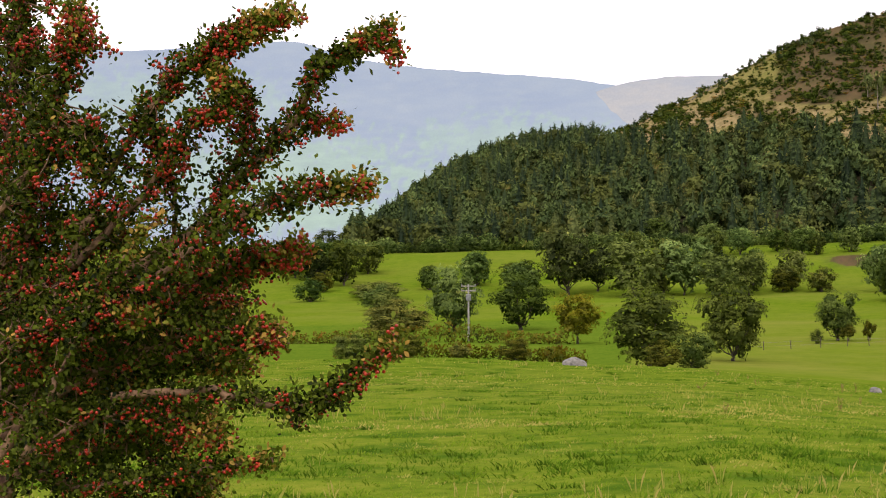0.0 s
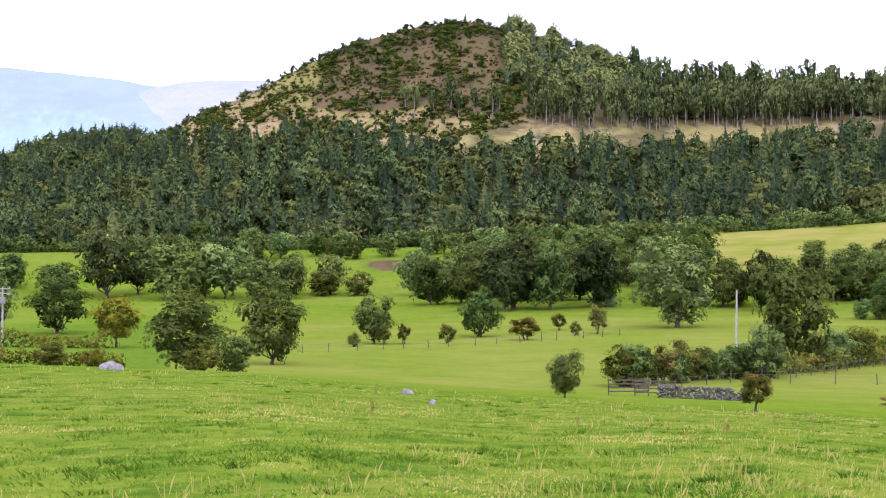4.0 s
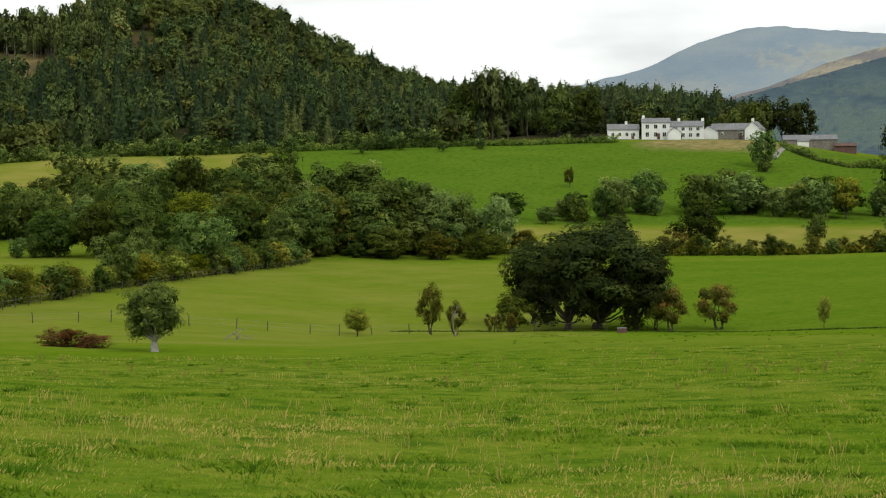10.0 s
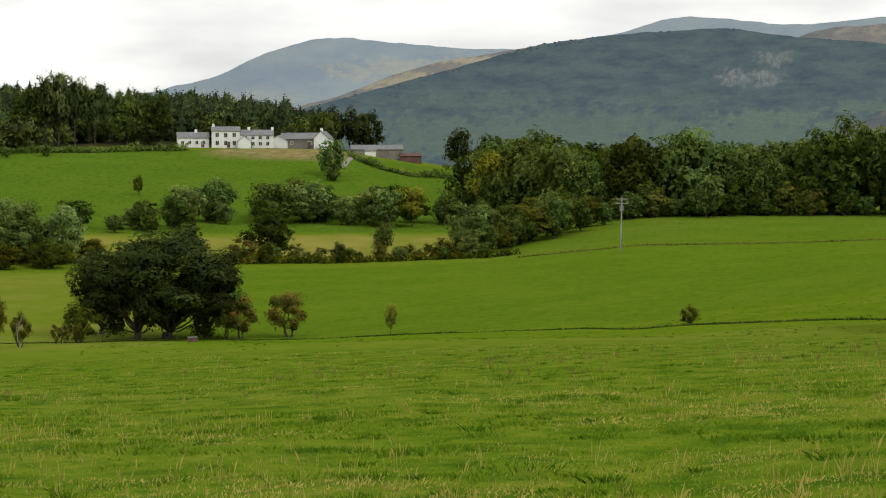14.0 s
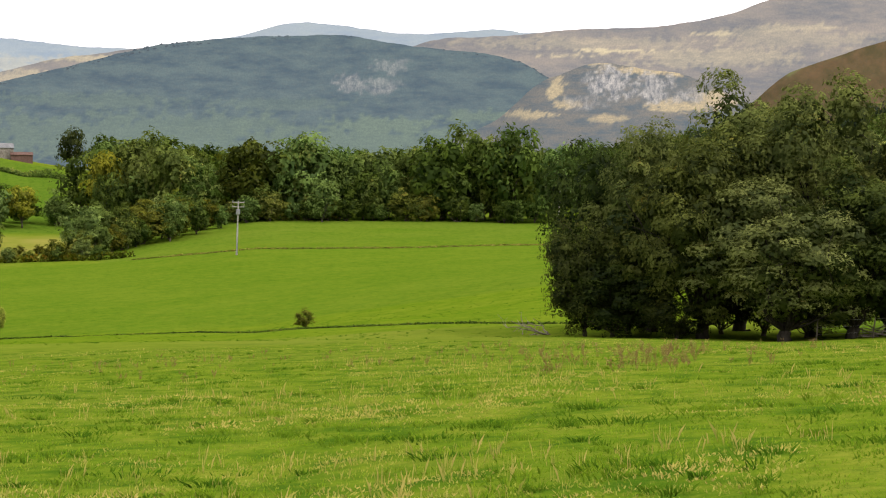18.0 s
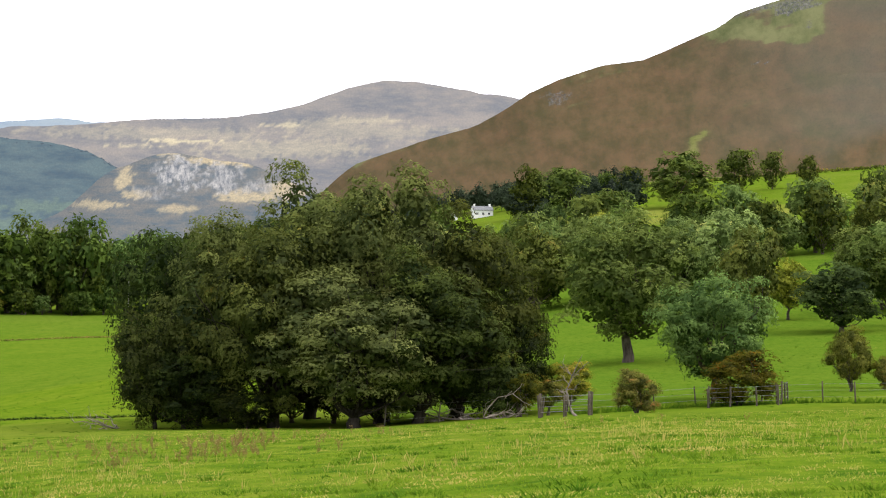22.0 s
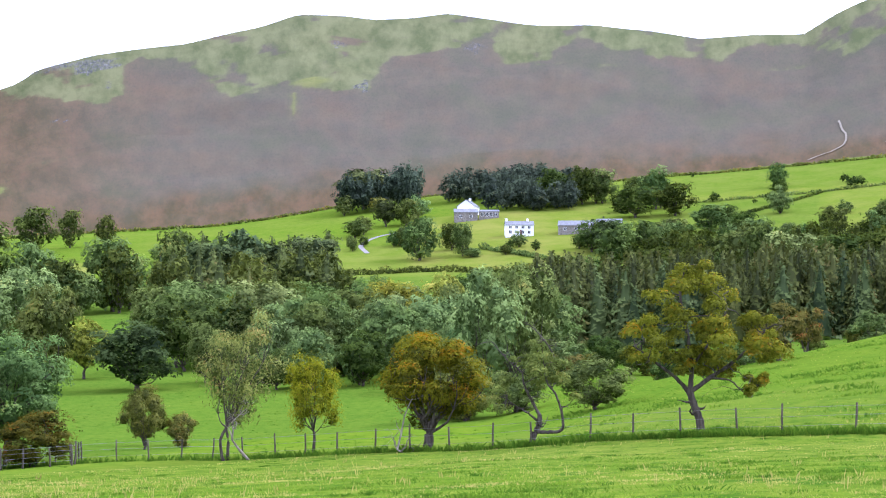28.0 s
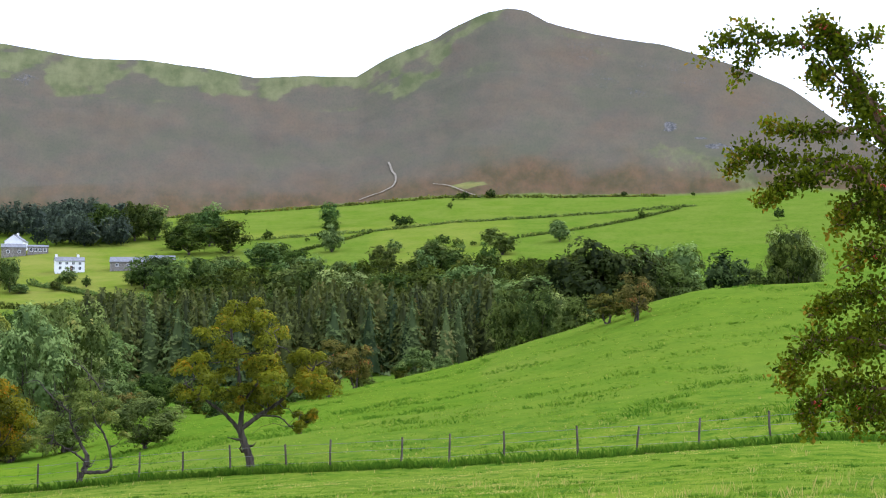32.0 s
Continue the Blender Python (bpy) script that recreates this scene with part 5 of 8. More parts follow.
belt(("bush", "syc", "oak"), 44.5, 420, 47.5, 425, 7, (3.3, 8.8), 1.1, 8)
belt(("syc", "ash", "oak", "bush", "gold"), 47.4, 452, 55.6, 442, 26, (5.0, 11.9), 1.1, 12)
belt(("brown", "bush", "brown"), 49, 356, 57, 350, 23, (1.8, 4.5), 1.2, 3)
belt(("brown", "syc", "bush"), 56, 356, 60.6, 408, 17, (5.0, 11.9), 1.0, 5)
belt(("oak", "oak", "syc", "oak", "ash", "oak"), 57.5, 440, 71, 436, 38, (9.5, 21.3), 0.85, 14)
belt(("bush", "brown", "syc"), 60.5, 426, 71.5, 424, 32, (3.3, 8.8), 1.1, 6)
belt(("oak", "syc", "ash"), 57.6, 514, 62, 500, 14, (7.5, 17.6), 1.0, 12)
belt(("syc", "ash", "oak"), 84.5, 318, 91, 330, 13, (7.5, 16.4), 1.0, 16)
belt(("oak", "syc"), 86, 420, 95.5, 440, 13, (8.3, 18.8), 1.0, 14)
belt(("ash", "syc", "ash", "gold"), 94.5, 262, 106, 285, 22, (6.9, 12.9), 1.05, 16)
belt(("ash", "syc"), 95, 320, 105, 330, 19, (6.9, 12.3), 1.1, 14)
belt(("bush", "brown", "bush"), 98, 236, 107, 215, 15, (2.5, 5.0), 1.3, 8)
belt(("syc", "ash", "oak"), 105, 235, 107.6, 228, 5, (8, 11), 1.0, 8)
belt(("oak", "bush"), 105.6, 640, 113.5, 610, 12, (2.5, 6), 1.1, 14)
belt(("oak", "bush", "syc"), 99.5, 650, 105, 660, 9, (3, 8), 1.1, 12)
belt(("oak", "syc"), 108.5, 760, 111.5, 730, 9, (7.5, 17.6), 1.0, 12)
belt(("oak", "syc", "ash"), 121, 285, 127, 300, 9, (7.5, 14), 1.05, 10)
belt(("bush", "rust", "brown"), 108.5, 212, 118.5, 215, 15, (2.2, 4.2), 1.1, 8)
belt(("oak",), 84.6, 690, 88, 720, 10, (7.5, 17), 1.0, 14)

# trees under the farm, and the dark masses in front of the hill
belt(("oak", "syc", "oak"), 109, 618, 112.5, 612, 9, (8, 12.5), 1.05, 12)
belt(("oak", "syc", "bush"), 112.3, 606, 121, 620, 18, (6, 11), 1.1, 16)
belt(("oak", "oak", "syc"), 13.5, 388, 23, 384, 15, (9.5, 13.5), 1.05, 10)
# the wooded hollow below the fence
belt(("bush", "brown", "oak"), 107.6, 245, 113.5, 232, 11, (2.8, 4.8), 1.2, 6)
belt(("ash", "syc", "ash", "oak"), 97.8, 232, 107.0, 218, 14, (7.5, 10.5), 1.0, 12)
belt(("ash", "ash", "syc"), 98.6, 262, 106.5, 246, 12, (8, 11), 1.0, 14)
belt(("bush", "syc", "oak"), 98.2, 205, 104.5, 196, 9, (4.5, 8), 1.1, 8)
belt(("bush", "brown", "oak"), 104.5, 150, 107.0, 146, 4, (3.5, 6), 1.3, 4)

# woodland on the far ridge: a coarse pattern is enough at that distance
far_pat = unit_of(broadleaf("ridge_tree", 46, M_FAR_WOOD, M_BARK, 26, 3.6, 6, 0.0, 0.2, clumps=6)[1], 10, 9.4)
ridge_b, ridge_s = wr.uniform(47, 72, 420), 1 - 0.03 * wr.random(420)
ridge_d = 2000 + 600 * ridge_s
ridge_top = 2600 * np.tan(np.radians(np.interp(ridge_b, RIDGE_B, RIDGE_E)))
ridge_z = EYE - 60 + (ridge_top + 60) * ridge_s - 3
hh = wr.uniform(1.5, 5, 420)
# these trees share the ridge's painted haze and glow
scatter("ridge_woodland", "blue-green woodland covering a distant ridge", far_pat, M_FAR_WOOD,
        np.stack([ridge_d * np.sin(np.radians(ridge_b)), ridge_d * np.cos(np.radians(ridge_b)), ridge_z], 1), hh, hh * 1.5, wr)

# ---- single trees and hedge bushes of the valley ----
plant("oak", 2.45, 302, 9.6, 11.6)
plant("syc", 0.29, 295, 11.6, 11.3)
plant("brown", -1.59, 273, 6.0, 11.4)
plant("gold", 4.28, 253, 7.2, 7.7)
plant("oak", 6.55, 172, 7.9, 9.2)
plant("syc", 9.28, 215, 10.1, 9.1)
plant("bush", 8.00, 165, 3.6, 4.4)
plant("brown", 7.0, 160, 2.6, 3.6)
plant("oak", 12.53, 266, 7.4, 7.5)
plant("brown", 11.88, 256, 2.2, 2.3)
plant("haw", 13.49, 266, 3.1, 2.6)
plant("haw", 12.85, 264, 2.8, 2.9)
plant("syc", 16.00, 284, 8.0, 8.7)
plant("haw", 18.53, 297, 2.9, 2.9)
plant("darkoak", 4.01, 438, 16.7, 15.4)
plant("syc", 6.14, 428, 14.4, 17.8)
plant("ash", 9.80, 432, 10.3, 11.8)
plant("bush", 1.03, 460, 8.8, 10.0)
plant("bush", 2.47, 444, 7.8, 11.8)
plant("bush", -0.50, 452, 6.0, 7.0)
plant("bush", -2.20, 379, 5.7, 8.6)
plant("syc", -3.86, 492, 9.1, 13.7)
plant("oak", -2.45, 492, 8.1, 12.2)
plant("bush", -4.31, 428, 5.7, 8.6)
plant("brown", -3.10, 142, 2.4, 3.6)
plant("brown", -1.24, 142, 2.1, 3.2)
plant("brown", 0.45, 142, 1.5, 2.3)
plant("brown", 2.26, 102, 1.5, 2.2)
plant("brown", 3.53, 193, 2.1, 3.1)
plant("syc", 16.45, 420, 13.2, 18.2)
plant("oak", 18.26, 422, 11.8, 17.7)
plant("oak", 19.89, 420, 8.7, 13.1)
plant("oak", 15.56, 413, 9.1, 13.2)
plant("syc", 22.36, 302, 14.1, 15.5)
plant("ash", 20.80, 476, 8.0, 12.1)
plant("ash", 19.07, 476, 8.5, 12.8)
plant("syc", 24.01, 420, 4.2, 6.4)
plant("bush", 24.38, 379, 3.3, 4.9)
plant("syc", 25.39, 424, 3.4, 5.1)
plant("ash", 26.00, 214, 13.0, 10.5)
plant("bush", 25.11, 203, 6.2, 5.2)
plant("bush", 26.85, 217, 4.4, 5.6)
plant("ash", 26.68, 460, 4.8, 7.2)
plant("syc", 27.96, 460, 4.4, 6.6)
plant("oak", 28.97, 456, 5.9, 8.8)
plant("bush", 28.14, 329, 3.7, 4.0)
plant("bush", 28.69, 329, 4.4, 4.2)
plant("syc", 29.42, 330, 9.0, 9.0)
plant("rust", 30.61, 336, 6.3, 6.5)
plant("syc", 30.43, 444, 2.3, 3.4)
plant("oak", 32.43, 432, 7.8, 11.7)
plant("gold", 33.60, 379, 9.1, 10.9)
plant("brown", 27.95, 227, 4.8, 6.9)
plant("brown", 29.60, 239, 4.6, 6.9)
plant("ash", 31.25, 254, 7.8, 7.7)
plant("syc", 32.06, 270, 8.5, 6.3)
plant("syc", 33.78, 287, 10.3, 12.0)
plant("bush", 35.21, 305, 4.6, 7.0)
plant("bush", 36.63, 323, 3.2, 4.9)
plant("pollard", 32.39, 110, 4.3, 4.4)
plant("rust", 24.79, 84, 1.8, 1.9)
plant("syc", 18.70, 106, 2.9, 2.4)
plant("gold", 38.91, 191, 2.8, 3.1)
plant("rust", 17.44, 273, 3.6, 5.3)
plant("haw", 14.93, 265, 3.0, 3.1)
plant("haw", 19.81, 286, 4.8, 3.9)
plant("haw", 19.06, 281, 2.4, 2.3)
plant("gold", 38.89, 206, 3.1, 3.4)
plant("haw", 41.29, 189, 5.6, 3.2)
plant("haw", 42.11, 164, 3.3, 2.3)
plant("haw", 43.94, 205, 4.6, 5.0)
plant("field", 46.76, 209, 12.9, 18.1)
plant("field", 45.77, 209, 11.5, 11.4)
plant("field", 47.93, 208, 11.1, 10.0)
plant("field", 44.64, 217, 10.4, 7.7)
plant("haw", 48.63, 207, 5.3, 3.7)
plant("rust", 50.55, 207, 5.4, 5.3)
plant("oak", 37.18, 344, 12.3, 11.6)
plant("syc", 39.20, 348, 12.9, 14.5)
plant("ash", 41.22, 354, 13.8, 13.6)
plant("syc", 36.07, 348, 5.4, 7.8)
plant("brown", 39.93, 340, 6.8, 9.8)
plant("brown", 41.58, 340, 5.9, 8.8)
plant("brown", 43.04, 343, 5.7, 8.3)
plant("syc", 43.78, 428, 7.1, 10.7)
plant("bush", 45.41, 436, 2.2, 3.3)
plant("syc", 34.81, 432, 10.8, 12.5)
plant("oak", 33.25, 432, 10.6, 13.2)
plant("syc", 36.00, 436, 10.0, 11.2)
plant("syc", 40.40, 379, 11.1, 8.5)
plant("oak", 42.23, 379, 10.2, 8.5)
plant("rust", 44.32, 358, 4.6, 6.9)
plant("bush", 46.95, 436, 4.2, 6.3)
plant("rust", 49.17, 358, 4.8, 7.2)
plant("syc", 48.35, 468, 9.7, 11.7)
plant("bush", 48.35, 452, 2.7, 4.1)
plant("syc", 49.82, 448, 6.0, 8.9)
plant("ash", 51.10, 464, 10.2, 15.4)
plant("oak", 52.02, 456, 6.1, 9.2)
plant("gold", 53.12, 452, 7.2, 10.8)
plant("syc", 54.59, 448, 6.8, 10.2)
plant("bush", 55.69, 444, 4.5, 6.7)
plant("oak", 50.00, 368, 10.3, 11.8)
plant("oak", 53.67, 368, 6.7, 5.7)
plant("rust", 50.82, 368, 2.9, 4.0)
plant("rust", 51.65, 368, 2.0, 3.0)
plant("brown", 52.57, 358, 2.6, 3.8)
plant("brown", 54.50, 370, 2.0, 3.0)
plant("brown", 55.14, 370, 2.0, 3.0)
plant("brown", 56.06, 370, 2.2, 3.3)
plant("syc", 56.97, 373, 10.1, 11.4)
plant("brown", 58.24, 379, 9.5, 13.4)
plant("oak", 51.57, 615, 12.6, 9.3)
plant("syc", 52.02, 527, 11.5, 10.0)
plant("darkoak", 52.1, 620, 15.0, 12.0)
plant("darkoak", 53.2, 618, 15.5, 13.0)
plant("bush", 52.02, 520, 4.0, 6.0)
plant("haw", 45.81, 492, 5.8, 3.2)
plant("bush", 53.40, 492, 4.4, 5.5)
plant("rust", 49.03, 206, 5.1, 4.6)
plant("gold", 53.91, 200, 3.5, 1.8)
plant("brown", 63.56, 161, 1.9, 2.1)
plant("gold", 57.1, 440, 18.6, 11.5)
plant("ash", 58.88, 460, 22.2, 16.5)
plant("syc", 60.19, 426, 12.8, 11.6)
plant("oak", 61.73, 436, 18.9, 14.0)
plant("oak", 63.47, 460, 20.2, 15.0)
plant("syc", 64.67, 432, 16.1, 12.5)
plant("ash", 66.14, 430, 14.5, 11.7)
plant("oak", 65.41, 428, 11.7, 9.6)
plant("syc", 67.22, 444, 18.9, 15.7)
plant("ash", 68.05, 426, 14.1, 12.3)
plant("ash", 68.75, 476, 24.0, 18.3)
plant("oak", 70.28, 426, 23.4, 17.3)
plant("syc", 71.65, 432, 18.5, 13.7)
plant("syc", 72.53, 432, 19.8, 16.6)
plant("bush", 64.88, 422, 6.4, 8.1)
plant("brown", 61.30, 425, 5.2, 7.8)
plant("brown", 62.77, 425, 4.8, 7.3)
plant("bush", 63.69, 423, 5.6, 8.1)
plant("syc", 59.46, 406, 9.1, 9.1)
plant("lone", 87.77, 171, 14.5, 14.4)
plant("lone", 90.62, 118, 8.2, 8.8)
plant("row", 85.83, 112, 3.1, 3.8)
plant("rowgreen", 88.13, 113, 2.4, 2.7)
plant("haw", 94.84, 135, 4.5, 3.7)
plant("rust", 95.91, 135, 2.4, 2.8)
plant("ash", 91.68, 225, 13.1, 9.7)
plant("syc", 89.49, 330, 13.4, 11.6)
plant("syc", 90.31, 340, 11.6, 9.8)
plant("oak", 83.98, 330, 14.0, 12.7)
plant("syc", 85.27, 380, 14.1, 15.8)
plant("gold", 86.92, 330, 15.4, 9.5)
plant("syc", 84.72, 420, 16.4, 14.8)
plant("oak", 89.49, 640, 20.0, 27.7)
plant("oak", 91.31, 700, 18.0, 19.1)
plant("oak", 92.41, 720, 15.6, 11.6)
plant("oak", 93.53, 720, 12.6, 10.2)
plant("oak", 84.62, 700, 20.7, 15.7)
plant("oak", 85.81, 680, 18.1, 21.8)
plant("syc", 87.10, 560, 12.3, 16.2)
plant("ash", 96.00, 300, 10.4, 13.5)
plant("syc", 95.25, 640, 6.6, 9.9)
plant("oak", 93.97, 430, 16.8, 12.4)
plant("syc", 92.14, 425, 14.5, 12.3)
plant("pine", 96.72, 470, 15.6, 16.6)
plant("pine", 97.83, 480, 18.2, 18.5)
plant("pine", 98.93, 480, 14.9, 20.0)
plant("pine", 100.13, 490, 15.8, 17.3)
plant("fir", 95.26, 450, 12.1, 6.0)
plant("fir", 94.52, 450, 10.7, 5.3)
plant("ash", 98.57, 260, 8.4, 11.7)
plant("ash", 100.22, 262, 9.3, 14.0)
plant("syc", 102.05, 290, 11.4, 14.0)
plant("ash", 103.51, 290, 10.3, 12.1)
plant("syc", 104.96, 310, 11.6, 11.9)
plant("ash", 104.78, 260, 7.6, 9.2)
plant("bush", 103.15, 250, 5.7, 8.5)
plant("oak", 102.96, 660, 5.5, 8.3)
plant("oak", 104.60, 660, 6.5, 9.7)
plant("oak", 101.50, 690, 7.4, 11.1)
plant("pine", 101.77, 800, 18.4, 27.5)
plant("oak", 105.14, 800, 5.4, 8.1)
plant("oak", 106.22, 790, 9.2, 13.8)
plant("oak", 107.30, 780, 8.0, 12.0)
plant("oak", 108.19, 770, 4.8, 7.2)
plant("fir", 107.60, 800, 11.8, 7.7)
plant("oak", 105.86, 770, 4.0, 6.0)
plant("oak", 110.13, 720, 8.7, 13.1)
plant("oak", 109.60, 640, 3.8, 5.7)
plant("oak", 110.82, 640, 5.1, 7.6)
plant("oak", 110.54, 760, 9.2, 13.8)
plant("oak", 111.45, 740, 7.6, 11.4)
plant("syc", 113.46, 660, 8.7, 13.1)
plant("bush", 115.18, 690, 11.0, 11.1)
plant("gold", 102.26, 780, 6.6, 9.9)
plant("syc", 95.75, 480, 18.7, 13.9)
plant("syc", 114.69, 480, 16.2, 13.9)
plant("oak", 113.96, 500, 13.9, 17.6)
plant("ash", 115.61, 470, 13.3, 18.1)
plant("syc", 117.08, 460, 12.7, 19.1)
plant("oak", 118.37, 480, 11.8, 17.7)
plant("syc", 119.66, 460, 13.8, 19.2)
plant("ash", 120.95, 420, 12.7, 17.5)
plant("darkoak", 123.4, 252, 15.4, 17.5)
plant("darkoak", 124.7, 256, 13.6, 14.0)
plant("ash", 122.2, 238, 8.6, 7.5)
plant("syc", 123.2, 225, 6.4, 7.0)
plant("darkoak", 128.06, 420, 14.5, 16.5)
plant("ash", 130.20, 270, 12.5, 9.5)
plant("syc", 128.94, 300, 8.9, 7.7)
plant("bush", 118.56, 620, 12.2, 17.9)
plant("bush", 120.77, 660, 8.3, 12.4)
plant("syc", 122.61, 690, 8.5, 10.0)
plant("oak", 109.97, 560, 13.5, 16.2)
plant("rust", 124.15, 167, 2.9, 4.0)
plant("rust", 125.05, 161, 4.3, 4.0)
plant("syc", 120.98, 255, 12.5, 8.0)
plant("syc", 121.97, 235, 9.4, 6.3)
plant("ash", 126.1, 262, 9.6, 12.5)
plant("oak", 130.0, 262, 13.0, 9.0)
plant("rowgreen", 97.47, 98, 8.2, 6.1)
plant("rowgold", 100.23, 94, 5.4, 4.0)
plant("row", 103.87, 88, 5.8, 6.1)
plant("rust", 115.07, 150, 4.9, 5.3)
plant("rust", 111.15, 300, 10.5, 5.3)
plant("great", 79.91, 112, 15.9, 11.8)
plant("great", 77.71, 118, 16.8, 12.5)
plant("great", 82.47, 110, 13.3, 9.9)
plant("great", 74.80, 116, 13.4, 9.9)
plant("skirt", 73.15, 120, 12.5, 9.2)
plant("great", 81.22, 106, 10.4, 10.2)
plant("skirt", 72.63, 110, 7.4, 5.6)
plant("great", 76.45, 108, 12.5, 10.4)
plant("great", 79.04, 105, 9.2, 10.8)
plant("ash", 106.96, 200, 13.6, 10.1)
plant("ash", 105.73, 190, 12.8, 9.5)
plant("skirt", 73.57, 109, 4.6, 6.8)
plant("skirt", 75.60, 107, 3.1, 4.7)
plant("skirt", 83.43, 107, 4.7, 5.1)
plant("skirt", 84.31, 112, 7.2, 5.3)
# low dark crowns added as understorey, to close light gaps between the trunks
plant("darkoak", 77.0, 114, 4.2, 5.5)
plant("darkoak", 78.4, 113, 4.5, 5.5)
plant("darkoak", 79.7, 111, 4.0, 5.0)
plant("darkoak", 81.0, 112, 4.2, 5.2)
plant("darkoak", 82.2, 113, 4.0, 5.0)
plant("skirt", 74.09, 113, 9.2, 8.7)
plant("pine", 42.92, 615, 23.7, 11.8)
plant("pine", 43.33, 615, 25.0, 12.5)
plant("pine", 43.84, 615, 23.1, 11.5)
plant("oak", 42.37, 615, 19.5, 14.5)
plant("pine", 44.48, 615, 20.4, 11.8)
plant("oak", 45.48, 615, 18.1, 13.4)
plant("oak", 46.40, 615, 16.9, 12.5)
plant("darkoak", 56.09, 608, 14.7, 10.9)
plant("bush", 49.67, 605, 1.5, 2.2)
plant("bush", 51.68, 605, 1.5, 2.2)
plant("darkoak", 94.58, 218, 8.5, 12.6)
plant("rustbush", 91.47, 110, 3.4, 5.1)
plant("rustbush", 88.09, 101, 2.5, 2.9)
plant("haw", 94.79, 125, 4.5, 3.3)
plant("rustbush", 95.99, 125, 2.5, 2.2)
plant("syc", 91.71, 300, 11.7, 8.7)
plant("ash", 96.00, 255, 11.0, 12.3)
plant("oak", 109.26, 130, 4.0, 5.9)
plant("ash", 106.66, 260, 13.1, 12.5)
plant("oak", 110.59, 700, 12.4, 18.6)
plant("oak", 111.87, 700, 13.2, 18.0)
plant("oak", 112.98, 650, 10.8, 16.3)
plant("oak", 111.51, 630, 8.7, 13.1)
plant("oak", 110.06, 630, 8.6, 12.9)
plant("oak", 114.08, 640, 8.4, 12.6)
plant("syc", 115.11, 770, 10.3, 9.9)
plant("oak", 115.18, 745, 6.1, 9.2)
plant("bush", 117.21, 680, 5.4, 8.1)
plant("oak", 118.50, 650, 7.3, 11.0)
plant("syc", 120.34, 690, 6.4, 9.5)
plant("syc", 122.54, 720, 5.3, 8.0)
plant("darkoak", 52.79, 615, 16.3, 12.6)
plant("oak", 51.97, 615, 12.8, 9.5)
plant("darkoak", 46.13, 614, 7.5, 11.3)

plant("ash", 7.76, 436, 13.5, 15.4)
plant("oak", 8.86, 420, 10.7, 12.1)
plant("brown", 10.9, 440, 6.1, 9.9)
plant("brown", 12.07, 436, 6.2, 8.4)
plant("brown", -2.1, 430, 4.3, 15.2)
plant("syc", 13.9, 428, 11.3, 10.3)
plant("darkoak", -4.23, 464, 11.4, 10.2)
plant("oak", -3.23, 466, 12.0, 12.3)
plant("brown", -3.92, 452, 5.4, 6.7)
plant("brown", -2.26, 440, 3.8, 12.9)
plant("oak", -0.47, 464, 5.0, 6.1)
plant("syc", 1.10, 462, 8.9, 9.3)
plant("oak", 2.47, 450, 7.7, 12.4)
plant("darkoak", 5.00, 446, 12.1, 11.5)
plant("oak", 7.10, 440, 12.6, 12.1)
plant("darkoak", 8.87, 434, 11.4, 9.6)
plant("oak", 9.92, 446, 10.3, 9.0)
plant("oak", 11.16, 442, 10.2, 9.8)
plant("oak", -1.76, 284, 6.8, 9.4)
plant("darkoak", -3.69, 652, 8.3, 14.4)
plant("oak", -2.13, 620, 7.2, 13.7)
plant("oak", 18.27, 356, 14.2, 11.1)
plant("darkoak", 16.80, 354, 10.4, 9.1)
plant("fir", 20.06, 362, 10.3, 6.0)
plant("darkoak", 25.00, 342, 11.6, 8.2)
plant("oak", 26.67, 360, 12.4, 9.3)
plant("darkoak", 17.06, 362, 15.0, 20.0)
plant("darkoak", 19.73, 358, 14.3, 14.7)
plant("syc", 6.96, 578, 10.2, 11.1)
plant("syc", 8.7, 534, 9.2, 11.1)
plant("darkoak", 102.5, 722, 12.0, 14.2)
plant("oak", 103.16, 720, 11.0, 13.0)
plant("ash", 103.56, 738, 10.0, 11.7)
plant("oak", 101.15, 780, 9.1, 10.0)
plant("oak", 101.78, 700, 7.4, 9.0)
plant("oak", 103.6, 618, 15.5, 16.5)
plant("darkoak", 109.7, 612, 13.0, 14.0)
plant("oak", 105.0, 625, 12.0, 9.0)
plant("ash", 103.57, 668, 10.5, 9.9)
plant("oak", 104.65, 640, 10.0, 10.6)
plant("bush", 105.3, 622, 3.4, 8.2)
plant("oak", 109.56, 625, 8.5, 11.3)
plant("oak", 111.03, 595, 13.5, 16.3)
plant("oak", 112.13, 605, 11.0, 10.7)
plant("ash", 106.49, 240, 13.0, 10.5)
plant("ash", 104.78, 245, 11.5, 9.2)
plant("bush", 117.99, 195, 3.6, 5.0)
plant("rust", 115.99, 180, 4.4, 4.0)

# ---- the two hawthorns that stand close by, leaf by leaf ----
M_HAW_LEAF = foliage("glossy_hawthorn_leaf", (0.006, 0.014, 0.002), (0.074, 0.112, 0.010), (0.29, 0.20, 0.04), 0.14, 0.12)
M_HAW_LEAF_B = foliage("late_hawthorn_leaf", (0.060, 0.095, 0.009), (0.200, 0.240, 0.025), (0.31, 0.22, 0.04), 0.10, 0.3)
M_BERRY = simple("red_haw_berry", (0.34, 0.016, 0.007), (0.54, 0.042, 0.014), 60.0, 0.3, 0.1, 0.001, 0.5)
M_TWIG = simple("red_brown_hawthorn_bark", (0.10, 0.06, 0.038), (0.30, 0.175, 0.10), 35.0, 0.9, 0.8, 0.004, 0.15)
HR = np.random.default_rng(9)


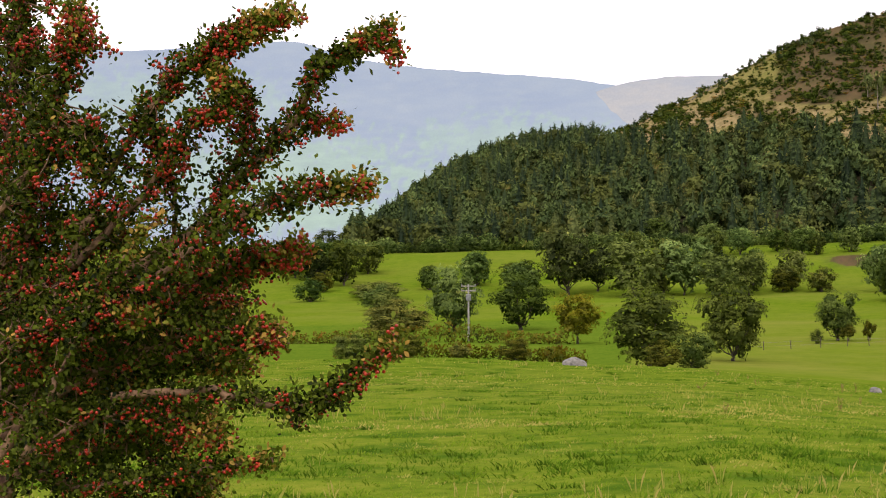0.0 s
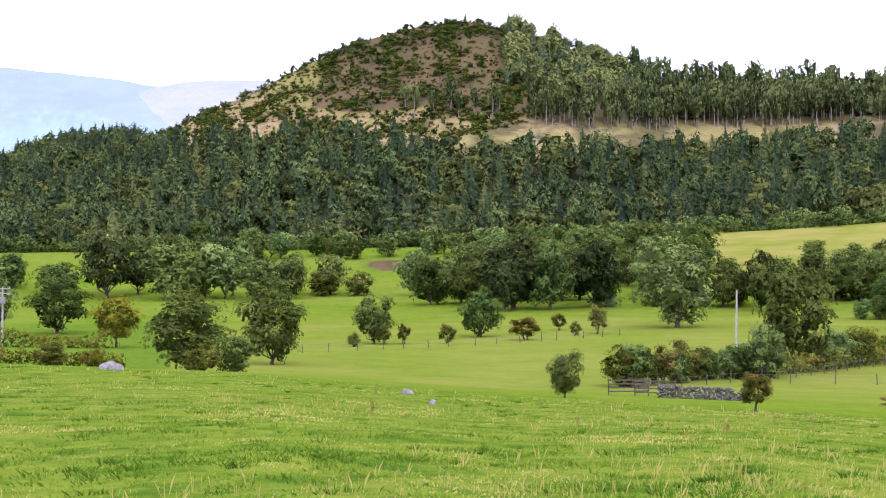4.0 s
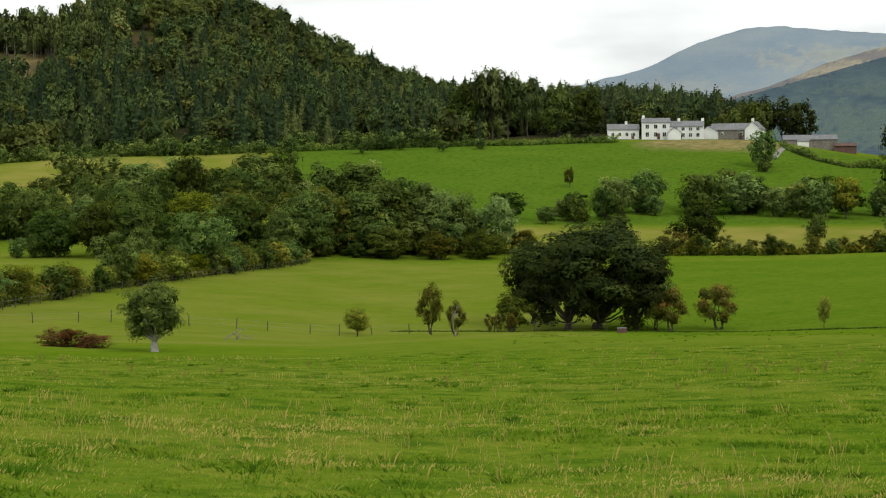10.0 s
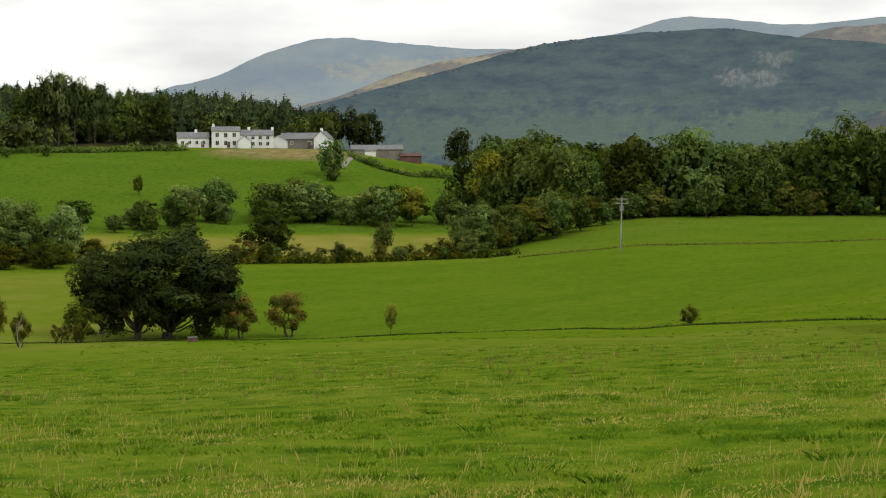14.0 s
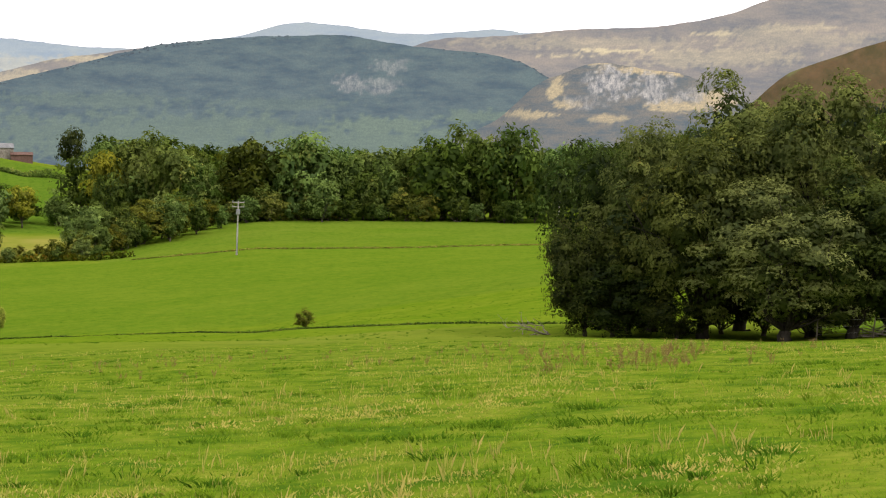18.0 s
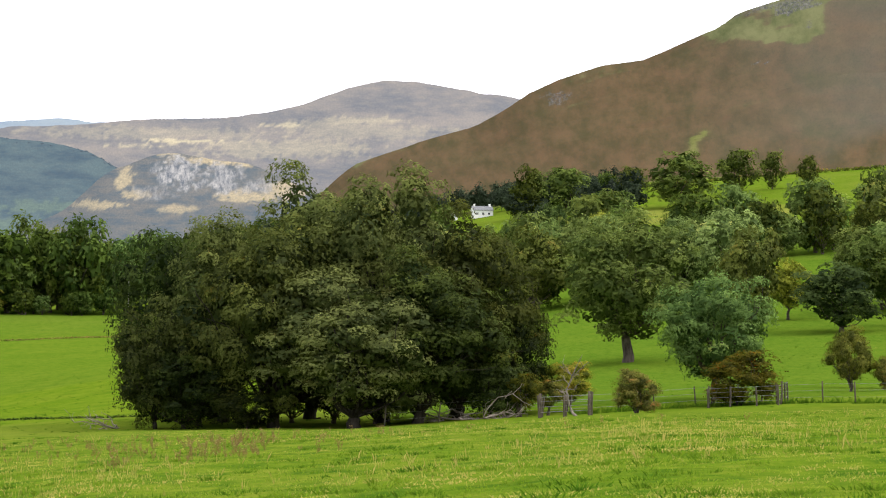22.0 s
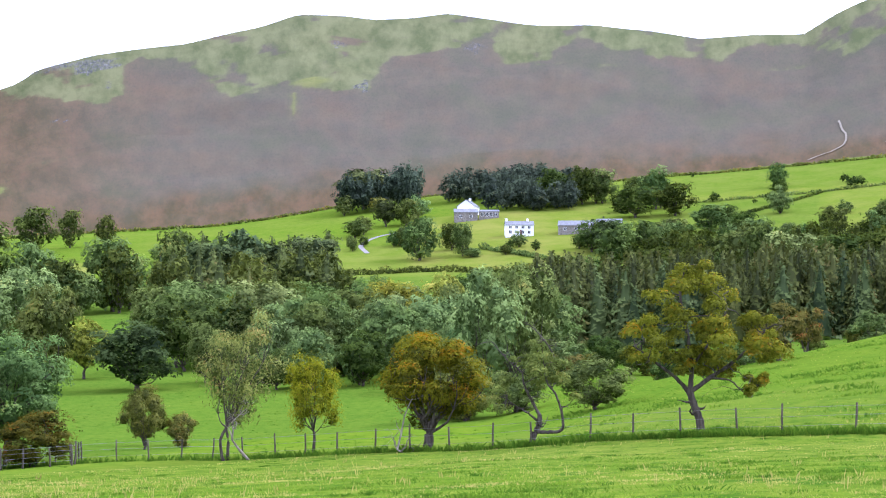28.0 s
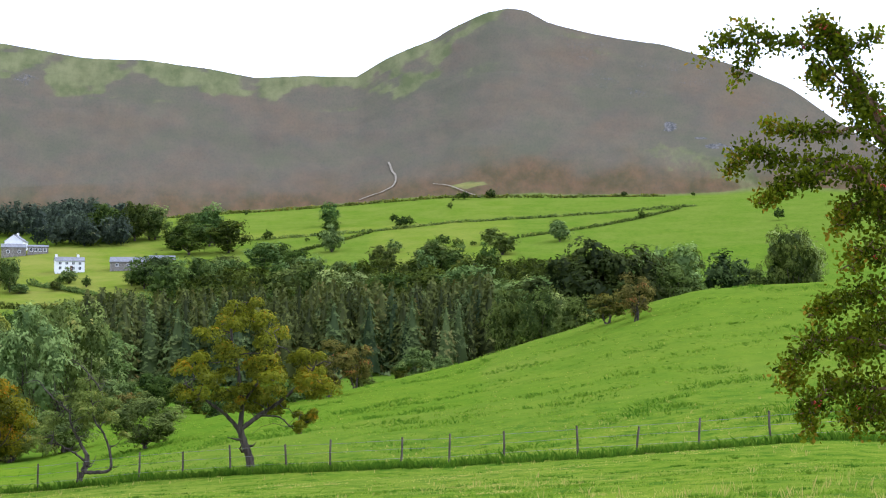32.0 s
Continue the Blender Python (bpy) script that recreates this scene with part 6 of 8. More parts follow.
def spline(points, n):
    """A smooth curve through points."""
    p = np.asarray(points, float)
    t = np.linspace(0, len(p) - 1, n)
    i = np.clip(t.astype(int), 0, len(p) - 2)
    u = (t - i)[:, None]
    q = np.vstack([2 * p[0] - p[1], p, 2 * p[-1] - p[-2]])
    a, b, c, d = q[i], q[i + 1], q[i + 2], q[i + 3]
    return 0.5 * (2 * b + (c - a) * u + (2 * a - 5 * b + 4 * c - d) * u ** 2 + (3 * b - a - 3 * c + d) * u ** 3)


def bough(tree, berries, thick, *points):
    tree.append((berries, thick, points))


def thorn_leaves(rng, centres, size):
    """Small wedge-shaped leaves; triangles."""
    n = len(centres)
    a = rng.normal(size=(n, 3)) + np.array([0, 0, 0.25])
    a /= np.linalg.norm(a, axis=1)[:, None]
    nrm = rng.normal(size=(n, 3)) + np.array([0, 0, 0.9])
    b = np.cross(nrm, a)
    b /= np.linalg.norm(b, axis=1)[:, None] + 1e-9
    c = np.cross(a, b)
    s = (size * rng.uniform(0.6, 1.25, n))[:, None]
    v = np.stack([centres, centres + (a * 0.42 + b * 0.30 + c * 0.08) * s, centres + (a * 0.74 + b * 0.24 + c * 0.06) * s, centres + (a + c * 0.1) * s,
                  centres + (a * 0.74 - b * 0.24 + c * 0.06) * s, centres + (a * 0.42 - b * 0.30 + c * 0.08) * s], 1).reshape(-1, 3)
    k = (np.arange(n) * 6)[:, None, None]
    f = np.array([[0, 2, 1], [0, 3, 2], [0, 4, 3], [0, 5, 4]])[None] + k
    return v, f.reshape(-1, 3)


def ico():
    bm = bmesh.new()
    bmesh.ops.create_icosphere(bm, subdivisions=1, radius=1.0)
    v = np.array([p.co[:] for p in bm.verts])
    f = np.array([[q.index for q in p.verts] for p in bm.faces])
    bm.free()
    return v, f


ICO = ico()


def thorn_tree(name, label, tree, trunk, leaf_material, leaf, spurs, berry):
    """A hawthorn from its boughs: bark, leaf rosettes on short spurs, and bunches of haws."""
    rng = HR
    wood, leaves, haws, tints = [tube(spline(trunk, 12), np.linspace(0.15, 0.07, 12) * (1 + 0.1 * rng.normal(size=12)), 9)], [], [], []
    for berries, thick, points in tree:
        size = sum(math.dist(points[i], points[i + 1]) for i in range(len(points) - 1))
        n = max(10, int(size / 0.035))
        c = spline(points, n)
        c[1:-1] += rng.normal(size=(n - 2, 3)) * 0.006
        s = np.linspace(0, 1, n)
        wood.append(tube(c, 0.0125 * (1 - s) ** 0.9 * min(1.6, size) + 0.0025, 6))
        count = int(size * spurs * (0.35 + thick * 9))
        at = rng.integers(max(1, int(n * 0.12)), n, count)
        reach = thick * (1.0 - 0.55 * s[at])
        off = rng.normal(size=(count, 3)) * reach[:, None] * 0.5
        tip = c[at] + off
        for i in range(0, count, 3):
            wood.append(tube([c[at[i]], c[at[i]] + off[i] * 0.6 + rng.normal(size=3) * 0.008, tip[i]], [0.004, 0.003, 0.0015], 4))
        k = 8
        leaves.append((tip[:, None] + rng.normal(size=(count, k, 3)) * leaf * 0.75).reshape(-1, 3))
        old = np.clip(rng.normal(0.36, 0.18, count) + 0.45 * (s[at] > 0.86), 0, 1)
        tints.append(np.clip(np.repeat(old, k) + rng.normal(0, 0.14, count * k), 0, 1))
        bunch = rng.random(count) < berries * 0.45 * np.clip(0.3 + s[at], 0, 1) * (0.4 + 0.6 * (vnoise(at * 0.13, at * 0.0 + thick * 900) > -0.1))
        centre = tip[bunch]
        if len(centre):
            haws.append((centre[:, None] + rng.normal(size=(len(centre), 9, 3)) * np.array([0.013, 0.013, 0.011]) + np.array([0, 0, -0.008])).reshape(-1, 3))
    root = new(name)
    root.matrix_basis = Matrix.Translation(trunk[0])
    tagged(root, label, "tree")
    back = np.array(trunk[0])
    v, f = joined(wood)
    part("trunk", mesh_of("trunk", v - back, f, M_TWIG, True), root, "twisted red-brown boughs and twigs")
    v, f = thorn_leaves(rng, np.concatenate(leaves), leaf)
    part("crown", mesh_of("crown", v - back, f, leaf_material, False, np.repeat(np.concatenate(tints), 6)), root)
    if haws:
        h = np.concatenate(haws) - back
        r = berry * rng.uniform(0.8, 1.15, len(h))
        v = (h[:, None] + ICO[0][None] * r[:, None, None]).reshape(-1, 3)
        f = (ICO[1][None] + (np.arange(len(h)) * len(ICO[0]))[:, None, None]).reshape(-1, 3)
        tagged(part("berry_bunch", mesh_of("berry_bunch", v, f, M_BERRY, True), root, "bunches of small red haws"), kind="stuff")
    return root


near_tree = []
bough(near_tree, 0.9, 0.09, (-1.66, 6.55, 19.15), (-1.45, 6.55, 19.48), (-1.30, 6.45, 19.92), (-1.06, 6.35, 20.36), (-0.84, 6.25, 20.59), (-0.66, 6.15, 20.68), (-0.49, 6.15, 20.75))
bough(near_tree, 0.9, 0.07, (-1.30, 6.45, 19.92), (-1.00, 6.35, 20.20), (-0.85, 6.25, 20.39), (-0.70, 6.15, 20.45), (-0.72, 6.15, 20.56))
bough(near_tree, 0.5, 0.05, (-1.26, 6.55, 19.84), (-0.89, 6.45, 20.03), (-0.66, 6.35, 20.25), (-0.48, 6.25, 20.41), (-0.40, 6.15, 20.56), (-0.29, 6.15, 20.62), (-0.16, 6.15, 20.70))
bough(near_tree, 0.8, 0.05, (-0.29, 6.15, 20.62), (-0.21, 6.15, 20.64), (-0.14, 6.15, 20.61))
bough(near_tree, 0.8, 0.05, (-0.58, 6.35, 20.33), (-0.48, 6.35, 20.39), (-0.34, 6.25, 20.40))
bough(near_tree, 0.7, 0.07, (-0.79, 6.45, 20.10), (-0.69, 6.35, 20.31), (-0.65, 6.35, 20.43), (-0.69, 6.35, 20.54))
bough(near_tree, 0.4, 0.06, (-0.96, 6.55, 19.99), (-0.92, 6.45, 20.17), (-0.96, 6.45, 20.32), (-1.00, 6.45, 20.40))
bough(near_tree, 0.9, 0.09, (-1.32, 6.35, 19.65), (-0.99, 6.25, 19.88), (-0.71, 6.15, 20.06), (-0.48, 6.05, 20.15), (-0.23, 6.05, 20.18))
bough(near_tree, 0.9, 0.1, (-1.37, 6.55, 19.60), (-0.95, 6.45, 19.83), (-0.68, 6.35, 19.93), (-0.47, 6.25, 19.96))
bough(near_tree, 0.6, 0.11, (-1.45, 6.55, 19.44), (-1.05, 6.45, 19.64), (-0.75, 6.35, 19.70), (-0.56, 6.25, 19.68))
bough(near_tree, 0.5, 0.06, (-1.14, 6.35, 19.49), (-0.78, 6.25, 19.51), (-0.54, 6.15, 19.46), (-0.38, 6.05, 19.50), (-0.27, 6.05, 19.60), (-0.16, 6.05, 19.67))
bough(near_tree, 0.5, 0.1, (-1.51, 6.45, 19.24), (-1.21, 6.35, 19.42), (-0.94, 6.35, 19.41), (-0.76, 6.25, 19.34))
bough(near_tree, 0.3, 0.05, (-1.52, 6.55, 19.29), (-1.32, 6.45, 19.18), (-1.05, 6.35, 19.20), (-0.82, 6.25, 19.25), (-0.59, 6.25, 19.28))
bough(near_tree, 0.8, 0.14, (-1.68, 6.65, 19.48), (-1.51, 6.65, 19.84), (-1.43, 6.55, 20.22), (-1.31, 6.45, 20.57), (-1.22, 6.35, 20.81))
bough(near_tree, 0.6, 0.16, (-1.77, 6.85, 19.67), (-1.63, 6.85, 20.09), (-1.56, 6.75, 20.50), (-1.51, 6.76, 20.91), (-1.46, 6.76, 21.15))
bough(near_tree, 0.5, 0.14, (-1.63, 6.35, 19.60), (-1.42, 6.35, 19.69), (-1.19, 6.25, 19.77), (-1.02, 6.25, 19.77))
bough(near_tree, 0.5, 0.15, (-1.67, 6.65, 19.88), (-1.42, 6.65, 20.04), (-1.26, 6.65, 20.08), (-1.12, 6.55, 20.01))
bough(near_tree, 0.6, 0.13, (-1.62, 6.55, 20.05), (-1.35, 6.45, 20.35), (-1.21, 6.35, 20.40), (-1.18, 6.35, 20.27))
bough(near_tree, 0.4, 0.15, (-1.62, 6.75, 19.35), (-1.31, 6.75, 19.55), (-1.00, 6.75, 19.58), (-0.72, 6.65, 19.58))
bough(near_tree, 0.4, 0.14, (-1.67, 6.95, 19.45), (-1.33, 6.95, 19.74), (-1.01, 6.85, 19.74), (-0.76, 6.85, 19.78))
bough(near_tree, 0.3, 0.12, (-1.48, 6.65, 19.27), (-1.16, 6.65, 19.29), (-0.93, 6.65, 19.42))
bough(near_tree, 0.5, 0.12, (-1.65, 6.95, 20.30), (-1.52, 6.95, 20.68), (-1.58, 6.95, 20.85))
bough(near_tree, 0.2, 0.01, (-1.12, 6.45, 20.33), (-1.06, 6.45, 20.27), (-0.99, 6.45, 20.25))

bough(near_tree, 0.1, 0.03, (-1.47, 6.2, 19.15), (-1.38, 6.12, 19.34), (-1.27, 6.12, 19.58), (-1.15, 6.2, 19.85), (-0.95, 6.25, 20.1))
for i in range(15):
    x, z = HR.uniform(-1.75, -1.0), HR.uniform(19.0, 19.95)
    y = HR.uniform(6.9, 7.7)
    bough(near_tree, 0.15, 0.16, (-1.7, 6.9, min(z, 19.6)), ((x - 1.7) / 2, y, z * 0.6 + 7.9), (x, y, z), (x + 0.14, y - 0.1, z + HR.uniform(-0.15, 0.1)))

far_tree = []
bough(far_tree, 0.03, 0.1, (8.46, -8.10, 20.86), (8.54, -7.86, 21.49), (8.63, -7.63, 21.95), (8.67, -7.53, 22.13), (8.73, -7.41, 22.18))
bough(far_tree, 0.03, 0.08, (8.63, -7.63, 21.95), (8.74, -7.41, 22.06), (8.84, -7.23, 22.07), (8.94, -7.04, 22.18))
bough(far_tree, 0.03, 0.07, (8.84, -7.23, 22.07), (8.93, -7.07, 22.06), (8.99, -6.95, 22.08), (9.06, -6.84, 21.97))
bough(far_tree, 0.03, 0.06, (8.91, -7.10, 22.06), (8.93, -7.07, 21.95), (8.98, -7.02, 21.83))
bough(far_tree, 0.03, 0.12, (8.50, -7.92, 21.60), (8.64, -7.64, 21.81), (8.72, -7.48, 21.92), (8.72, -7.48, 21.81))
bough(far_tree, 0.03, 0.07, (8.66, -7.57, 22.02), (8.57, -7.72, 22.09), (8.53, -7.78, 22.09))
bough(far_tree, 0.03, 0.08, (8.44, -8.09, 21.18), (8.59, -7.77, 21.51), (8.74, -7.49, 21.51), (8.89, -7.21, 21.55))
bough(far_tree, 0.03, 0.09, (8.46, -8.10, 20.86), (8.61, -7.78, 21.18), (8.72, -7.56, 21.32), (8.87, -7.28, 21.35), (8.97, -7.09, 21.39), (9.03, -7.01, 21.27))
bough(far_tree, 0.03, 0.09, (8.46, -8.10, 20.86), (8.49, -7.58, 21.26), (8.62, -7.34, 21.22), (8.71, -7.19, 21.16), (8.79, -7.05, 21.05))
bough(far_tree, 0.03, 0.16, (8.44, -8.17, 20.58), (8.56, -7.91, 20.93), (8.65, -7.72, 21.07), (8.73, -7.60, 20.93))
bough(far_tree, 0.03, 0.16, (8.58, -8.31, 20.77), (8.65, -8.10, 21.31), (8.73, -7.90, 21.66), (8.80, -7.78, 21.74))
bough(far_tree, 0.03, 0.14, (8.42, -8.24, 20.37), (8.62, -7.87, 20.51), (8.74, -7.65, 20.47), (8.83, -7.50, 20.37))
bough(far_tree, 0.03, 0.16, (8.44, -8.25, 20.08), (8.62, -7.91, 20.16), (8.74, -7.69, 20.23), (8.88, -7.44, 20.16), (8.94, -7.37, 19.93))
bough(far_tree, 0.03, 0.14, (8.45, -8.26, 19.94), (8.66, -7.89, 19.91), (8.79, -7.64, 19.94), (8.88, -7.49, 19.80), (8.90, -7.48, 19.65))
bough(far_tree, 0.03, 0.16, (8.46, -8.26, 19.73), (8.63, -7.95, 19.73), (8.71, -7.80, 19.80), (8.77, -7.71, 19.66))
bough(far_tree, 0.03, 0.16, (8.30, -8.03, 20.50), (8.41, -7.81, 20.67), (8.48, -7.66, 20.77), (8.56, -7.54, 20.67))
bough(far_tree, 0.03, 0.18, (8.64, -8.46, 20.38), (8.78, -8.21, 20.38), (8.89, -8.02, 20.30), (8.98, -7.90, 20.09))
bough(far_tree, 0.03, 0.16, (8.57, -8.31, 20.87), (8.68, -8.08, 21.05), (8.72, -7.98, 21.31))

thorn_tree("hawthorn_tree", "hawthorn heavy with red berries and dark leaves in the pasture", near_tree,
           ((-1.77, 6.64, 17.85), (-1.77, 6.64, 18.2), (-1.68, 6.59, 18.88), (-1.62, 6.55, 19.2)), M_HAW_LEAF, 0.022, 300, 0.0062)
thorn_tree("hawthorn_tree", "hawthorn with olive leaves and few berries overhanging the field", far_tree,
           ((8.56, -8.4, float(spot(134.5, 11.97).z) - 0.1), (8.5, -8.36, 18.6), (8.47, -8.34, 19.2), (8.38, -8.30, 20.4)), M_HAW_LEAF_B, 0.034, 120, 0.0065)


# ---- two old hawthorns by the fence, limb by limb ----
def gnarled(label, b, d, leaves, bark, limbs, clumps, seed, leaf=0.13, many=420):
    """A wind-bent tree: limbs as (thick, thin, points across and up), leaf clumps as (across, up, radius)."""
    rng = np.random.default_rng(seed)
    root = new("hawthorn_tree")
    root.matrix_basis = Matrix.Translation(spot(b, d)) @ pose(0, 0, 0, 0, 0, -b)
    tagged(root, label, "tree", "old hawthorns along the fence")
    wood, ends = [], []
    for thick, thin, points in limbs:
        sway = np.cumsum(rng.normal(size=len(points)) * 0.22) * (len(points) > 4 or thin < 0.04)
        sway = sway - sway[0]
        c = spline([(x, y, z) for (x, z), y in zip(points, sway)], 5 * len(points))
        c[1:] += rng.normal(size=(len(c) - 1, 3)) * 0.01
        r = np.linspace(thick, thin, len(c)) * (1 + 0.05 * rng.normal(size=len(c)))
        r[0] *= 1.25
        wood.append(tube(c, r, 8))
        ends.append(c)
        for _ in range(7):
            i = rng.integers(len(c) // 3, len(c))
            tip = c[i] + rng.normal(size=3) * np.array([0.4, 0.4, 0.3]) + np.array([0, 0, 0.2])
            p, q = limb(rng, c[i], tip, r[i] * 0.5, 0.006, 5, 0.14)
            wood.append(tube(p, q, 4))
    every = np.concatenate(ends)
    pts, outs, soft, tints = [], [], [], []
    for x, z, rad in clumps:
        for k in range(5):
            mid = np.array([x, rng.normal() * 0.9, z]) + rng.normal(size=3) * rad * 0.62
            size = rad * rng.uniform(0.42, 0.75)
            n = int(many * size)
            w = rng.normal(size=(n, 3))
            w /= np.linalg.norm(w, axis=1)[:, None]
            w[:, 2] = np.where(w[:, 2] < -0.4, -w[:, 2] * 0.6, w[:, 2])
            pts.append(mid + w * np.array([1.0, 1.0, 0.9]) * size * (1 - 0.4 * rng.random(n)[:, None]))
            outs.append(w + np.array([0, 0, 0.4]))
            soft.append(w + np.array([0, 0, 0.25]) + rng.normal(size=(n, 3)) * 0.2)
            # tint rises towards each clump's top, painting in light from the sky
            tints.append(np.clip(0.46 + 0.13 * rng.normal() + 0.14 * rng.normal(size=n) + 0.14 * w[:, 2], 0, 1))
            near = every[np.argmin(np.linalg.norm(every - mid, axis=1))]
            p, q = limb(rng, near, mid, 0.03, 0.008, 6, 0.1)
            wood.append(tube(p, q, 5))
    v, f = joined(wood)
    part("trunk", mesh_of("trunk", v, f, bark, True), root)
    soft = np.concatenate(soft)
    soft /= np.linalg.norm(soft, axis=1)[:, None]
    v, f = leaf_cards(rng, np.concatenate(pts), np.concatenate(outs), np.full(len(soft), leaf), 2.2)
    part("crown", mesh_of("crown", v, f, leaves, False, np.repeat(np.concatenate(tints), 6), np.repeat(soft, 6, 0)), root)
    return root


gnarled("leaning hawthorn with a bent brown stem and orange-brown leaves", 112.64, 80, M_OCHRE, M_BARK, (
    (0.19, 0.15, ((0.0, -0.15), (-0.05, 0.6), (-0.3, 1.3), (-0.5, 1.9))),
    (0.11, 0.03, ((-0.5, 1.85), (-1.1, 2.5), (-2.0, 3.2), (-2.9, 3.9))),
    (0.12, 0.03, ((-0.5, 1.85), (-0.4, 3.0), (-0.6, 4.6), (-0.9, 6.2), (-0.7, 7.4))),
    (0.12, 0.03, ((-0.5, 1.85), (0.4, 2.5), (1.4, 3.2), (2.3, 4.0), (2.9, 4.7))),
    (0.05, 0.015, ((0.4, 2.5), (1.3, 2.4), (1.9, 1.9), (2.4, 2.2))),
    (0.07, 0.02, ((-0.4, 3.0), (0.6, 4.4), (1.2, 5.6)))),
    ((-2.6, 4.0, 0.9), (-1.7, 3.3, 0.8), (-2.0, 5.0, 0.9), (-1.0, 5.2, 1.0), (-1.6, 6.4, 0.9), (-0.6, 7.2, 0.9), (0.3, 6.2, 0.9), (-0.3, 4.2, 0.9), (0.9, 5.0, 1.0),
     (1.8, 4.6, 0.9), (2.7, 4.9, 0.8), (2.2, 3.7, 0.8), (1.1, 3.4, 0.7), (0.3, 3.3, 0.6), (2.1, 2.1, 0.45), (2.6, 2.5, 0.35), (-0.7, 3.1, 0.7), (2.9, 4.1, 0.6)), 61)
gnarled("twisted hawthorn with a looping dark limb and bare top branches", 107.27, 83, M_HAW, M_BARK, (
    (0.15, 0.11, ((0.0, -0.15), (0.05, 0.48), (0.3, 0.98), (0.34, 1.42))),
    (0.09, 0.03, ((0.34, 1.4), (0.03, 2.0), (-0.35, 2.75), (-0.48, 3.44))),
    (0.09, 0.03, ((0.21, 0.67), (0.78, 0.67), (1.35, 0.79), (1.39, 1.36), (1.1, 2.37), (0.66, 3.0), (0.59, 3.63))),
    (0.06, 0.02, ((0.3, 1.1), (-0.23, 1.55), (-0.73, 1.8), (-1.2, 2.2))),
    (0.045, 0.012, ((-0.48, 3.44), (-0.98, 3.82), (-1.49, 4.33), (-1.93, 4.83), (-2.6, 4.7))),
    (0.045, 0.012, ((0.59, 3.6), (1.03, 4.0), (0.66, 4.77), (0.03, 5.5), (-0.35, 5.7)))),
    ((-0.85, 3.2, 0.75), (0.0, 3.6, 0.8), (-1.2, 2.5, 0.6), (0.5, 4.1, 0.7), (1.3, 3.0, 0.7), (-1.4, 2.0, 0.45), (0.1, 2.9, 0.5), (1.0, 3.6, 0.6), (-0.5, 4.2, 0.4)), 62, 0.12, 300)


# ---- grass, stalks and weeds of the near pasture ----
def grass_material(name, dark, light, straw):
    """Thin blades that take the light much as the sward they stand in."""
    m, n, l, out = shader(name)
    tint = n.new("ShaderNodeAttribute")
    tint.attribute_name = "tint"
    c = ramp(n, l, tint.outputs["Fac"], ((0.0, dark), (0.6, light), (1.0, straw)))
    geo = n.new("ShaderNodeNewGeometry")
    up = n.new("ShaderNodeCombineXYZ")
    up.inputs[2].default_value = 1.0
    part_way = n.new("ShaderNodeVectorMath")
    part_way.operation = "SCALE"
    part_way.inputs["Scale"].default_value = 0.3
    l.new(geo.outputs["Normal"], part_way.inputs[0])
    add = n.new("ShaderNodeVectorMath")
    l.new(up.outputs[0], add.inputs[0])
    l.new(part_way.outputs[0], add.inputs[1])
    unit = n.new("ShaderNodeVectorMath")
    unit.operation = "NORMALIZE"
    l.new(add.outputs[0], unit.inputs[0])
    under = n.new("ShaderNodeVectorMath")
    under.operation = "SCALE"
    under.inputs["Scale"].default_value = -1.0
    l.new(unit.outputs[0], under.inputs[0])
    d = node(n, l, "ShaderNodeBsdfDiffuse", [(c, "Color"), (unit.outputs[0], "Normal")])
    t = node(n, l, "ShaderNodeBsdfTranslucent", [(mix(n, l, 0.25, c, (0.0, 0.0, 0.0)), "Color"), (under.outputs[0], "Normal")])
    both = n.new("ShaderNodeAddShader")
    l.new(d.outputs[0], both.inputs[0])
    l.new(t.outputs[0], both.inputs[1])
    l.new(both.outputs[0], out.inputs["Surface"])
    return m


M_GRASS = grass_material("pasture_grass", (0.034, 0.086, 0.005), (0.112, 0.180, 0.010), (0.31, 0.26, 0.07))
M_STALK = grass_material("dry_stalks", (0.115, 0.076, 0.026), (0.205, 0.145, 0.052), (0.32, 0.27, 0.13))
GR = np.random.default_rng(21)


def tufts(name, label, b, d, blades, tall, wide, spread, material, tint, lean=0.5, category="grass", noise_=0.12):
    """Tufts of bent blades on the ground; two triangles a blade."""
    n = len(b)
    p = np.repeat(on_land(b, d), blades, 0)
    m = n * blades
    h = np.repeat(tall, blades) * GR.uniform(0.5, 1.2, m)
    a = GR.uniform(0, 6.283, m)
    go = np.stack([np.cos(a), np.sin(a), np.zeros(m)], 1)
    side = np.stack([-np.sin(a), np.cos(a), np.zeros(m)], 1)
    p = p + go * (np.repeat(spread, blades) * GR.random(m))[:, None]
    p[:, 2] -= 0.01
    w = np.repeat(wide, blades)[:, None] * 0.5
    le = (GR.random(m) * lean)[:, None] * h[:, None]
    up = np.array([0, 0, 1.0])
    v = np.stack([p - side * w, p + side * w, p + go * le * 0.35 + up * h[:, None] * 0.62 + side * w * 0.7, p + go * le + up * h[:, None]], 1).reshape(-1, 3)
    f = np.arange(4 * m).reshape(m, 4)
    t = np.clip(np.repeat(np.repeat(tint, blades) + GR.normal(0, noise_, m), 4) + np.tile([-0.05, -0.05, 0.03, 0.09], m), 0, 1)
    return tagged(new(name, mesh_of(name, v, f, material, False, t)), label, category, kind="stuff")


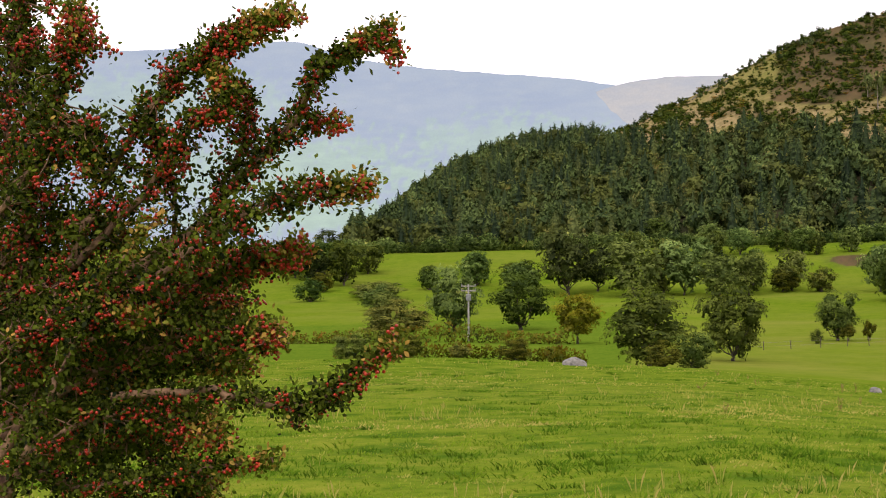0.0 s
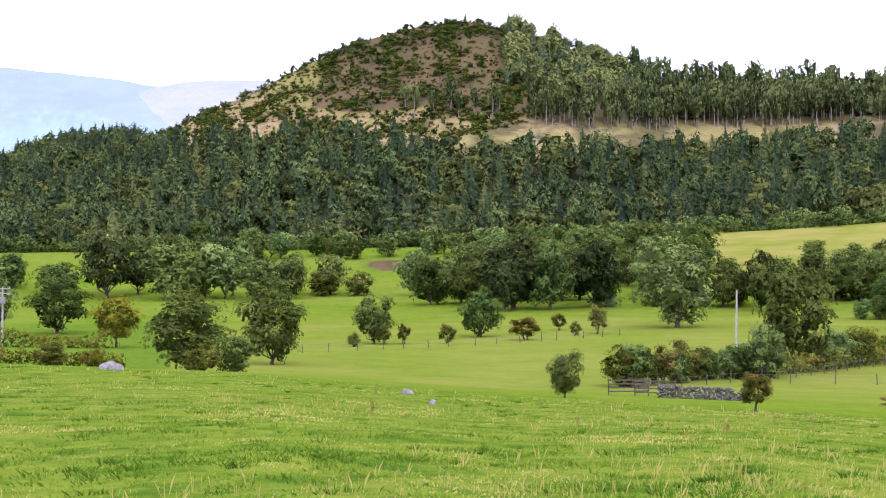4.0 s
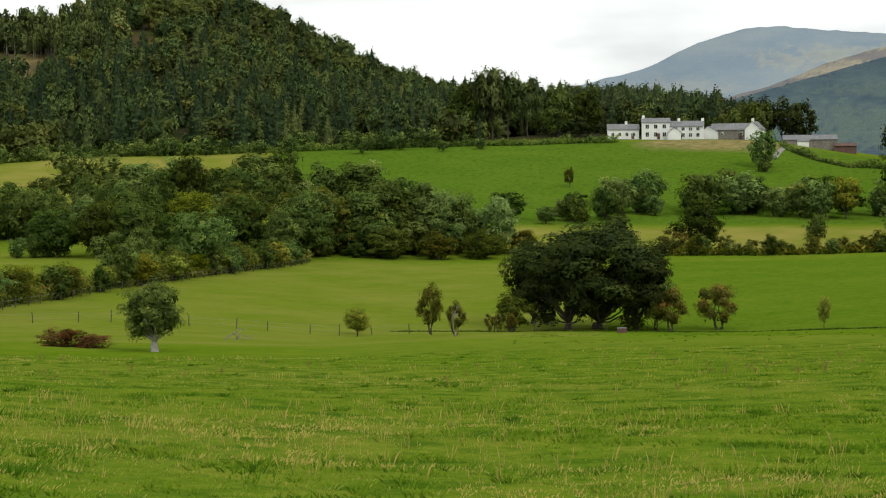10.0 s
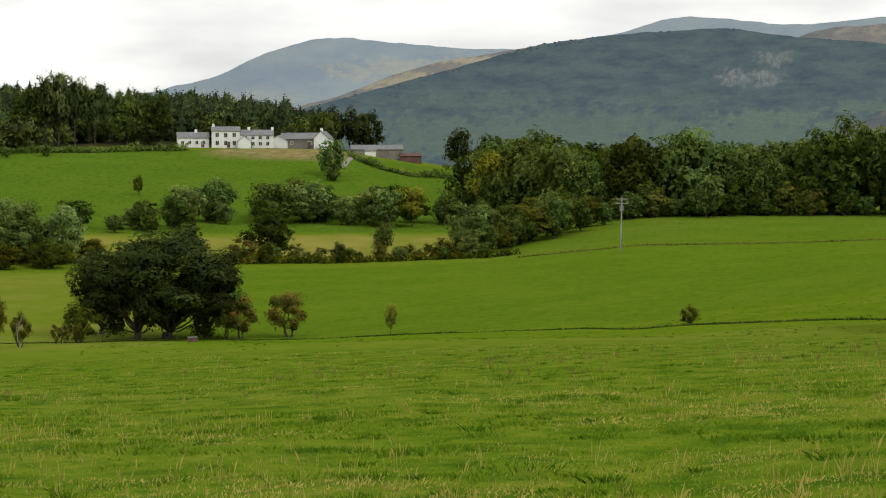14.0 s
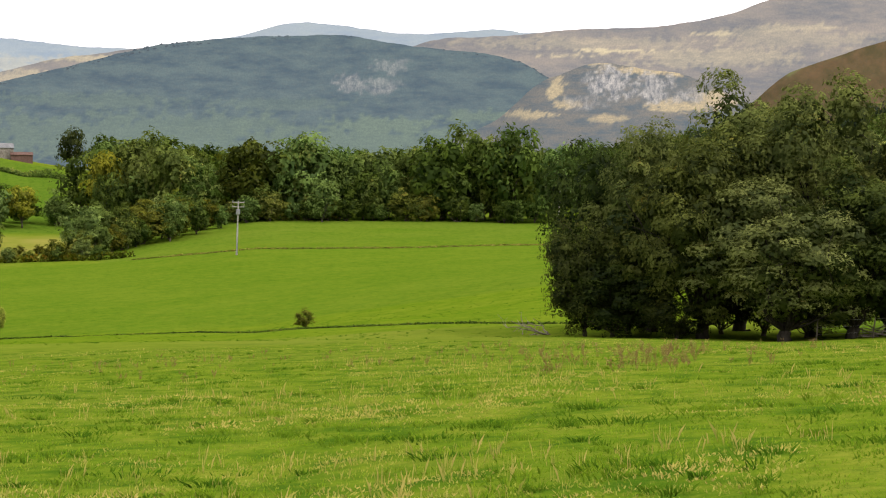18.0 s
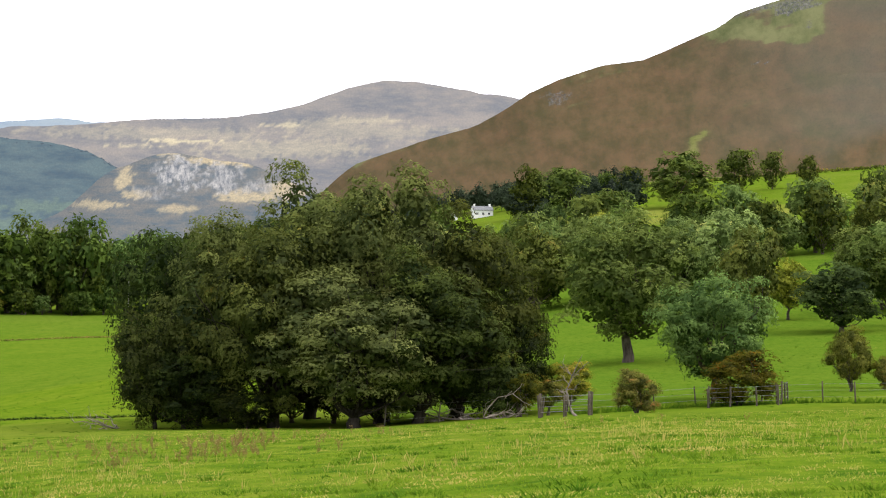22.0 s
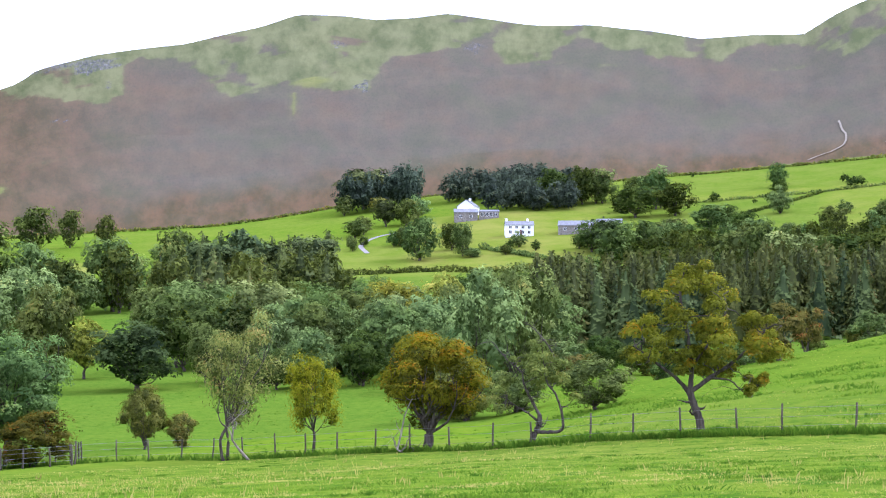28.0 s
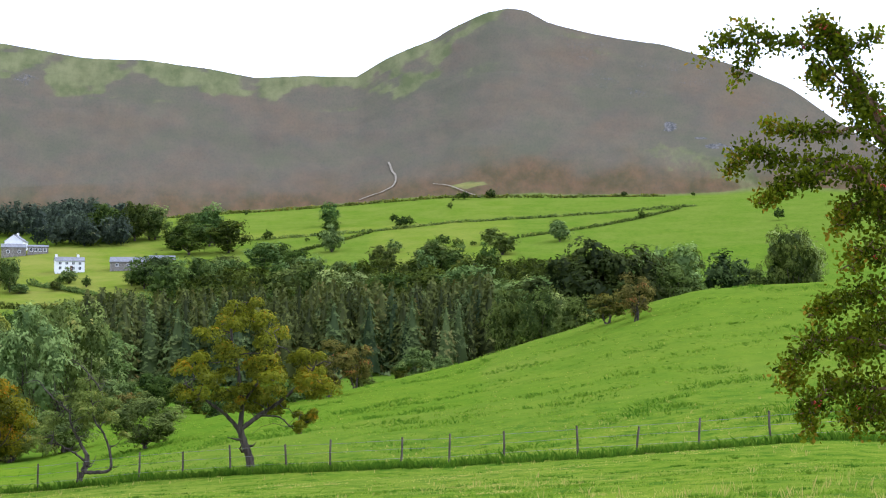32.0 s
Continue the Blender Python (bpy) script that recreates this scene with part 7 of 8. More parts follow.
N = 70000
gb_, gd_ = GR.uniform(-17, 136, N), 9 * (92 / 9) ** (GR.random(N) ** 0.85)
gx_, gy_ = gd_ * np.sin(np.radians(gb_)), gd_ * np.cos(np.radians(gb_))
lush = fbm(gx_ / 0.8, gy_ / 0.8, 3, 101) + 0.5 * fbm(gx_ / 3.5, gy_ / 3.5, 2, 103)
worn = fbm(gx_ / 6, gy_ / 6, 3, 102)
patch = fbm(gx_ / 1.6, gy_ / 1.6, 3, 105)
tufts("grass", "grazed pasture grass in green and straw-coloured patches", gb_, gd_, 5, 0.026 + 0.045 * smooth(0.0, 0.6, lush) + 0.012 * smooth(0.1, 0.4, worn) + 0.012 * GR.random(N),
      0.010 + 0.00042 * gd_, 0.06 + 0.004 * gd_, M_GRASS, 0.56 - 0.40 * smooth(-0.05, 0.5, lush) + 0.30 * smooth(-0.05, 0.45, worn) + 0.30 * smooth(0.0, 0.4, patch) + GR.normal(0, 0.06, N), 1.5, noise_=0.05)
N = 5200
gb_, gd_ = GR.uniform(-17, 136, N), 10 * (88 / 10) ** (GR.random(N) ** 0.8)
gx_, gy_ = gd_ * np.sin(np.radians(gb_)), gd_ * np.cos(np.radians(gb_))
keep = GR.random(N) < 0.12 + smooth(0.0, 0.5, fbm(gx_ / 3.5, gy_ / 3.5, 3, 104))
gb_, gd_ = gb_[keep], gd_[keep]
tufts("grass_tussocks", "small dark green tussocks left by the sheep", gb_, gd_, 46, GR.uniform(0.03, 0.085, len(gb_)), 0.009 + 0.0004 * gd_, GR.uniform(0.14, 0.55, len(gb_)), M_GRASS, GR.normal(0.15, 0.14, len(gb_)), 1.4, noise_=0.06)
N = 9000
gb_, gd_ = GR.uniform(44, 136, N), np.sqrt(GR.uniform(104 ** 2, 215 ** 2, N))
gx_, gy_ = gd_ * np.sin(np.radians(gb_)), gd_ * np.cos(np.radians(gb_))
keep = GR.random(N) < 0.25 + smooth(-0.1, 0.4, fbm(gx_ / 12, gy_ / 12, 3, 106))
gb_, gd_ = gb_[keep], gd_[keep]
tufts("grass_clumps", "small dark clumps of ranker grass in grazed fields", gb_, gd_, 12, GR.uniform(0.04, 0.10, len(gb_)), np.full(len(gb_), 0.05), GR.uniform(0.10, 0.34, len(gb_)), M_GRASS, GR.normal(0.14, 0.12, len(gb_)), 1.6, noise_=0.06)
N = 9500
sb, sd = GR.uniform(-17, 136, N), 9 * (90 / 9) ** (GR.random(N) ** 0.75)
sx, sy = sd * np.sin(np.radians(sb)), sd * np.cos(np.radians(sb))
keep = GR.random(N) < smooth(0.0, 0.45, fbm(sx / 7, sy / 7, 3, 102) + 0.15)
sb, sd = sb[keep], sd[keep]
tufts("seed_stalks", "pale dry seed stalks standing in the pasture", sb, sd, 4, GR.uniform(0.07, 0.22, len(sb)), 0.005 + 0.0002 * sd, 0.09 + 0 * sd, M_GRASS, 0.9 + 0 * sd, 0.5)


def weed(b, d, tall, seed):
    """A dead dock or thistle: a stem with side shoots and ragged brown heads."""
    rng = np.random.default_rng(seed)
    root = new("thistle")
    root.matrix_basis = Matrix.Translation(spot(b, d)) @ pose(0, 0, 0, 0, 0, rng.uniform(0, 360))
    tagged(root, "withered brown thistle with seed heads in the pasture", "weed", "thistles in the pasture")
    part("stem", WEEDS[seed % 3][0], root).scale = (tall, tall, tall)
    heads = part("seed_head", WEEDS[seed % 3][1], root)
    heads.scale = (tall, tall, tall)
    tagged(heads, kind="stuff")


def weed_meshes(seed):
    rng = np.random.default_rng(seed)
    wood, pts = [], []
    for i in range(4):
        a, top = rng.uniform(0, 6.28), rng.uniform(0.4, 1.0)
        base = np.array([math.cos(a), math.sin(a), 0]) * 0.08
        tip = base * rng.uniform(1, 6.5) + np.array([0, 0, top])
        wood.append(tube([base - np.array([0, 0, 0.05]), (base + tip) / 2 + rng.normal(size=3) * 0.02, tip], [0.012, 0.009, 0.005], 4))
        for k in range(9):
            s = 1.02 - 0.75 * rng.random() ** 1.5
            pts.append(base + (tip - base) * s + rng.normal(size=3) * 0.06)
    pts = np.array(pts)
    v, f = leaf_cards(rng, pts, rng.normal(size=pts.shape), 0.10)
    wv, wf = joined(wood)
    return mesh_of("stem", wv, wf, M_STALK, True, np.full(len(wv), 0.4)), mesh_of("seed_head", v, f, M_STALK, False, np.repeat(np.clip(rng.normal(0.4, 0.25, len(pts)), 0, 1), 6))


WEEDS = [weed_meshes(s) for s in (1, 2, 3)]
for i in range(120):
    weed(GR.uniform(8, 62), 32 + 44 * GR.random() ** 0.6, GR.uniform(0.10, 0.34), i)
for i in range(110):
    weed(GR.uniform(50, 80), GR.uniform(52, 75), GR.uniform(0.12, 0.36), i + 30)
for i in range(120):
    weed(GR.normal(74.4, 1.9), GR.uniform(40, 66), GR.uniform(0.14, 0.46), i + 50)
for i in range(22):
    weed(GR.uniform(56, 92), GR.uniform(60, 78), GR.uniform(0.2, 0.42), i + 120)

fb = np.concatenate([np.full(260, 1.0) * GR.uniform(b0, b1, 260) for b0, b1 in ((86, 97), (97, 106), (106, 119), (119, 135), (106, 119), (119, 135))])
fd = np.interp(fb, (86, 90, 94, 97, 101, 106, 112, 119, 125, 134), (108, 112, 108, 100, 92, 84, 79, 75, 72.5, 70)) - 0.6 + GR.normal(0, 0.35, len(fb))
tufts("fence_grass", "lush uncut grass and nettles along a fence", fb, fd, 9, GR.uniform(0.16, 0.42, len(fb)), 0.04 + 0 * fb, 0.3 + 0 * fb, M_GRASS, GR.uniform(0.0, 0.25, len(fb)), 0.9)

hb, hd = GR.uniform(108, 136, 15000), GR.uniform(78, 185, 15000)
hx, hy = hd * np.sin(np.radians(hb)), hd * np.cos(np.radians(hb))
hp = fbm(hx / 4, hy / 4, 3, 111)
keep = GR.random(15000) < 0.25 + 0.8 * smooth(-0.1, 0.4, hp)
hb, hd, hp = hb[keep], hd[keep], hp[keep]
tufts("hill_grass", "uneven grazed grass on a steep green bank", hb, hd, 5, 0.07 + 0.16 * smooth(0, 0.5, hp), 0.07 + 0 * hb, 0.4 + 0 * hb, M_GRASS, 0.5 - 0.35 * smooth(0.05, 0.5, hp) + GR.normal(0, 0.12, len(hb)), 1.5)

# ---- fences, poles, walls, hedges ----
M_POST = simple("weathered_fence_wood", (0.055, 0.046, 0.032), (0.145, 0.122, 0.090), 14.0, 0.95, 0.6, 0.01, 0.1, stretch=(1, 1, 0.15))
M_WIRE = simple("grey_fence_wire", (0.22, 0.22, 0.22), (0.34, 0.34, 0.34), 30.0, 0.5, 0.1, 0.001, 0.4, 0.8)
M_POLE = simple("silvered_pole_wood", (0.26, 0.245, 0.22), (0.42, 0.40, 0.36), 9.0, 0.95, 0.6, 0.01, 0.1, stretch=(1, 1, 0.1))
M_IRON = simple("grey_metal", (0.20, 0.205, 0.21), (0.32, 0.325, 0.33), 8.0, 0.45, 0.2, 0.004, 0.5, 0.6)
M_STONE = simple("grey_field_stone", (0.12, 0.115, 0.105), (0.32, 0.30, 0.27), 5.0, 0.95, 0.8, 0.03, 0.1)


def box(w, d, h, bevel=0.0, z=0.0):
    bm = bmesh.new()
    bmesh.ops.create_cube(bm, size=1.0)
    for v in bm.verts:
        v.co = Vector((v.co.x * w, v.co.y * d, (v.co.z + 0.5) * h + z))
    if bevel:
        bmesh.ops.bevel(bm, geom=bm.edges[:], offset=bevel, segments=1, affect="EDGES")
    return bm


def post_mesh(seed, tall):
    rng = np.random.default_rng(seed)
    r = 0.05
    v, f = tube([(0, 0, -0.3), (rng.normal() * 0.01, rng.normal() * 0.01, tall * 0.5), (rng.normal() * 0.02, rng.normal() * 0.02, tall - 0.02), (0, 0, tall)], [r, r * 0.95, r * 0.9, r * 0.4], 7)
    return mesh_of("post", v, f, M_POST, True)


POSTS = [post_mesh(s, t) for s, t in ((1, 1.25), (2, 1.18), (3, 1.32))]


def fence(label, corners, gap, wires=(0.35, 0.75, 1.12), wobble=0.15, thick=1.0):
    """Posts and strained wire along corner points given by bearing and distance."""
    rng = np.random.default_rng(int(corners[0][0] * 7) + 400)
    root = new("wire_fence")
    tagged(root, label, "fence")
    pts = []
    for (b0, d0), (b1, d1) in zip(corners[:-1], corners[1:]):
        a, c = spot(b0, d0), spot(b1, d1)
        n = max(1, int((c - a).length / gap))
        pts += [a.lerp(c, (i + rng.uniform(-wobble, wobble) * (i > 0)) / n) for i in range(n)]
    pts.append(spot(*corners[-1]))
    feet = []
    for p in pts:
        q = Vector((p.x, p.y, float(land(np.array([math.degrees(math.atan2(p.x, p.y))]), np.array([math.hypot(p.x, p.y)]))[0])))
        feet.append(q)
        o = part("post", POSTS[rng.integers(3)], root)
        o.matrix_basis = Matrix.Translation(q) @ pose(0, 0, 0, rng.normal() * 2.5, rng.normal() * 2.5, rng.uniform(0, 360)) @ Matrix.Diagonal((thick, thick, rng.uniform(0.92, 1.06), 1))
    for h in wires:
        v, f = tube([q + Vector((0, 0, h)) for q in feet], [0.006 * thick] * len(feet), 4)
        part("wire", mesh_of("wire", v, f, M_WIRE), root)
    return root


fence("post and wire stock fence along a row of old hawthorns", ((80, 104), (86, 108), (90, 112), (94, 108), (97, 100), (101, 92), (106, 84), (112, 79), (119, 75), (125, 72.5), (134, 70)), 2.45)
fence("stock fence along the foot of a field hedge", ((20.9, 187), (24, 196), (26.95, 211), (30.1, 238), (34, 279), (37.3, 324)), 3.0, (0.5, 1.0), 0.15, 1.3)
fence("low stock fence across the bottom of the pasture", ((24.5, 196), (30, 200), (36, 203), (42, 205), (47, 205)), 4.0, (0.5, 1.0), 0.2, 1.2)
fence("stock fence beside scattered field trees", ((8.5, 236), (12, 246), (16.5, 262), (20.5, 280)), 4.0, (0.5, 1.0), 0.2, 1.2)


def pole(bearing, distance, tall, arms, box_too, label):
    """A power pole with a crossarm, insulators and, on some, a transformer."""
    root = new("power_pole")
    root.matrix_basis = Matrix.Translation(spot(bearing, distance)) @ pose(0, 0, 0, 0, 1.2, -bearing)
    tagged(root, label, "pole")
    v, f = tube([(0, 0, -0.5), (0, 0, tall * 0.5), (0, 0, tall)], [0.17, 0.15, 0.12], 10)
    part("pole", mesh_of("pole", v, f, M_POLE, True), root)
    for z in arms:
        arm = part("crossarm", bm_mesh("crossarm", box(2.2, 0.12, 0.14, 0.01, tall - z), M_POLE), root)
        for x in (-1.0, 0.0, 1.0):
            v, f = tube([(x, 0, tall - z + 0.1), (x, 0, tall - z + 0.2), (x, 0, tall - z + 0.28), (x, 0, tall - z + 0.4)], [0.03, 0.09, 0.05, 0.07], 8)
            part("insulator", mesh_of("insulator", v, f, M_IRON, True), arm)
    if box_too:
        part("transformer", bm_mesh("transformer", box(0.75, 0.6, 0.95, 0.05, tall - 2.4), M_IRON), root, "grey transformer tank")
        v, f = tube([(0.1, -0.19, 0.3), (0.1, -0.19, 2.2)], [0.06, 0.06], 6)
        part("cable_guard", mesh_of("cable_guard", v, f, M_IRON), root)
    return root


pole(0.76, 262, 8.4, (0.3, 1.0), True, "grey wooden power pole with crossarms and a transformer above a hedge")
pole(24.2, 245, 8.2, (), False, "plain pale wooden pole beside a tall ash tree")
pole(61.35, 316, 9.6, (0.3, 1.1), True, "grey power pole with crossarm and transformer standing in a green field")
pole(71.75, 400, 9.0, (0.3,), False, "thin wooden power pole in front of a wood")


M_WALLSTONE = simple("dark_weathered_wall_stone", (0.06, 0.055, 0.045), (0.20, 0.185, 0.155), 3.0, 0.95, 0.6, 0.03, 0.1)


def stone_meshes():
    out = []
    for s in range(6):
        rng = np.random.default_rng(200 + s)
        v, f = ICO
        q = v * np.array([rng.uniform(0.8, 1.4), rng.uniform(0.7, 1.0), rng.uniform(0.5, 0.75)]) * (1 + 0.22 * rng.normal(size=(len(v), 1)))
        out.append(mesh_of("stone", q, f, M_WALLSTONE, False))
    return out


STONES = stone_meshes()


def stone_wall(label, b0, d0, b1, d1, tall, size, courses, gaps=0.0):
    """A dry stone wall of single stones in rough courses."""
    rng = np.random.default_rng(int(b0 * 13) + 900)
    root = new("dry_stone_wall")
    tagged(root, label, "stone wall")
    a, c = spot(b0, d0), spot(b1, d1)
    long = (c - a).length
    n = int(long / (size * 1.5))
    for k in range(courses):
        for i in range(n):
            s = (i + rng.uniform(-0.3, 0.3) + 0.5 * (k % 2)) / n
            if vnoise(np.array([s * 9.0]), np.array([b0]), 3)[0] * 0.5 + 0.5 < gaps * k / courses:
                continue
            p = a.lerp(c, s)
            z = float(land(np.array([math.degrees(math.atan2(p.x, p.y))]), np.array([math.hypot(p.x, p.y)]))[0])
            o = part("stone", STONES[rng.integers(6)], root)
            o.matrix_basis = (Matrix.Translation((p.x + rng.normal() * 0.05, p.y + rng.normal() * 0.05, z + (k + 0.4) * tall / courses))
                              @ pose(0, 0, 0, rng.normal() * 12, rng.normal() * 12, rng.uniform(0, 360)) @ Matrix.Scale(size * rng.uniform(0.7, 1.15), 4))
    return root


stone_wall("tumbled grey dry stone wall below the pasture", 21.7, 118, 24.5, 118, 0.85, 0.15, 7, 0.35)


def hurdle(b, d, turn, wood, label):
    root = new("wooden_hurdle")
    root.matrix_basis = Matrix.Translation(spot(b, d)) @ pose(0, 0, 0, 0, 0, turn - b)
    tagged(root, label, "gate")
    for x in (-1.35, 1.35):
        part("upright", bm_mesh("upright", box(0.09, 0.07, 1.25, 0.01, -0.1), wood), root).location = (x, 0, 0)
    for z in (0.25, 0.5, 0.75, 1.0):
        part("rail", bm_mesh("rail", box(2.7, 0.035, 0.09, 0.008, z), wood), root)


hurdle(20.75, 120, 8, M_POST, "grey weathered sheep hurdle leaning at a stone wall")
hurdle(21.6, 119, -6, M_POST, "grey weathered sheep hurdle leaning at a stone wall")


def boulder(b, d, w, h, seed):
    rng = np.random.default_rng(seed)
    bm = bmesh.new()
    bmesh.ops.create_icosphere(bm, subdivisions=3, radius=1.0)
    for v in bm.verts:
        k = 1 + 0.16 * noise.noise(v.co * 1.6 + Vector((seed, 0, 0))) + 0.06 * noise.noise(v.co * 5)
        v.co = Vector((v.co.x * w / 2 * k, v.co.y * w / 2.6 * k, v.co.z * h * k))
    ob = new("boulder", bm_mesh("boulder", bm, M_STONE))
    ob.matrix_basis = Matrix.Translation(spot(b, d)) @ pose(0, 0, 0, 0, 0, rng.uniform(-20, 20) - b)
    tagged(ob, "pale grey boulder half sunk in pasture grass", "rock")


boulder(4.15, 80, 1.15, 0.36, 1)
boulder(13.6, 70, 0.5, 0.22, 2)
boulder(14.4, 60, 0.3, 0.16, 3)


def hedge(label, material, corners, tall, wide, card=0.55, density=26, name="hedge"):
    """A long hedge of leaf sprays with an uneven top."""
    rng = np.random.default_rng(int(abs(corners[0][0]) * 31 + corners[0][1]))
    pts, outs, tints = [], [], []
    for (b0, d0), (b1, d1) in zip(corners[:-1], corners[1:]):
        a, c = spot(b0, d0), spot(b1, d1)
        n = int((c - a).length * density)
        s = rng.random(n)
        p = np.array(a)[None] + (np.array(c) - np.array(a))[None] * s[:, None]
        top = tall * (0.85 + 0.45 * vnoise(p[:, 0] / 3.0, p[:, 1] / 3.0, 7) + 0.2 * vnoise(p[:, 0] / 0.9, p[:, 1] / 0.9, 8))
        q = rng.normal(size=(n, 3))
        q /= np.linalg.norm(q, axis=1)[:, None]
        p[:, :2] += q[:, :2] * wide * 0.5
        z = land(np.degrees(np.arctan2(p[:, 0], p[:, 1])), np.hypot(p[:, 0], p[:, 1]))
        p[:, 2] = z + np.clip(0.5 + 0.5 * q[:, 2], 0, 1) * top
        pts.append(p)
        outs.append(q)
        # hedge top tinted lighter than its sides, the way daylight would leave it
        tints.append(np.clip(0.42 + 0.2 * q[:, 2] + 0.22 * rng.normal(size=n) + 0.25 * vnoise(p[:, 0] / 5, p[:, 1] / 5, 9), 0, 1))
    v, f = leaf_cards(rng, np.concatenate(pts), np.concatenate(outs), card)
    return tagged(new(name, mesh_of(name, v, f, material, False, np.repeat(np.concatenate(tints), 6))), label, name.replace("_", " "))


belt(("brown", "bush", "brown", "rust", "bush"), 20.6, 191, 25.2, 207, 17, (3.4, 4.9), 1.0, 1.0)
hedge("tall mixed field hedge in front of a fence", M_HAW, ((25, 206), (26.95, 216), (30.1, 243), (34, 284), (37.3, 330)), 2.6, 2.6, 0.36, 70)
belt(("bush", "brown", "gold", "bush"), 27.2, 220, 37.0, 328, 24, (2.8, 5.2), 1.1, 2.0)
hedge("low brown hedge beyond the brow of the pasture", M_HAW, ((-3.4, 150), (0, 152), (4.4, 152)), 1.3, 2.0, 0.32, 60)
hedge("clipped dark hedge along the top of a hay field", M_OAK, ((21.5, 556), (26, 556), (31, 558), (36, 562), (41, 566), (47.4, 572)), 2.2, 3.0, 0.8, 24)
hedge("dark hedge winding down from a farm", M_OAK, ((52.6, 568), (53.15, 558), (53.73, 550), (54.61, 544), (55.6, 550), (56.4, 548)), 2.0, 2.6, 0.6, 44)
hedge("low mixed hedge across a valley field", M_HAW, ((38, 352), (44, 354), (50, 352), (56, 350), (58, 346)), 1.7, 2.0, 0.6, 24)
hedge("brown field hedge below the wood", M_HAW, ((-16, 262), (-6, 262), (0, 258), (4.2, 250)), 2.4, 2.6, 0.5, 30)
hedge("rough bank of uncut grass across the field", M_OAK, ((40, 209), (48.5, 205), (55.9, 192), (60, 176), (64, 151), (67.5, 138), (71.5, 129), (76, 124)), 0.12, 0.35, 0.16, 46, "grass_bank")
hedge("rough brown bank between two fields", M_HAW, ((58, 336), (63, 324), (70, 328), (80, 322)), 0.22, 1.8, 0.3, 26, "grass_bank")
hedge("dark hedge between hillside fields", M_OAK, ((98.5, 560), (104, 575), (109.5, 560)), 2.2, 3.0, 0.8, 26)
hedge("dark hedge between hillside fields", M_OAK, ((105.6, 640), (108, 605), (110, 590), (112.6, 585)), 2.0, 2.6, 0.7, 26)
hedge("bracken-brown wall line along the foot of the fell", M_HAW, ((86.5, 800), (92, 808), (97, 806), (103, 828), (110, 842), (118, 846), (126, 860)), 1.4, 2.0, 0.9, 12)
for line in (((111.5, 735), (116.5, 742), (121, 765), (127, 800)), ((112, 655), (114.5, 700), (116.5, 740)), ((121, 700), (124, 735), (126.5, 790))):
    hedge("dark hillside field wall grown over with thorns", M_OAK, line, 1.3, 1.6, 0.7, 14)
plant("bramble", 29.3, 116, 1.3, 2.6)
plant("bramble", 29.9, 115, 1.15, 2.8)
plant("bramble", 30.5, 114, 0.85, 2.6)
hedge("strip of wood edge bushes at the bottom of the hill", M_OAK, ((-3, 588), (6, 570), (14, 572), (22, 568)), 3.4, 4.0, 1.0, 30)


# ---- farmhouses ----
M_WHITE = simple("whitewashed_render", (0.80, 0.80, 0.79), (0.86, 0.86, 0.85), 1.2, 0.9, 0.2, 0.01, 0.15)
M_SLATE = simple("grey_slate", (0.14, 0.145, 0.15), (0.24, 0.245, 0.25), 1.6, 0.75, 0.4, 0.02, 0.3)
M_RUBBLE = simple("brown_rubble_stone", (0.15, 0.135, 0.115), (0.30, 0.275, 0.24), 2.2, 0.95, 0.8, 0.05, 0.1)
M_TIN = simple("red_brown_tin", (0.10, 0.055, 0.045), (0.17, 0.10, 0.08), 2.0, 0.8, 0.3, 0.02, 0.2)
M_GLASS = simple("dark_window_glass", (0.02, 0.022, 0.026), (0.04, 0.044, 0.05), 0.6, 0.08, 0.0, 0.0, 0.6)


def gabled(w, d, eaves, ridge, material):
    """Walls of a gabled block, the ridge along x."""
    bm = bmesh.new()
    x, y = w / 2, d / 2
    c = [bm.verts.new(p) for p in ((-x, -y, -1.5), (x, -y, -1.5), (x, y, -1.5), (-x, y, -1.5), (-x, -y, eaves), (x, -y, eaves), (x, y, eaves), (-x, y, eaves), (-x, 0, ridge), (x, 0, ridge))]
    for f in ((0, 1, 5, 4), (2, 3, 7, 6), (1, 2, 6, 9, 5), (3, 0, 4, 8, 7), (4, 5, 9, 8), (6, 7, 8, 9), (3, 2, 1, 0)):
        bm.faces.new([c[i] for i in f])
    return bm_mesh("wall", bm, material)


def slab_roof(w, d, eaves, ridge, material):
    bm = bmesh.new()
    x, y, t, over = w / 2 + 0.2, d / 2, 0.16, 0.3
    k = (ridge - eaves) / y
    lo = eaves - over * k
    c = [bm.verts.new(p) for p in ((-x, -y - over, lo + 0.03), (-x, 0, ridge + 0.03), (-x, y + over, lo + 0.03), (-x, y + over, lo + t), (-x, 0, ridge + t + 0.05), (-x, -y - over, lo + t),
                                   (x, -y - over, lo + 0.03), (x, 0, ridge + 0.03), (x, y + over, lo + 0.03), (x, y + over, lo + t), (x, 0, ridge + t + 0.05), (x, -y - over, lo + t))]
    for f in ((0, 1, 4, 5), (1, 2, 3, 4), (6, 11, 10, 7), (7, 10, 9, 8), (5, 4, 10, 11), (4, 3, 9, 10), (0, 6, 7, 1), (1, 7, 8, 2), (0, 5, 11, 6), (2, 8, 9, 3)):
        bm.faces.new([c[i] for i in f])
    return bm_mesh("roof", bm, material)


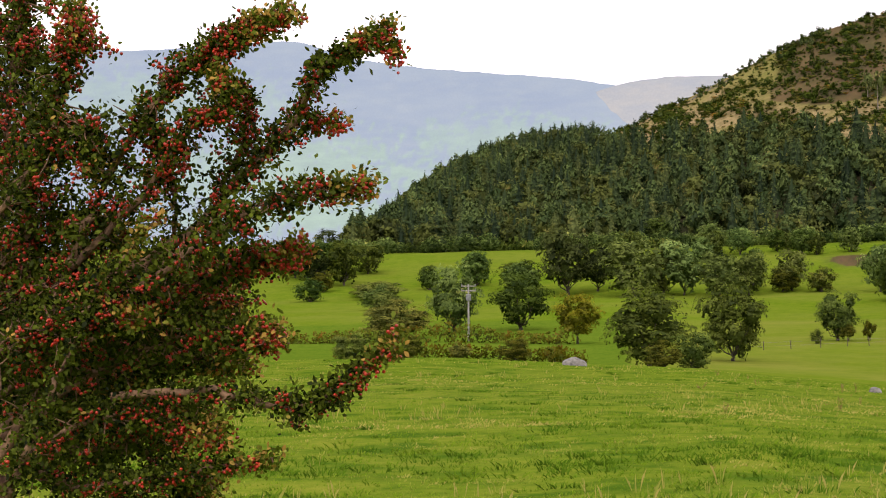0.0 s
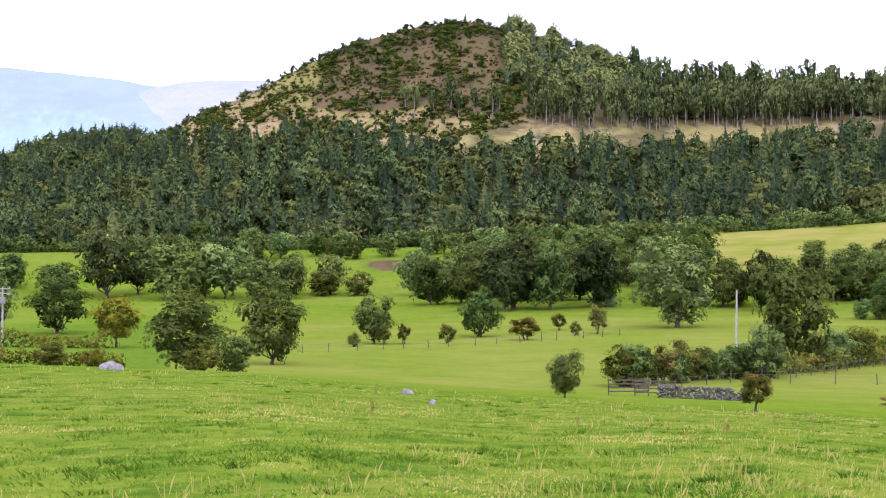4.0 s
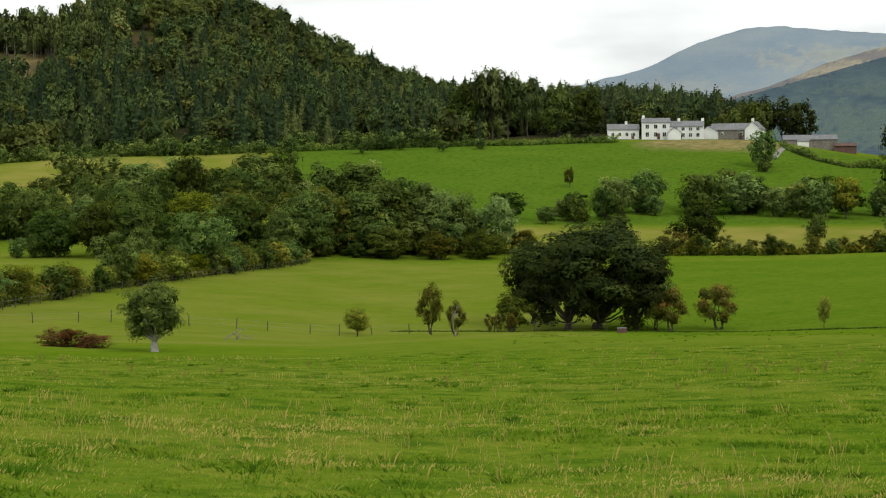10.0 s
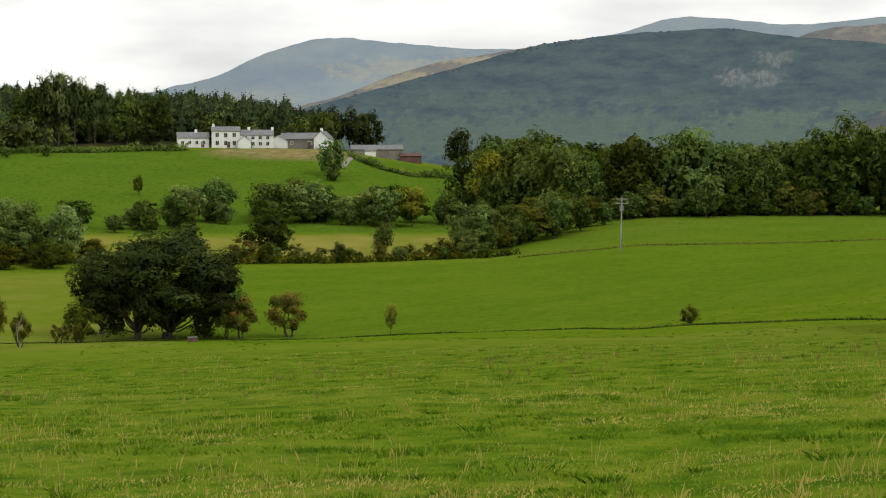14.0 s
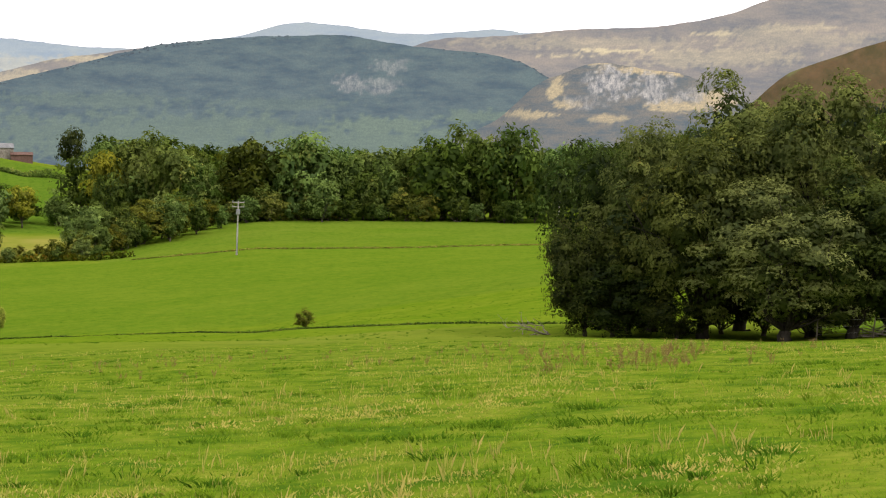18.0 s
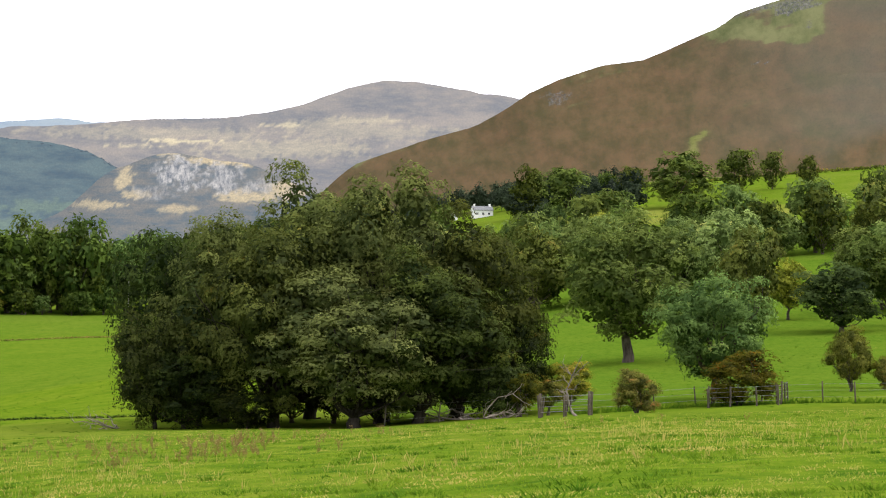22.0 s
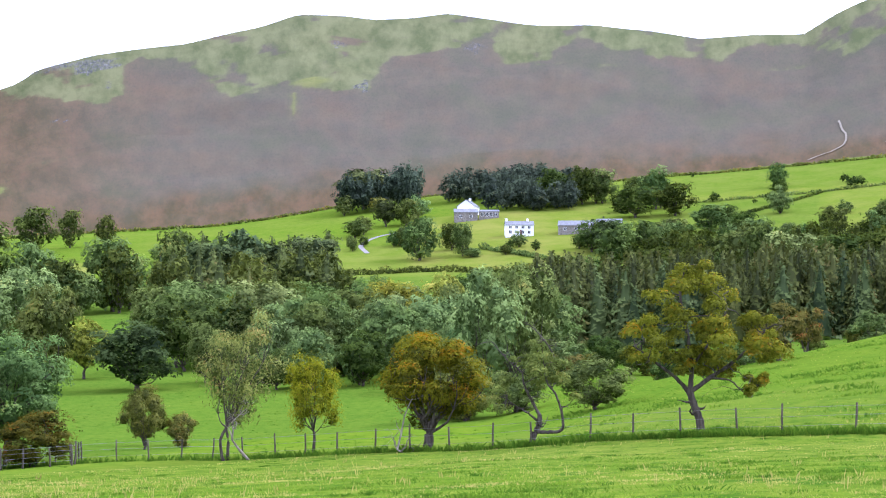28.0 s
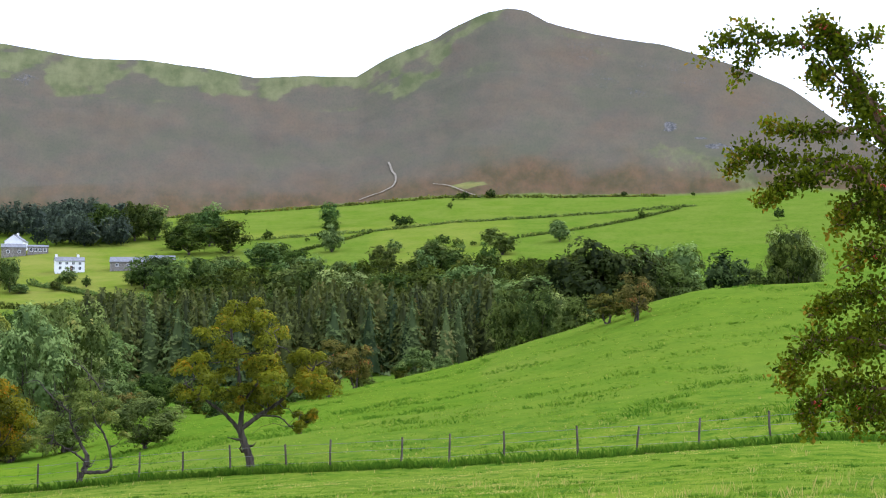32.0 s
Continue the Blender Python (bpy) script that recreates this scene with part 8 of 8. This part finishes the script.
def building(name, label, b, d, w, deep, eaves, ridge, wall, roof, turn=0.0, rows=(), chimneys=(), door=None, out=0.0, category="house"):
    """A block with roof, chimneys, windows in rows (height, count, width, height) and a door."""
    root = new(name)
    root.matrix_basis = Matrix.Translation(spot(b, d)) @ pose(0, 0, 0, 0, 0, turn - b) @ Matrix.Translation((0, out, 0))
    tagged(root, label, category)
    part("wall", gabled(w, deep, eaves, ridge, wall), root)
    top = part("roof", slab_roof(w, deep, eaves, ridge, roof), root)
    for x in chimneys:
        part("chimney", bm_mesh("chimney", box(0.9, 0.8, 1.5, 0.04, ridge - 0.4), wall), top).location = (x * w, 0, 0)
    for z, count, ww, wh in rows:
        for i in range(count):
            x = (i + 0.5) / count * w * 0.9 - w * 0.45
            win = part("window", bm_mesh("window", box(ww + 0.2, 0.14, wh + 0.2, 0.02, z - 0.1), M_WHITE), root)
            win.location = (x, -deep / 2, 0)
            part("pane", bm_mesh("pane", box(ww, 0.05, wh, 0.0, z), M_GLASS), win).location = (0, -0.06, 0)
            part("glazing_bar", bm_mesh("glazing_bar", box(0.07, 0.04, wh, 0.0, z), M_WHITE), win).location = (0, -0.1, 0)
    if door is not None:
        part("door", bm_mesh("door", box(1.0, 0.1, 2.0, 0.02, 0), M_TIN), root).location = (door * w, -deep / 2 - 0.02, 0)
    return root


building("farmhouse", "tall whitewashed farmhouse with a slate roof on a knoll", 48.6, 600, 9.4, 7, 5.6, 7.0, M_WHITE, M_SLATE, 0, ((0.9, 3, 1.1, 1.4), (3.6, 3, 1.1, 1.3)), (-0.44,), 0.1)
building("farmhouse_wing", "low whitewashed wing of a farmhouse with slate roof", 47.55, 601, 10.5, 6, 3.2, 4.9, M_WHITE, M_SLATE, 3, ((1.0, 4, 0.9, 1.1),), (0.1,), 0.3)
building("farmhouse_wing", "two-storey whitewashed wing of a farmhouse with slate roof", 49.6, 601, 11.0, 6.5, 4.3, 6.0, M_WHITE, M_SLATE, -2, ((0.8, 4, 1.0, 1.2), (2.9, 4, 1.0, 1.0)), (-0.25, 0.47), -0.2)
building("porch_wing", "small white gabled porch in front of a farmhouse", 49.2, 594, 6.0, 4.2, 2.4, 3.9, M_WHITE, M_SLATE, 90, (), ())
building("outhouse", "white outhouse with slate roof beside a farmhouse", 50.35, 602, 5.0, 6.0, 2.5, 4.2, M_WHITE, M_SLATE, 70, (), ())
building("barn", "grey stone barn with a slate roof beside a farmhouse", 51.05, 603, 14.0, 7, 3.2, 5.2, M_RUBBLE, M_SLATE, -6, ((1.4, 2, 0.8, 0.9),), (), 0.2, category="barn")
building("cottage", "cream gabled cottage end with a chimney", 51.75, 598, 9.0, 5.0, 3.6, 6.0, M_WHITE, M_SLATE, 78, (), (-0.4,))
building("long_barn", "long low brown stone barn with a grey roof", 53.45, 600, 17.5, 7, 2.5, 3.9, M_RUBBLE, M_SLATE, 4, (), (), None, category="barn")
building("white_shed", "small white shed standing before a long barn", 53.25, 592, 3.6, 2.4, 1.7, 2.2, M_WHITE, M_SLATE, 4, (), (), category="shed")
building("tin_shed", "rusty red-brown tin shed", 54.55, 598, 7.0, 5.0, 2.2, 3.0, M_TIN, M_TIN, 4, (), (), category="shed")
building("farmhouse", "white gabled farmhouse among dark trees under the fell", 105.18, 728, 7.6, 7.4, 4.0, 6.5, M_WHITE, M_SLATE, 74, (), (0.3,))
building("stone_annex", "grey stone annex below a white farmhouse", 105.1, 716, 9.5, 6, 3.2, 4.6, M_RUBBLE, M_SLATE, 0, ((1.0, 2, 1.0, 1.0),), ())
building("stone_annex", "low grey veranda range beside a farmhouse", 105.85, 716, 8.0, 5, 2.4, 3.1, M_RUBBLE, M_SLATE, 0, ((0.6, 4, 1.1, 1.2),), ())
building("farmhouse", "long whitewashed farmhouse with slate roof and end chimneys", 106.83, 668, 10.6, 6.0, 3.8, 5.3, M_WHITE, M_SLATE, 5, ((0.6, 4, 0.95, 1.1), (2.5, 4, 0.95, 0.9)), (-0.45, 0.3), 0.05)
building("barn", "long grey stone barn range below the fell", 108.7, 668, 13.5, 7, 2.6, 4.4, M_RUBBLE, M_SLATE, -4, ((0.8, 3, 0.9, 1.0),), (), 0.3, category="barn")
building("barn", "low barn with a whitewashed wall below the fell", 109.75, 672, 9.5, 6, 2.3, 3.8, M_WHITE, M_SLATE, -4, (), (), category="barn")
building("cottage", "small white cottage among trees on the fell side", 83.1, 765, 8.6, 6, 2.9, 4.6, M_WHITE, M_SLATE, 12, ((0.9, 3, 0.9, 1.0),), (-0.4, 0.4))
building("cottage", "grey-roofed cottage half hidden in trees", 82.05, 770, 5.5, 5, 2.2, 4.0, M_WHITE, M_SLATE, 60, (), ())


def dead_branch(b, d, size, seed, label, turn=0.0, lift=0.5):
    """A fallen bough: a bent bare limb with forking twigs lying in the grass."""
    rng = np.random.default_rng(seed)
    wood = []
    for k in range(5):
        a = rng.uniform(-0.7, 0.7)
        end = np.array([math.cos(a) * size * rng.uniform(0.5, 1.0), math.sin(a) * size * 0.5, size * lift * rng.uniform(0.05, 0.6)])
        p, r = limb(rng, (-size * 0.35, rng.uniform(-0.2, 0.2), 0.05), end, 0.014 * size + 0.02, 0.012, 8, 0.12)
        wood.append(tube(p, r, 6))
        for _ in range(5):
            s = rng.integers(2, 7)
            p2, r2 = limb(rng, p[s], p[s] + rng.normal(size=3) * size * 0.16 + np.array([size * 0.12, 0, size * 0.04]), r[s] * 0.7, 0.008, 5, 0.12)
            p2[:, 2] = np.maximum(p2[:, 2], 0.03)
            wood.append(tube(p2, r2, 5))
    v, f = joined(wood)
    ob = new("fallen_branch", mesh_of("fallen_branch", v, f, M_BARK_PALE, True))
    ob.matrix_basis = Matrix.Translation(spot(b, d)) @ pose(0, 0, 0, 0, 0, turn - b)
    tagged(ob, label, "branch")


dead_branch(83.0, 106, 3.2, 1, "heap of dead grey boughs beside a wire fence", 10, 0.45)
dead_branch(82.3, 107, 3.4, 2, "heap of dead grey boughs beside a wire fence", 170, 0.5)
dead_branch(83.7, 105, 2.6, 3, "heap of dead grey boughs beside a wire fence", 20, 0.5)
dead_branch(34.9, 150, 2.2, 5, "broken grey timber lying at a field fence", 20, 0.5)
dead_branch(71.1, 112, 2.4, 4, "bleached fallen branch lying in a green field", 160, 0.6)
plant("rust", 84.4, 106, 2.6, 2.6)
plant("rust", 85.3, 107, 2.2, 2.4)
for bb in (43.2, 43.5, 43.9):
    plant("rust", bb, 200, 2.2, 1.4)


def bare_tree(b, d, tall, seed, label):
    """A thin leafless tree: a bent stem with a few forks."""
    rng = np.random.default_rng(seed)
    p, r = limb(rng, (0, 0, -0.1), (rng.uniform(-0.2, 0.2) * tall, 0, tall), 0.02 * tall + 0.02, 0.012, 9, 0.09)
    wood = [tube(p, r, 7)]
    for k in range(9):
        s = rng.integers(3, 8)
        a = rng.uniform(0, 6.28)
        p2, r2 = limb(rng, p[s], p[s] + np.array([math.cos(a) * 0.28, math.sin(a) * 0.28, rng.uniform(0.08, 0.3)]) * tall * rng.uniform(0.6, 1.1), r[s] * 0.65, 0.008, 6, 0.12)
        wood.append(tube(p2, r2, 5))
        for _ in range(2):
            q = rng.integers(2, 5)
            p3, r3 = limb(rng, p2[q], p2[q] + rng.normal(size=3) * tall * 0.08 + np.array([0, 0, 0.05 * tall]), r2[q] * 0.6, 0.006, 4, 0.1)
            wood.append(tube(p3, r3, 4))
    v, f = joined(wood)
    ob = new("bare_tree", mesh_of("bare_tree", v, f, M_BARK_PALE, True))
    ob.matrix_basis = Matrix.Translation(spot(b, d)) @ pose(0, 0, 0, 0, 0, rng.uniform(0, 360))
    tagged(ob, label, "tree")


bare_tree(86.25, 98, 3.4, 11, "dead pale tree stem standing at a wire fence")
bare_tree(42.1, 160, 2.9, 12, "thin leafless thorn tree beside a field fence")
bare_tree(98.2, 96.5, 3.2, 13, "thin leafless branches beside an old hawthorn")
bare_tree(103.4, 87.5, 3.6, 14, "bare grey hawthorn stem among leafy ones")
fence("small stock enclosure round a hawthorn bush", ((90.4, 108), (92.6, 106.5), (92.9, 112.5), (90.6, 114), (90.4, 108)), 1.3, (0.3, 0.6, 0.9, 1.15), 0.1, 1.2)
fence("small stock enclosure round a rusty bush", ((85.0, 98), (86.6, 97.5), (86.7, 101.5), (85.1, 102), (85.0, 98)), 1.3, (0.3, 0.6, 0.9, 1.15), 0.1, 1.2)


def trough(b, d):
    root = new("feed_trough")
    root.matrix_basis = Matrix.Translation(spot(b, d)) @ pose(0, 0, 0, 0, 0, 8 - b)
    tagged(root, "dark feed trough with a pale metal lid under a tree", "trough")
    part("body", bm_mesh("body", box(0.95, 0.6, 0.5, 0.03, 0.12), M_TIN), root)
    part("lid", bm_mesh("lid", box(1.0, 0.65, 0.05, 0.02, 0.63), M_IRON), root, "pale metal lid")
    for x in (-0.4, 0.4):
        part("leg", bm_mesh("leg", box(0.08, 0.5, 0.16, 0.0, -0.02), M_POST), root).location = (x, 0, 0)


trough(47.5, 182)


def lane(name, label, material, width, *corners, lift=0.12):
    """A strip of road that follows the ground."""
    pts = [spot(*c) for c in corners]
    p = spline(pts, 24)
    t = np.gradient(p, axis=0)
    side = np.stack([-t[:, 1], t[:, 0], 0 * t[:, 0]], 1)
    side /= np.linalg.norm(side, axis=1)[:, None]
    v = np.concatenate([p - side * width / 2, p + side * width / 2])
    v[:, 2] = land(np.degrees(np.arctan2(v[:, 0], v[:, 1])), np.hypot(v[:, 0], v[:, 1])) + lift
    n = len(p)
    f = np.array([[i, i + 1, n + i + 1, n + i] for i in range(n - 1)])
    tagged(new(name, mesh_of(name, v, f, material, True)), label, "road", kind="structure")


M_LANE = simple("pale_gravel", (0.20, 0.19, 0.165), (0.31, 0.295, 0.26), 1.5, 0.95, 0.5, 0.02, 0.1)
lane("road_farm_drive", "pale gravel drive climbing to a farm", M_LANE, 1.7, (52.35, 544), (52.5, 556), (52.75, 574), (52.6, 590))
lane("road_hill_lane", "pale gravel lane on a green hillside", M_LANE, 1.8, (101.9, 640), (101.7, 665), (102.3, 690), (103.5, 705))
M_TRACK = simple("worn_earth_path", (0.17, 0.145, 0.10), (0.26, 0.23, 0.165), 0.8, 0.95, 0.5, 0.02, 0.1)
lane("road_fell_path", "pale worn footpath climbing a bracken slope", M_TRACK, 1.1, (117.04, 1060), (117.11, 1015), (117.26, 980), (117.22, 942), (116.89, 918), (116.31, 896), (116.06, 880), lift=0.6)
lane("road_fell_track", "pale worn track slanting down a bracken slope", M_TRACK, 0.9, (118.48, 920), (118.92, 908), (119.37, 890), (120.08, 858), lift=0.6)
